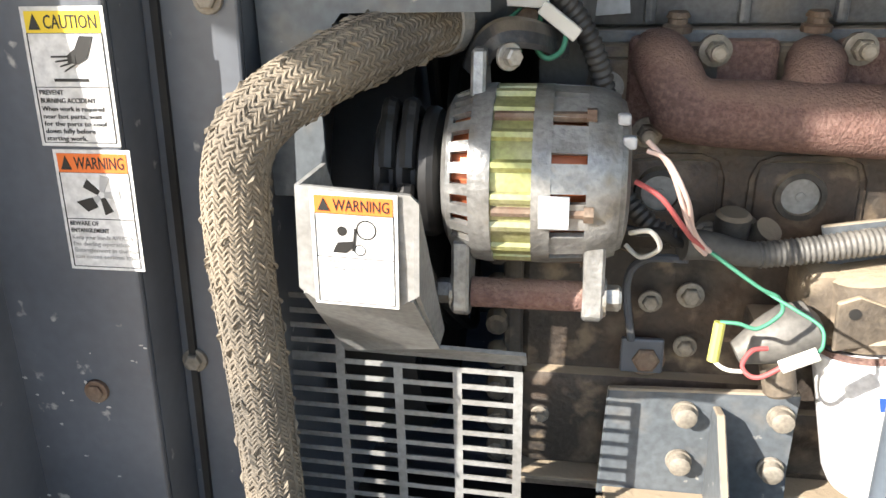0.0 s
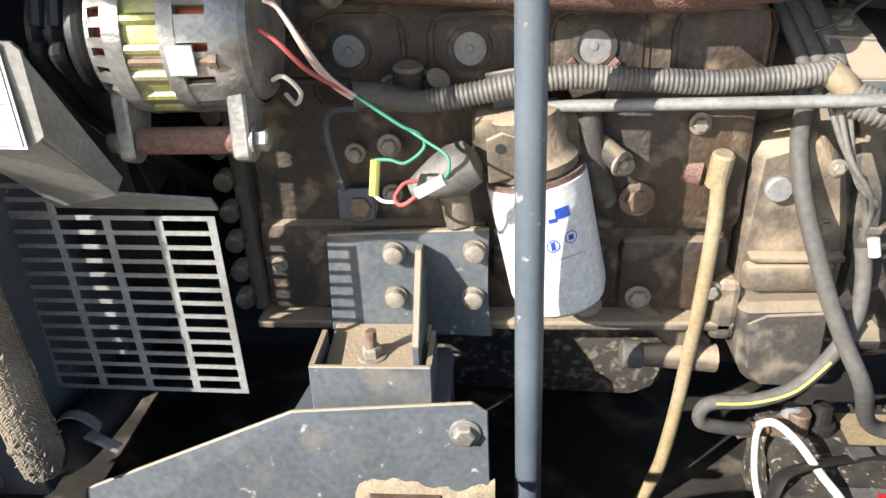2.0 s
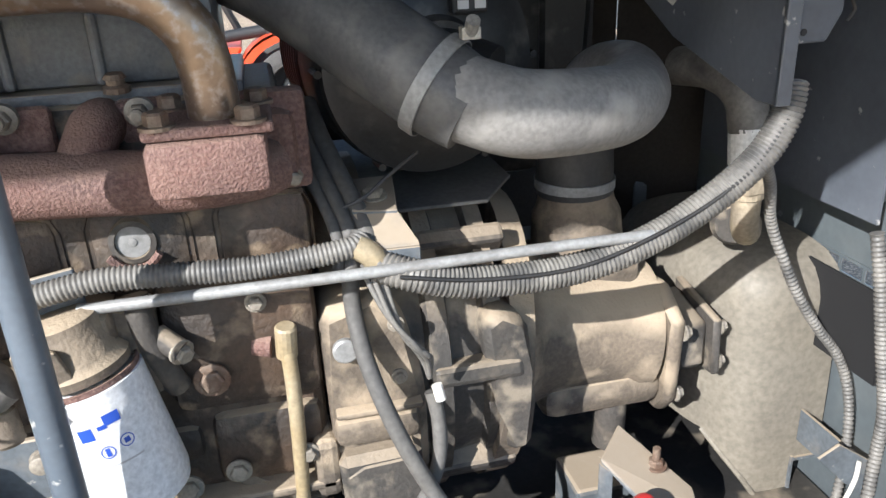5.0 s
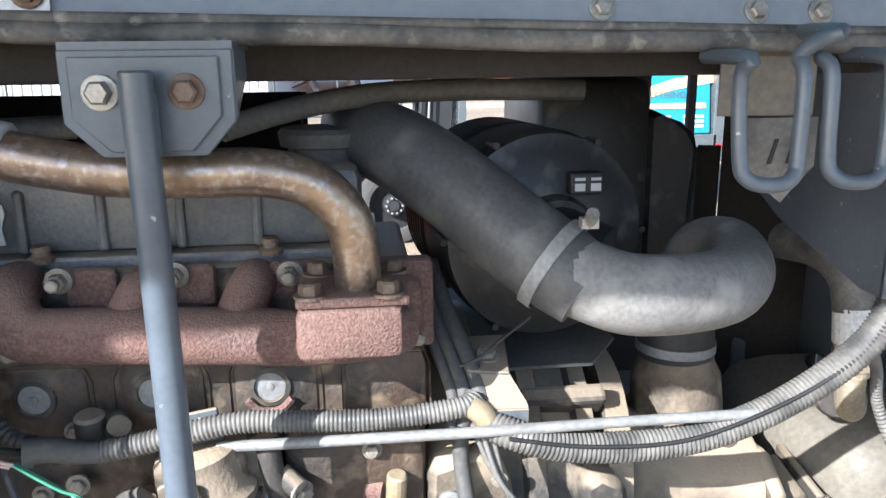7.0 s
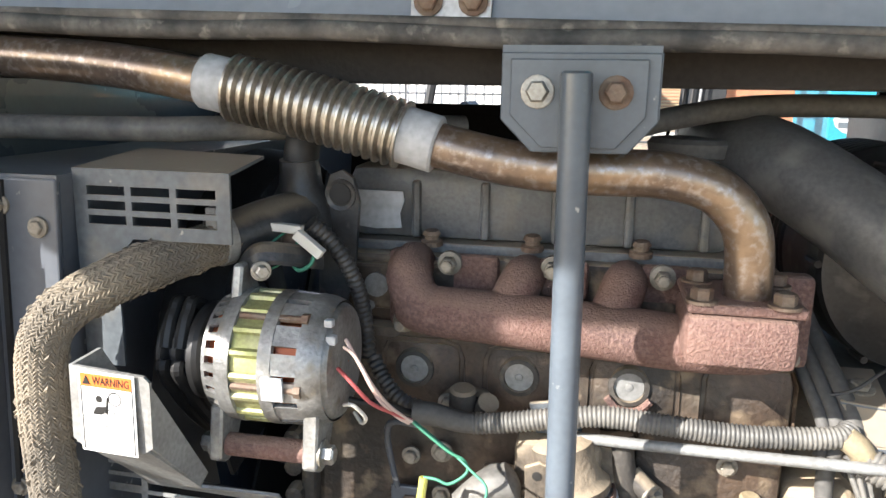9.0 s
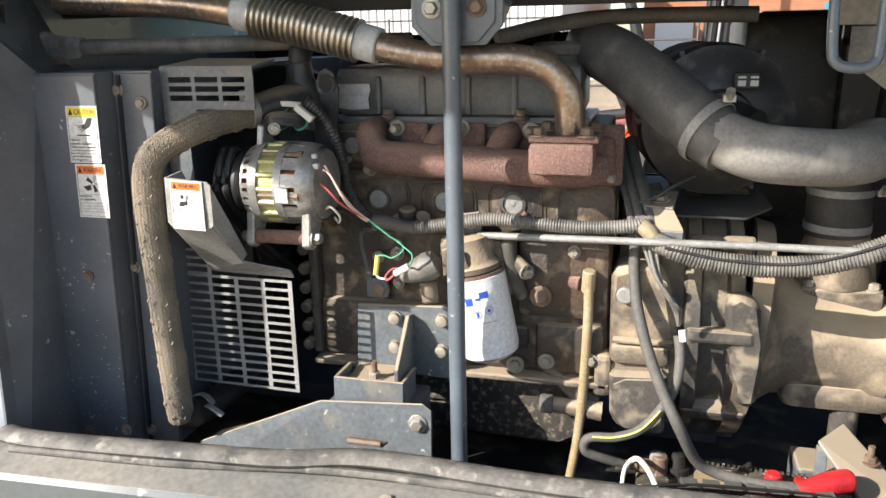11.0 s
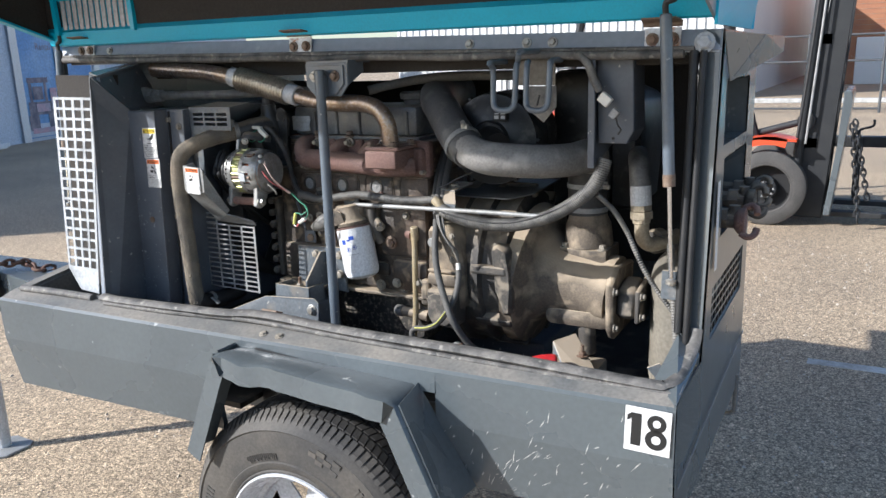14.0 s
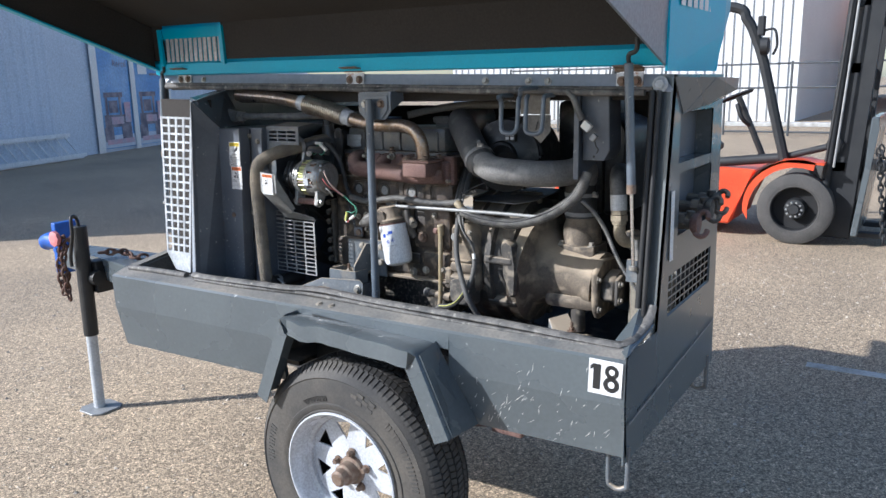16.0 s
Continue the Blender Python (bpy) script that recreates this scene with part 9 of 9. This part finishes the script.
chain("drawbar_chain", "dark chain looped under the coupling", [(2.20, DY - 0.02, 0.28), (2.205, DY - 0.03, 0.12), (2.225, DY - 0.03, 0.02), (2.245, DY - 0.03, 0.12), (2.25, DY - 0.03, 0.27)], M_CHAIN, 0.05, 0.007)
chain("drawbar_chain", "dark chain looped under the coupling", [(2.26, DY - 0.03, 0.27), (2.27, DY - 0.04, 0.10), (2.30, DY - 0.04, 0.0), (2.35, DY - 0.04, 0.10), (2.40, DY - 0.03, 0.30)], M_CHAIN, 0.05, 0.007)

# ---- buildings ----
M_SIDING = material("pale_metal_siding", (0.58, 0.65, 0.76), 0.5, 0, (0.52, 0.59, 0.7), 0.5, 0.6, 30, 0.05)
bl = thing("building", "pale metal-clad shop building in shade", "building")
WA = Vector((-10.97, -1.8, G))
WU = Vector((-0.3548, 0.9349, 0))
WN = Vector((0.9349, 0.3548, 0))
bm = bmesh.new()
plate(bm, [WA, WA + WU * 26, WA + WU * 26 - WN * 12, WA - WN * 12], (0, 0, 5.2))
part("wall", bm, M_SIDING, bl)
bm = bmesh.new()
for i in range(int(26 / 0.3)):
    if 10.9 < i * 0.3 < 13.8:
        continue
    p = WA + WU * (i * 0.3) + WN * 0.0
    plate(bm, [p, p + WU * 0.05 + WN * 0.02, p + WU * 0.10 + WN * 0.02, p + WU * 0.15], (0, 0, 5.2))
tagged(part("siding_rib", bm, M_SIDING, bl), kind="stuff")
S0 = (Vector((-14.2, 6.73, G)) - WA).dot(WU)
M_POSTER = material("sky_print", (0.07, 0.26, 0.6), 0.4, 0, (0.22, 0.42, 0.7), 0.5, 0.8, 20, 0.0)
M_PDARK = material("dark_machine_print", (0.1, 0.1, 0.16), 0.5, 0, (0.3, 0.28, 0.33), 0.6, 4, 20, 0.0)
M_PPINK = material("pink_machine_print", (0.55, 0.35, 0.42), 0.5, 0, (0.4, 0.4, 0.5), 0.6, 5, 20, 0.0)
fw = Face(WA + WU * (S0 + 3.15) + WN * 0.03 + Vector((0, 0, 2.8)), WU, (0, 0, -1), bl, 0.012)
for u, w in ((0.0, 0.25), (1.52, 0.2), (3.1, 0.25)):
    fw.rect("door_frame", u, 0, w, 2.8, M_WHITE, 3)
fw.rect("door_frame", 0, -0.1, 3.35, 0.12, M_WHITE, 3.2)
for u in (0.25, 1.72):
    fw.rect("window_poster", u, 0.02, 1.28, 2.7, M_POSTER, 0.5)
    for k, (a, b, c, d) in enumerate(((0.15, 1.35, 0.75, 0.12), (0.18, 1.47, 0.1, 0.5), (0.72, 1.47, 0.1, 0.5), (0.1, 1.9, 1.05, 0.3), (0.05, 2.2, 0.35, 0.35), (0.75, 2.2, 0.4, 0.35), (0.3, 1.55, 0.35, 0.3))):
        fw.rect("machine_print", u + a, b, c, d, M_PDARK, 1 + 0.2 * k)
    for k, (a, b, c, d) in enumerate(((0.35, 1.95, 0.5, 0.18), (0.1, 2.5, 1.1, 0.12), (0.9, 1.6, 0.25, 0.5))):
        fw.rect("machine_print", u + a, b, c, d, M_PPINK, 2.6 + 0.2 * k)
    fw.rect("poster_ground", u, 2.4, 1.28, 0.3, M_SIDING, 1.3)
fw.text("Rental", 0.85, 0.72, 0.22, M_PDARK, 2.2)
fw.rect("notice", 1.9, 0.45, 0.4, 0.45, M_WHITE, 1.6)
for i in range(3):
    fw.rect("print_bar", 2.4, 0.55 + 0.16 * i, 0.5, 0.06, M_PDARK, 1.6)
lad = thing("ladder", "aluminium extension ladder lying along the wall", "ladder")
M_LAD = material("aluminium_ladder", (0.8, 0.82, 0.85), 0.45, 0.0, (0.7, 0.72, 0.75), 0.4, 5, 60, 0.0)
for k, (off, z) in enumerate(((0.55, 0.06), (0.18, 0.50), (0.62, 0.10), (0.25, 0.54))):
    bm = bmesh.new()
    a = WA + WU * (S0 - 2.6) + WN * off + Vector((0, 0, z))
    b = WA + WU * (S0 + 1.9) + WN * off + Vector((0, 0, z))
    d, u, w = axes(b - a)
    plate(bm, [a - w * 0.04, a + w * 0.04, a + w * 0.04 + u * 0.025, a - w * 0.04 + u * 0.025], b - a)
    part("rail", bm, M_LAD, lad)
for i in range(15):
    bm = bmesh.new()
    p = WA + WU * (S0 - 2.4 + 0.3 * i)
    cyl(bm, p + WN * 0.56 + Vector((0, 0, 0.06)), p + WN * 0.19 + Vector((0, 0, 0.50)), 0.016, seg=10)
    part("rung", bm, M_LAD, lad)
wb = thing("white_building", "white ribbed metal building across the yard", "building")
M_WSID = material("white_metal_siding", (0.78, 0.78, 0.76), 0.5, 0, (0.7, 0.7, 0.69), 0.5, 0.5, 20, 0.05)
bm = bmesh.new()
box(bm, (-16, 27, G), (-2.4, 60, 5.0))
part("wall", bm, M_WSID, wb)
bm = bmesh.new()
for i in range(44):
    x = -15.9 + 0.305 * i
    box(bm, (x, 26.95, G), (x + 0.06, 27.0, 5.0))
tagged(part("siding_rib", bm, M_WSID, wb), kind="stuff")
bm = bmesh.new()
plate(bm, [(-16.2, 26.7, 5.0), (-2.2, 26.7, 5.0), (-2.2, 60, 5.9), (-16.2, 60, 5.9)], (0, 0, 0.12))
part("roof", bm, M_WSID, wb)
fe = thing("fence", "chain-link fence with dark steel rails", "fence")
M_FENCE = plain("dark_fence_steel", (0.09, 0.095, 0.1), 0.5, 0.3)
for i in range(8):
    bm = bmesh.new()
    cyl(bm, (-9.5 + 1.6 * i, 20, G), (-9.5 + 1.6 * i, 20, 1.78), 0.03)
    part("post", bm, M_FENCE, fe)
for z in (0.0, 1.12, 1.72):
    bm = bmesh.new()
    cyl(bm, (-9.5, 20, z), (1.7, 20, z), 0.025)
    part("rail", bm, M_FENCE, fe)
bm = bmesh.new()
for i in range(150):
    x = -9.5 + 0.075 * i
    for s in (-1, 1):
        a, b = Vector((x, 20, G + 0.05)), Vector((x + s * 0.9, 20, 1.7))
        if -9.5 <= b.x <= 1.7:
            d, u, w = axes(b - a)
            plate(bm, [a, a + u * 0.004, b + u * 0.004, b], (0, 0.004, 0))
tagged(part("wire_mesh", bm, M_LOUVRE, fe), kind="stuff")
for x, c, r in ((-5.2, M_WHITE, 0.16), (-4.6, M_BLUE, 0.3)):
    bk = thing("bucket", "plastic drum by the fence", "drum")
    bm = bmesh.new()
    lathe(bm, (x, 19.4, G), (0, 0, 1), [(0, r), (0.4, r * 1.1), (0.42, r * 1.15), (0.45, r * 1.15)], 20)
    part("shell", bm, c, bk)
br = thing("brick_building", "orange brick building with white door", "building")
M_BRICK = material("orange_brick", (0.42, 0.19, 0.1), 0.85, 0, (0.35, 0.15, 0.085), 0.5, 2, 30, 0.2)
bm = bmesh.new()
box(bm, (0.2, 38, G), (22, 60, 6))
part("wall", bm, M_BRICK, br)
bm = bmesh.new()
for j in range(28):
    box(bm, (0.2, 37.985, G + 0.1 + 0.22 * j), (22, 38.0, G + 0.11 + 0.22 * j))
tagged(part("mortar_course", bm, M_DUSTBOLT, br), kind="stuff")
bm = bmesh.new()
box(bm, (0.75, 37.9, G), (2.45, 38.0, 1.9), 0.02)
part("door", bm, M_WHITE, br, "white roll-up door")
for x in (4.15, 9.0):
    up = thing("utility_pole", "weathered wooden utility pole", "pole")
    bm = bmesh.new()
    cyl(bm, (x, 36, G), (x, 36, 9), 0.16, 0.12)
    part("shaft", bm, M_DIP, up)
pal = thing("pallet_stack", "stack of wooden pallets by the pole", "pallet")
for j in range(14):
    bm = bmesh.new()
    box(bm, (3.0, 35.2, G + 0.14 * j), (3.9, 36.2, G + 0.14 * j + 0.09), 0.01)
    part("pallet", bm, M_DIP, pal)
kb = bmesh.new()
box(kb, (-30, 24, G), (40, 24.3, G + 0.13), 0.02)
tagged(part("kerb", kb, M_LINE), "pale concrete kerb across the yard", "kerb", kind="structure")

plk = thing("wooden_plank", "weathered plank lying on the yard", "plank")
M_PLANK = material("weathered_wood", (0.36, 0.3, 0.24), 0.8, 0, (0.25, 0.2, 0.16), 0.6, 6, 60, 0.3)
for k, (x, y, L, a) in enumerate(((1.9, 6.9, 0.4, 3), (1.9, 7.6, 0.5, 25), (2.4, 7.8, 0.4, -10))):
    bm = bmesh.new()
    box(bm, (0, -0.045, G), (L, 0.045, G + 0.03), 0.004, Matrix.Translation((x, y, 0)) @ Matrix.Rotation(radians(a), 4, "Z"))
    part("board", bm, M_PLANK, plk)
fn = Face((2.263, 6.806, 0.602), (1, 0, 0), (0, 0, -1), bt, 0.002)
fn.text("31", 0.0, 0.071, 0.096, M_WHITE, 1.0)
bm = bmesh.new()
box(bm, (2.133, 6.795, 0.5529999999999999), (2.1929999999999996, 6.812, 0.603), 0.005)
part("marker_lamp", bm, M_ORANGE, bt, "amber marker lamp")
ff = Face((-0.95, FY + 0.055, 0.48), (1, 0, 0), (0, 0, -1), fk, 0.004)
ff.rect("data_plate", 0.05, 0.02, 0.4, 0.16, M_WHITE, 1)
ff.rect("print_bar", 0.32, 0.05, 0.1, 0.1, M_BLUEINK, 2)
ff.rect("print_bar", 0.08, 0.06, 0.2, 0.05, M_GREYINK, 2)
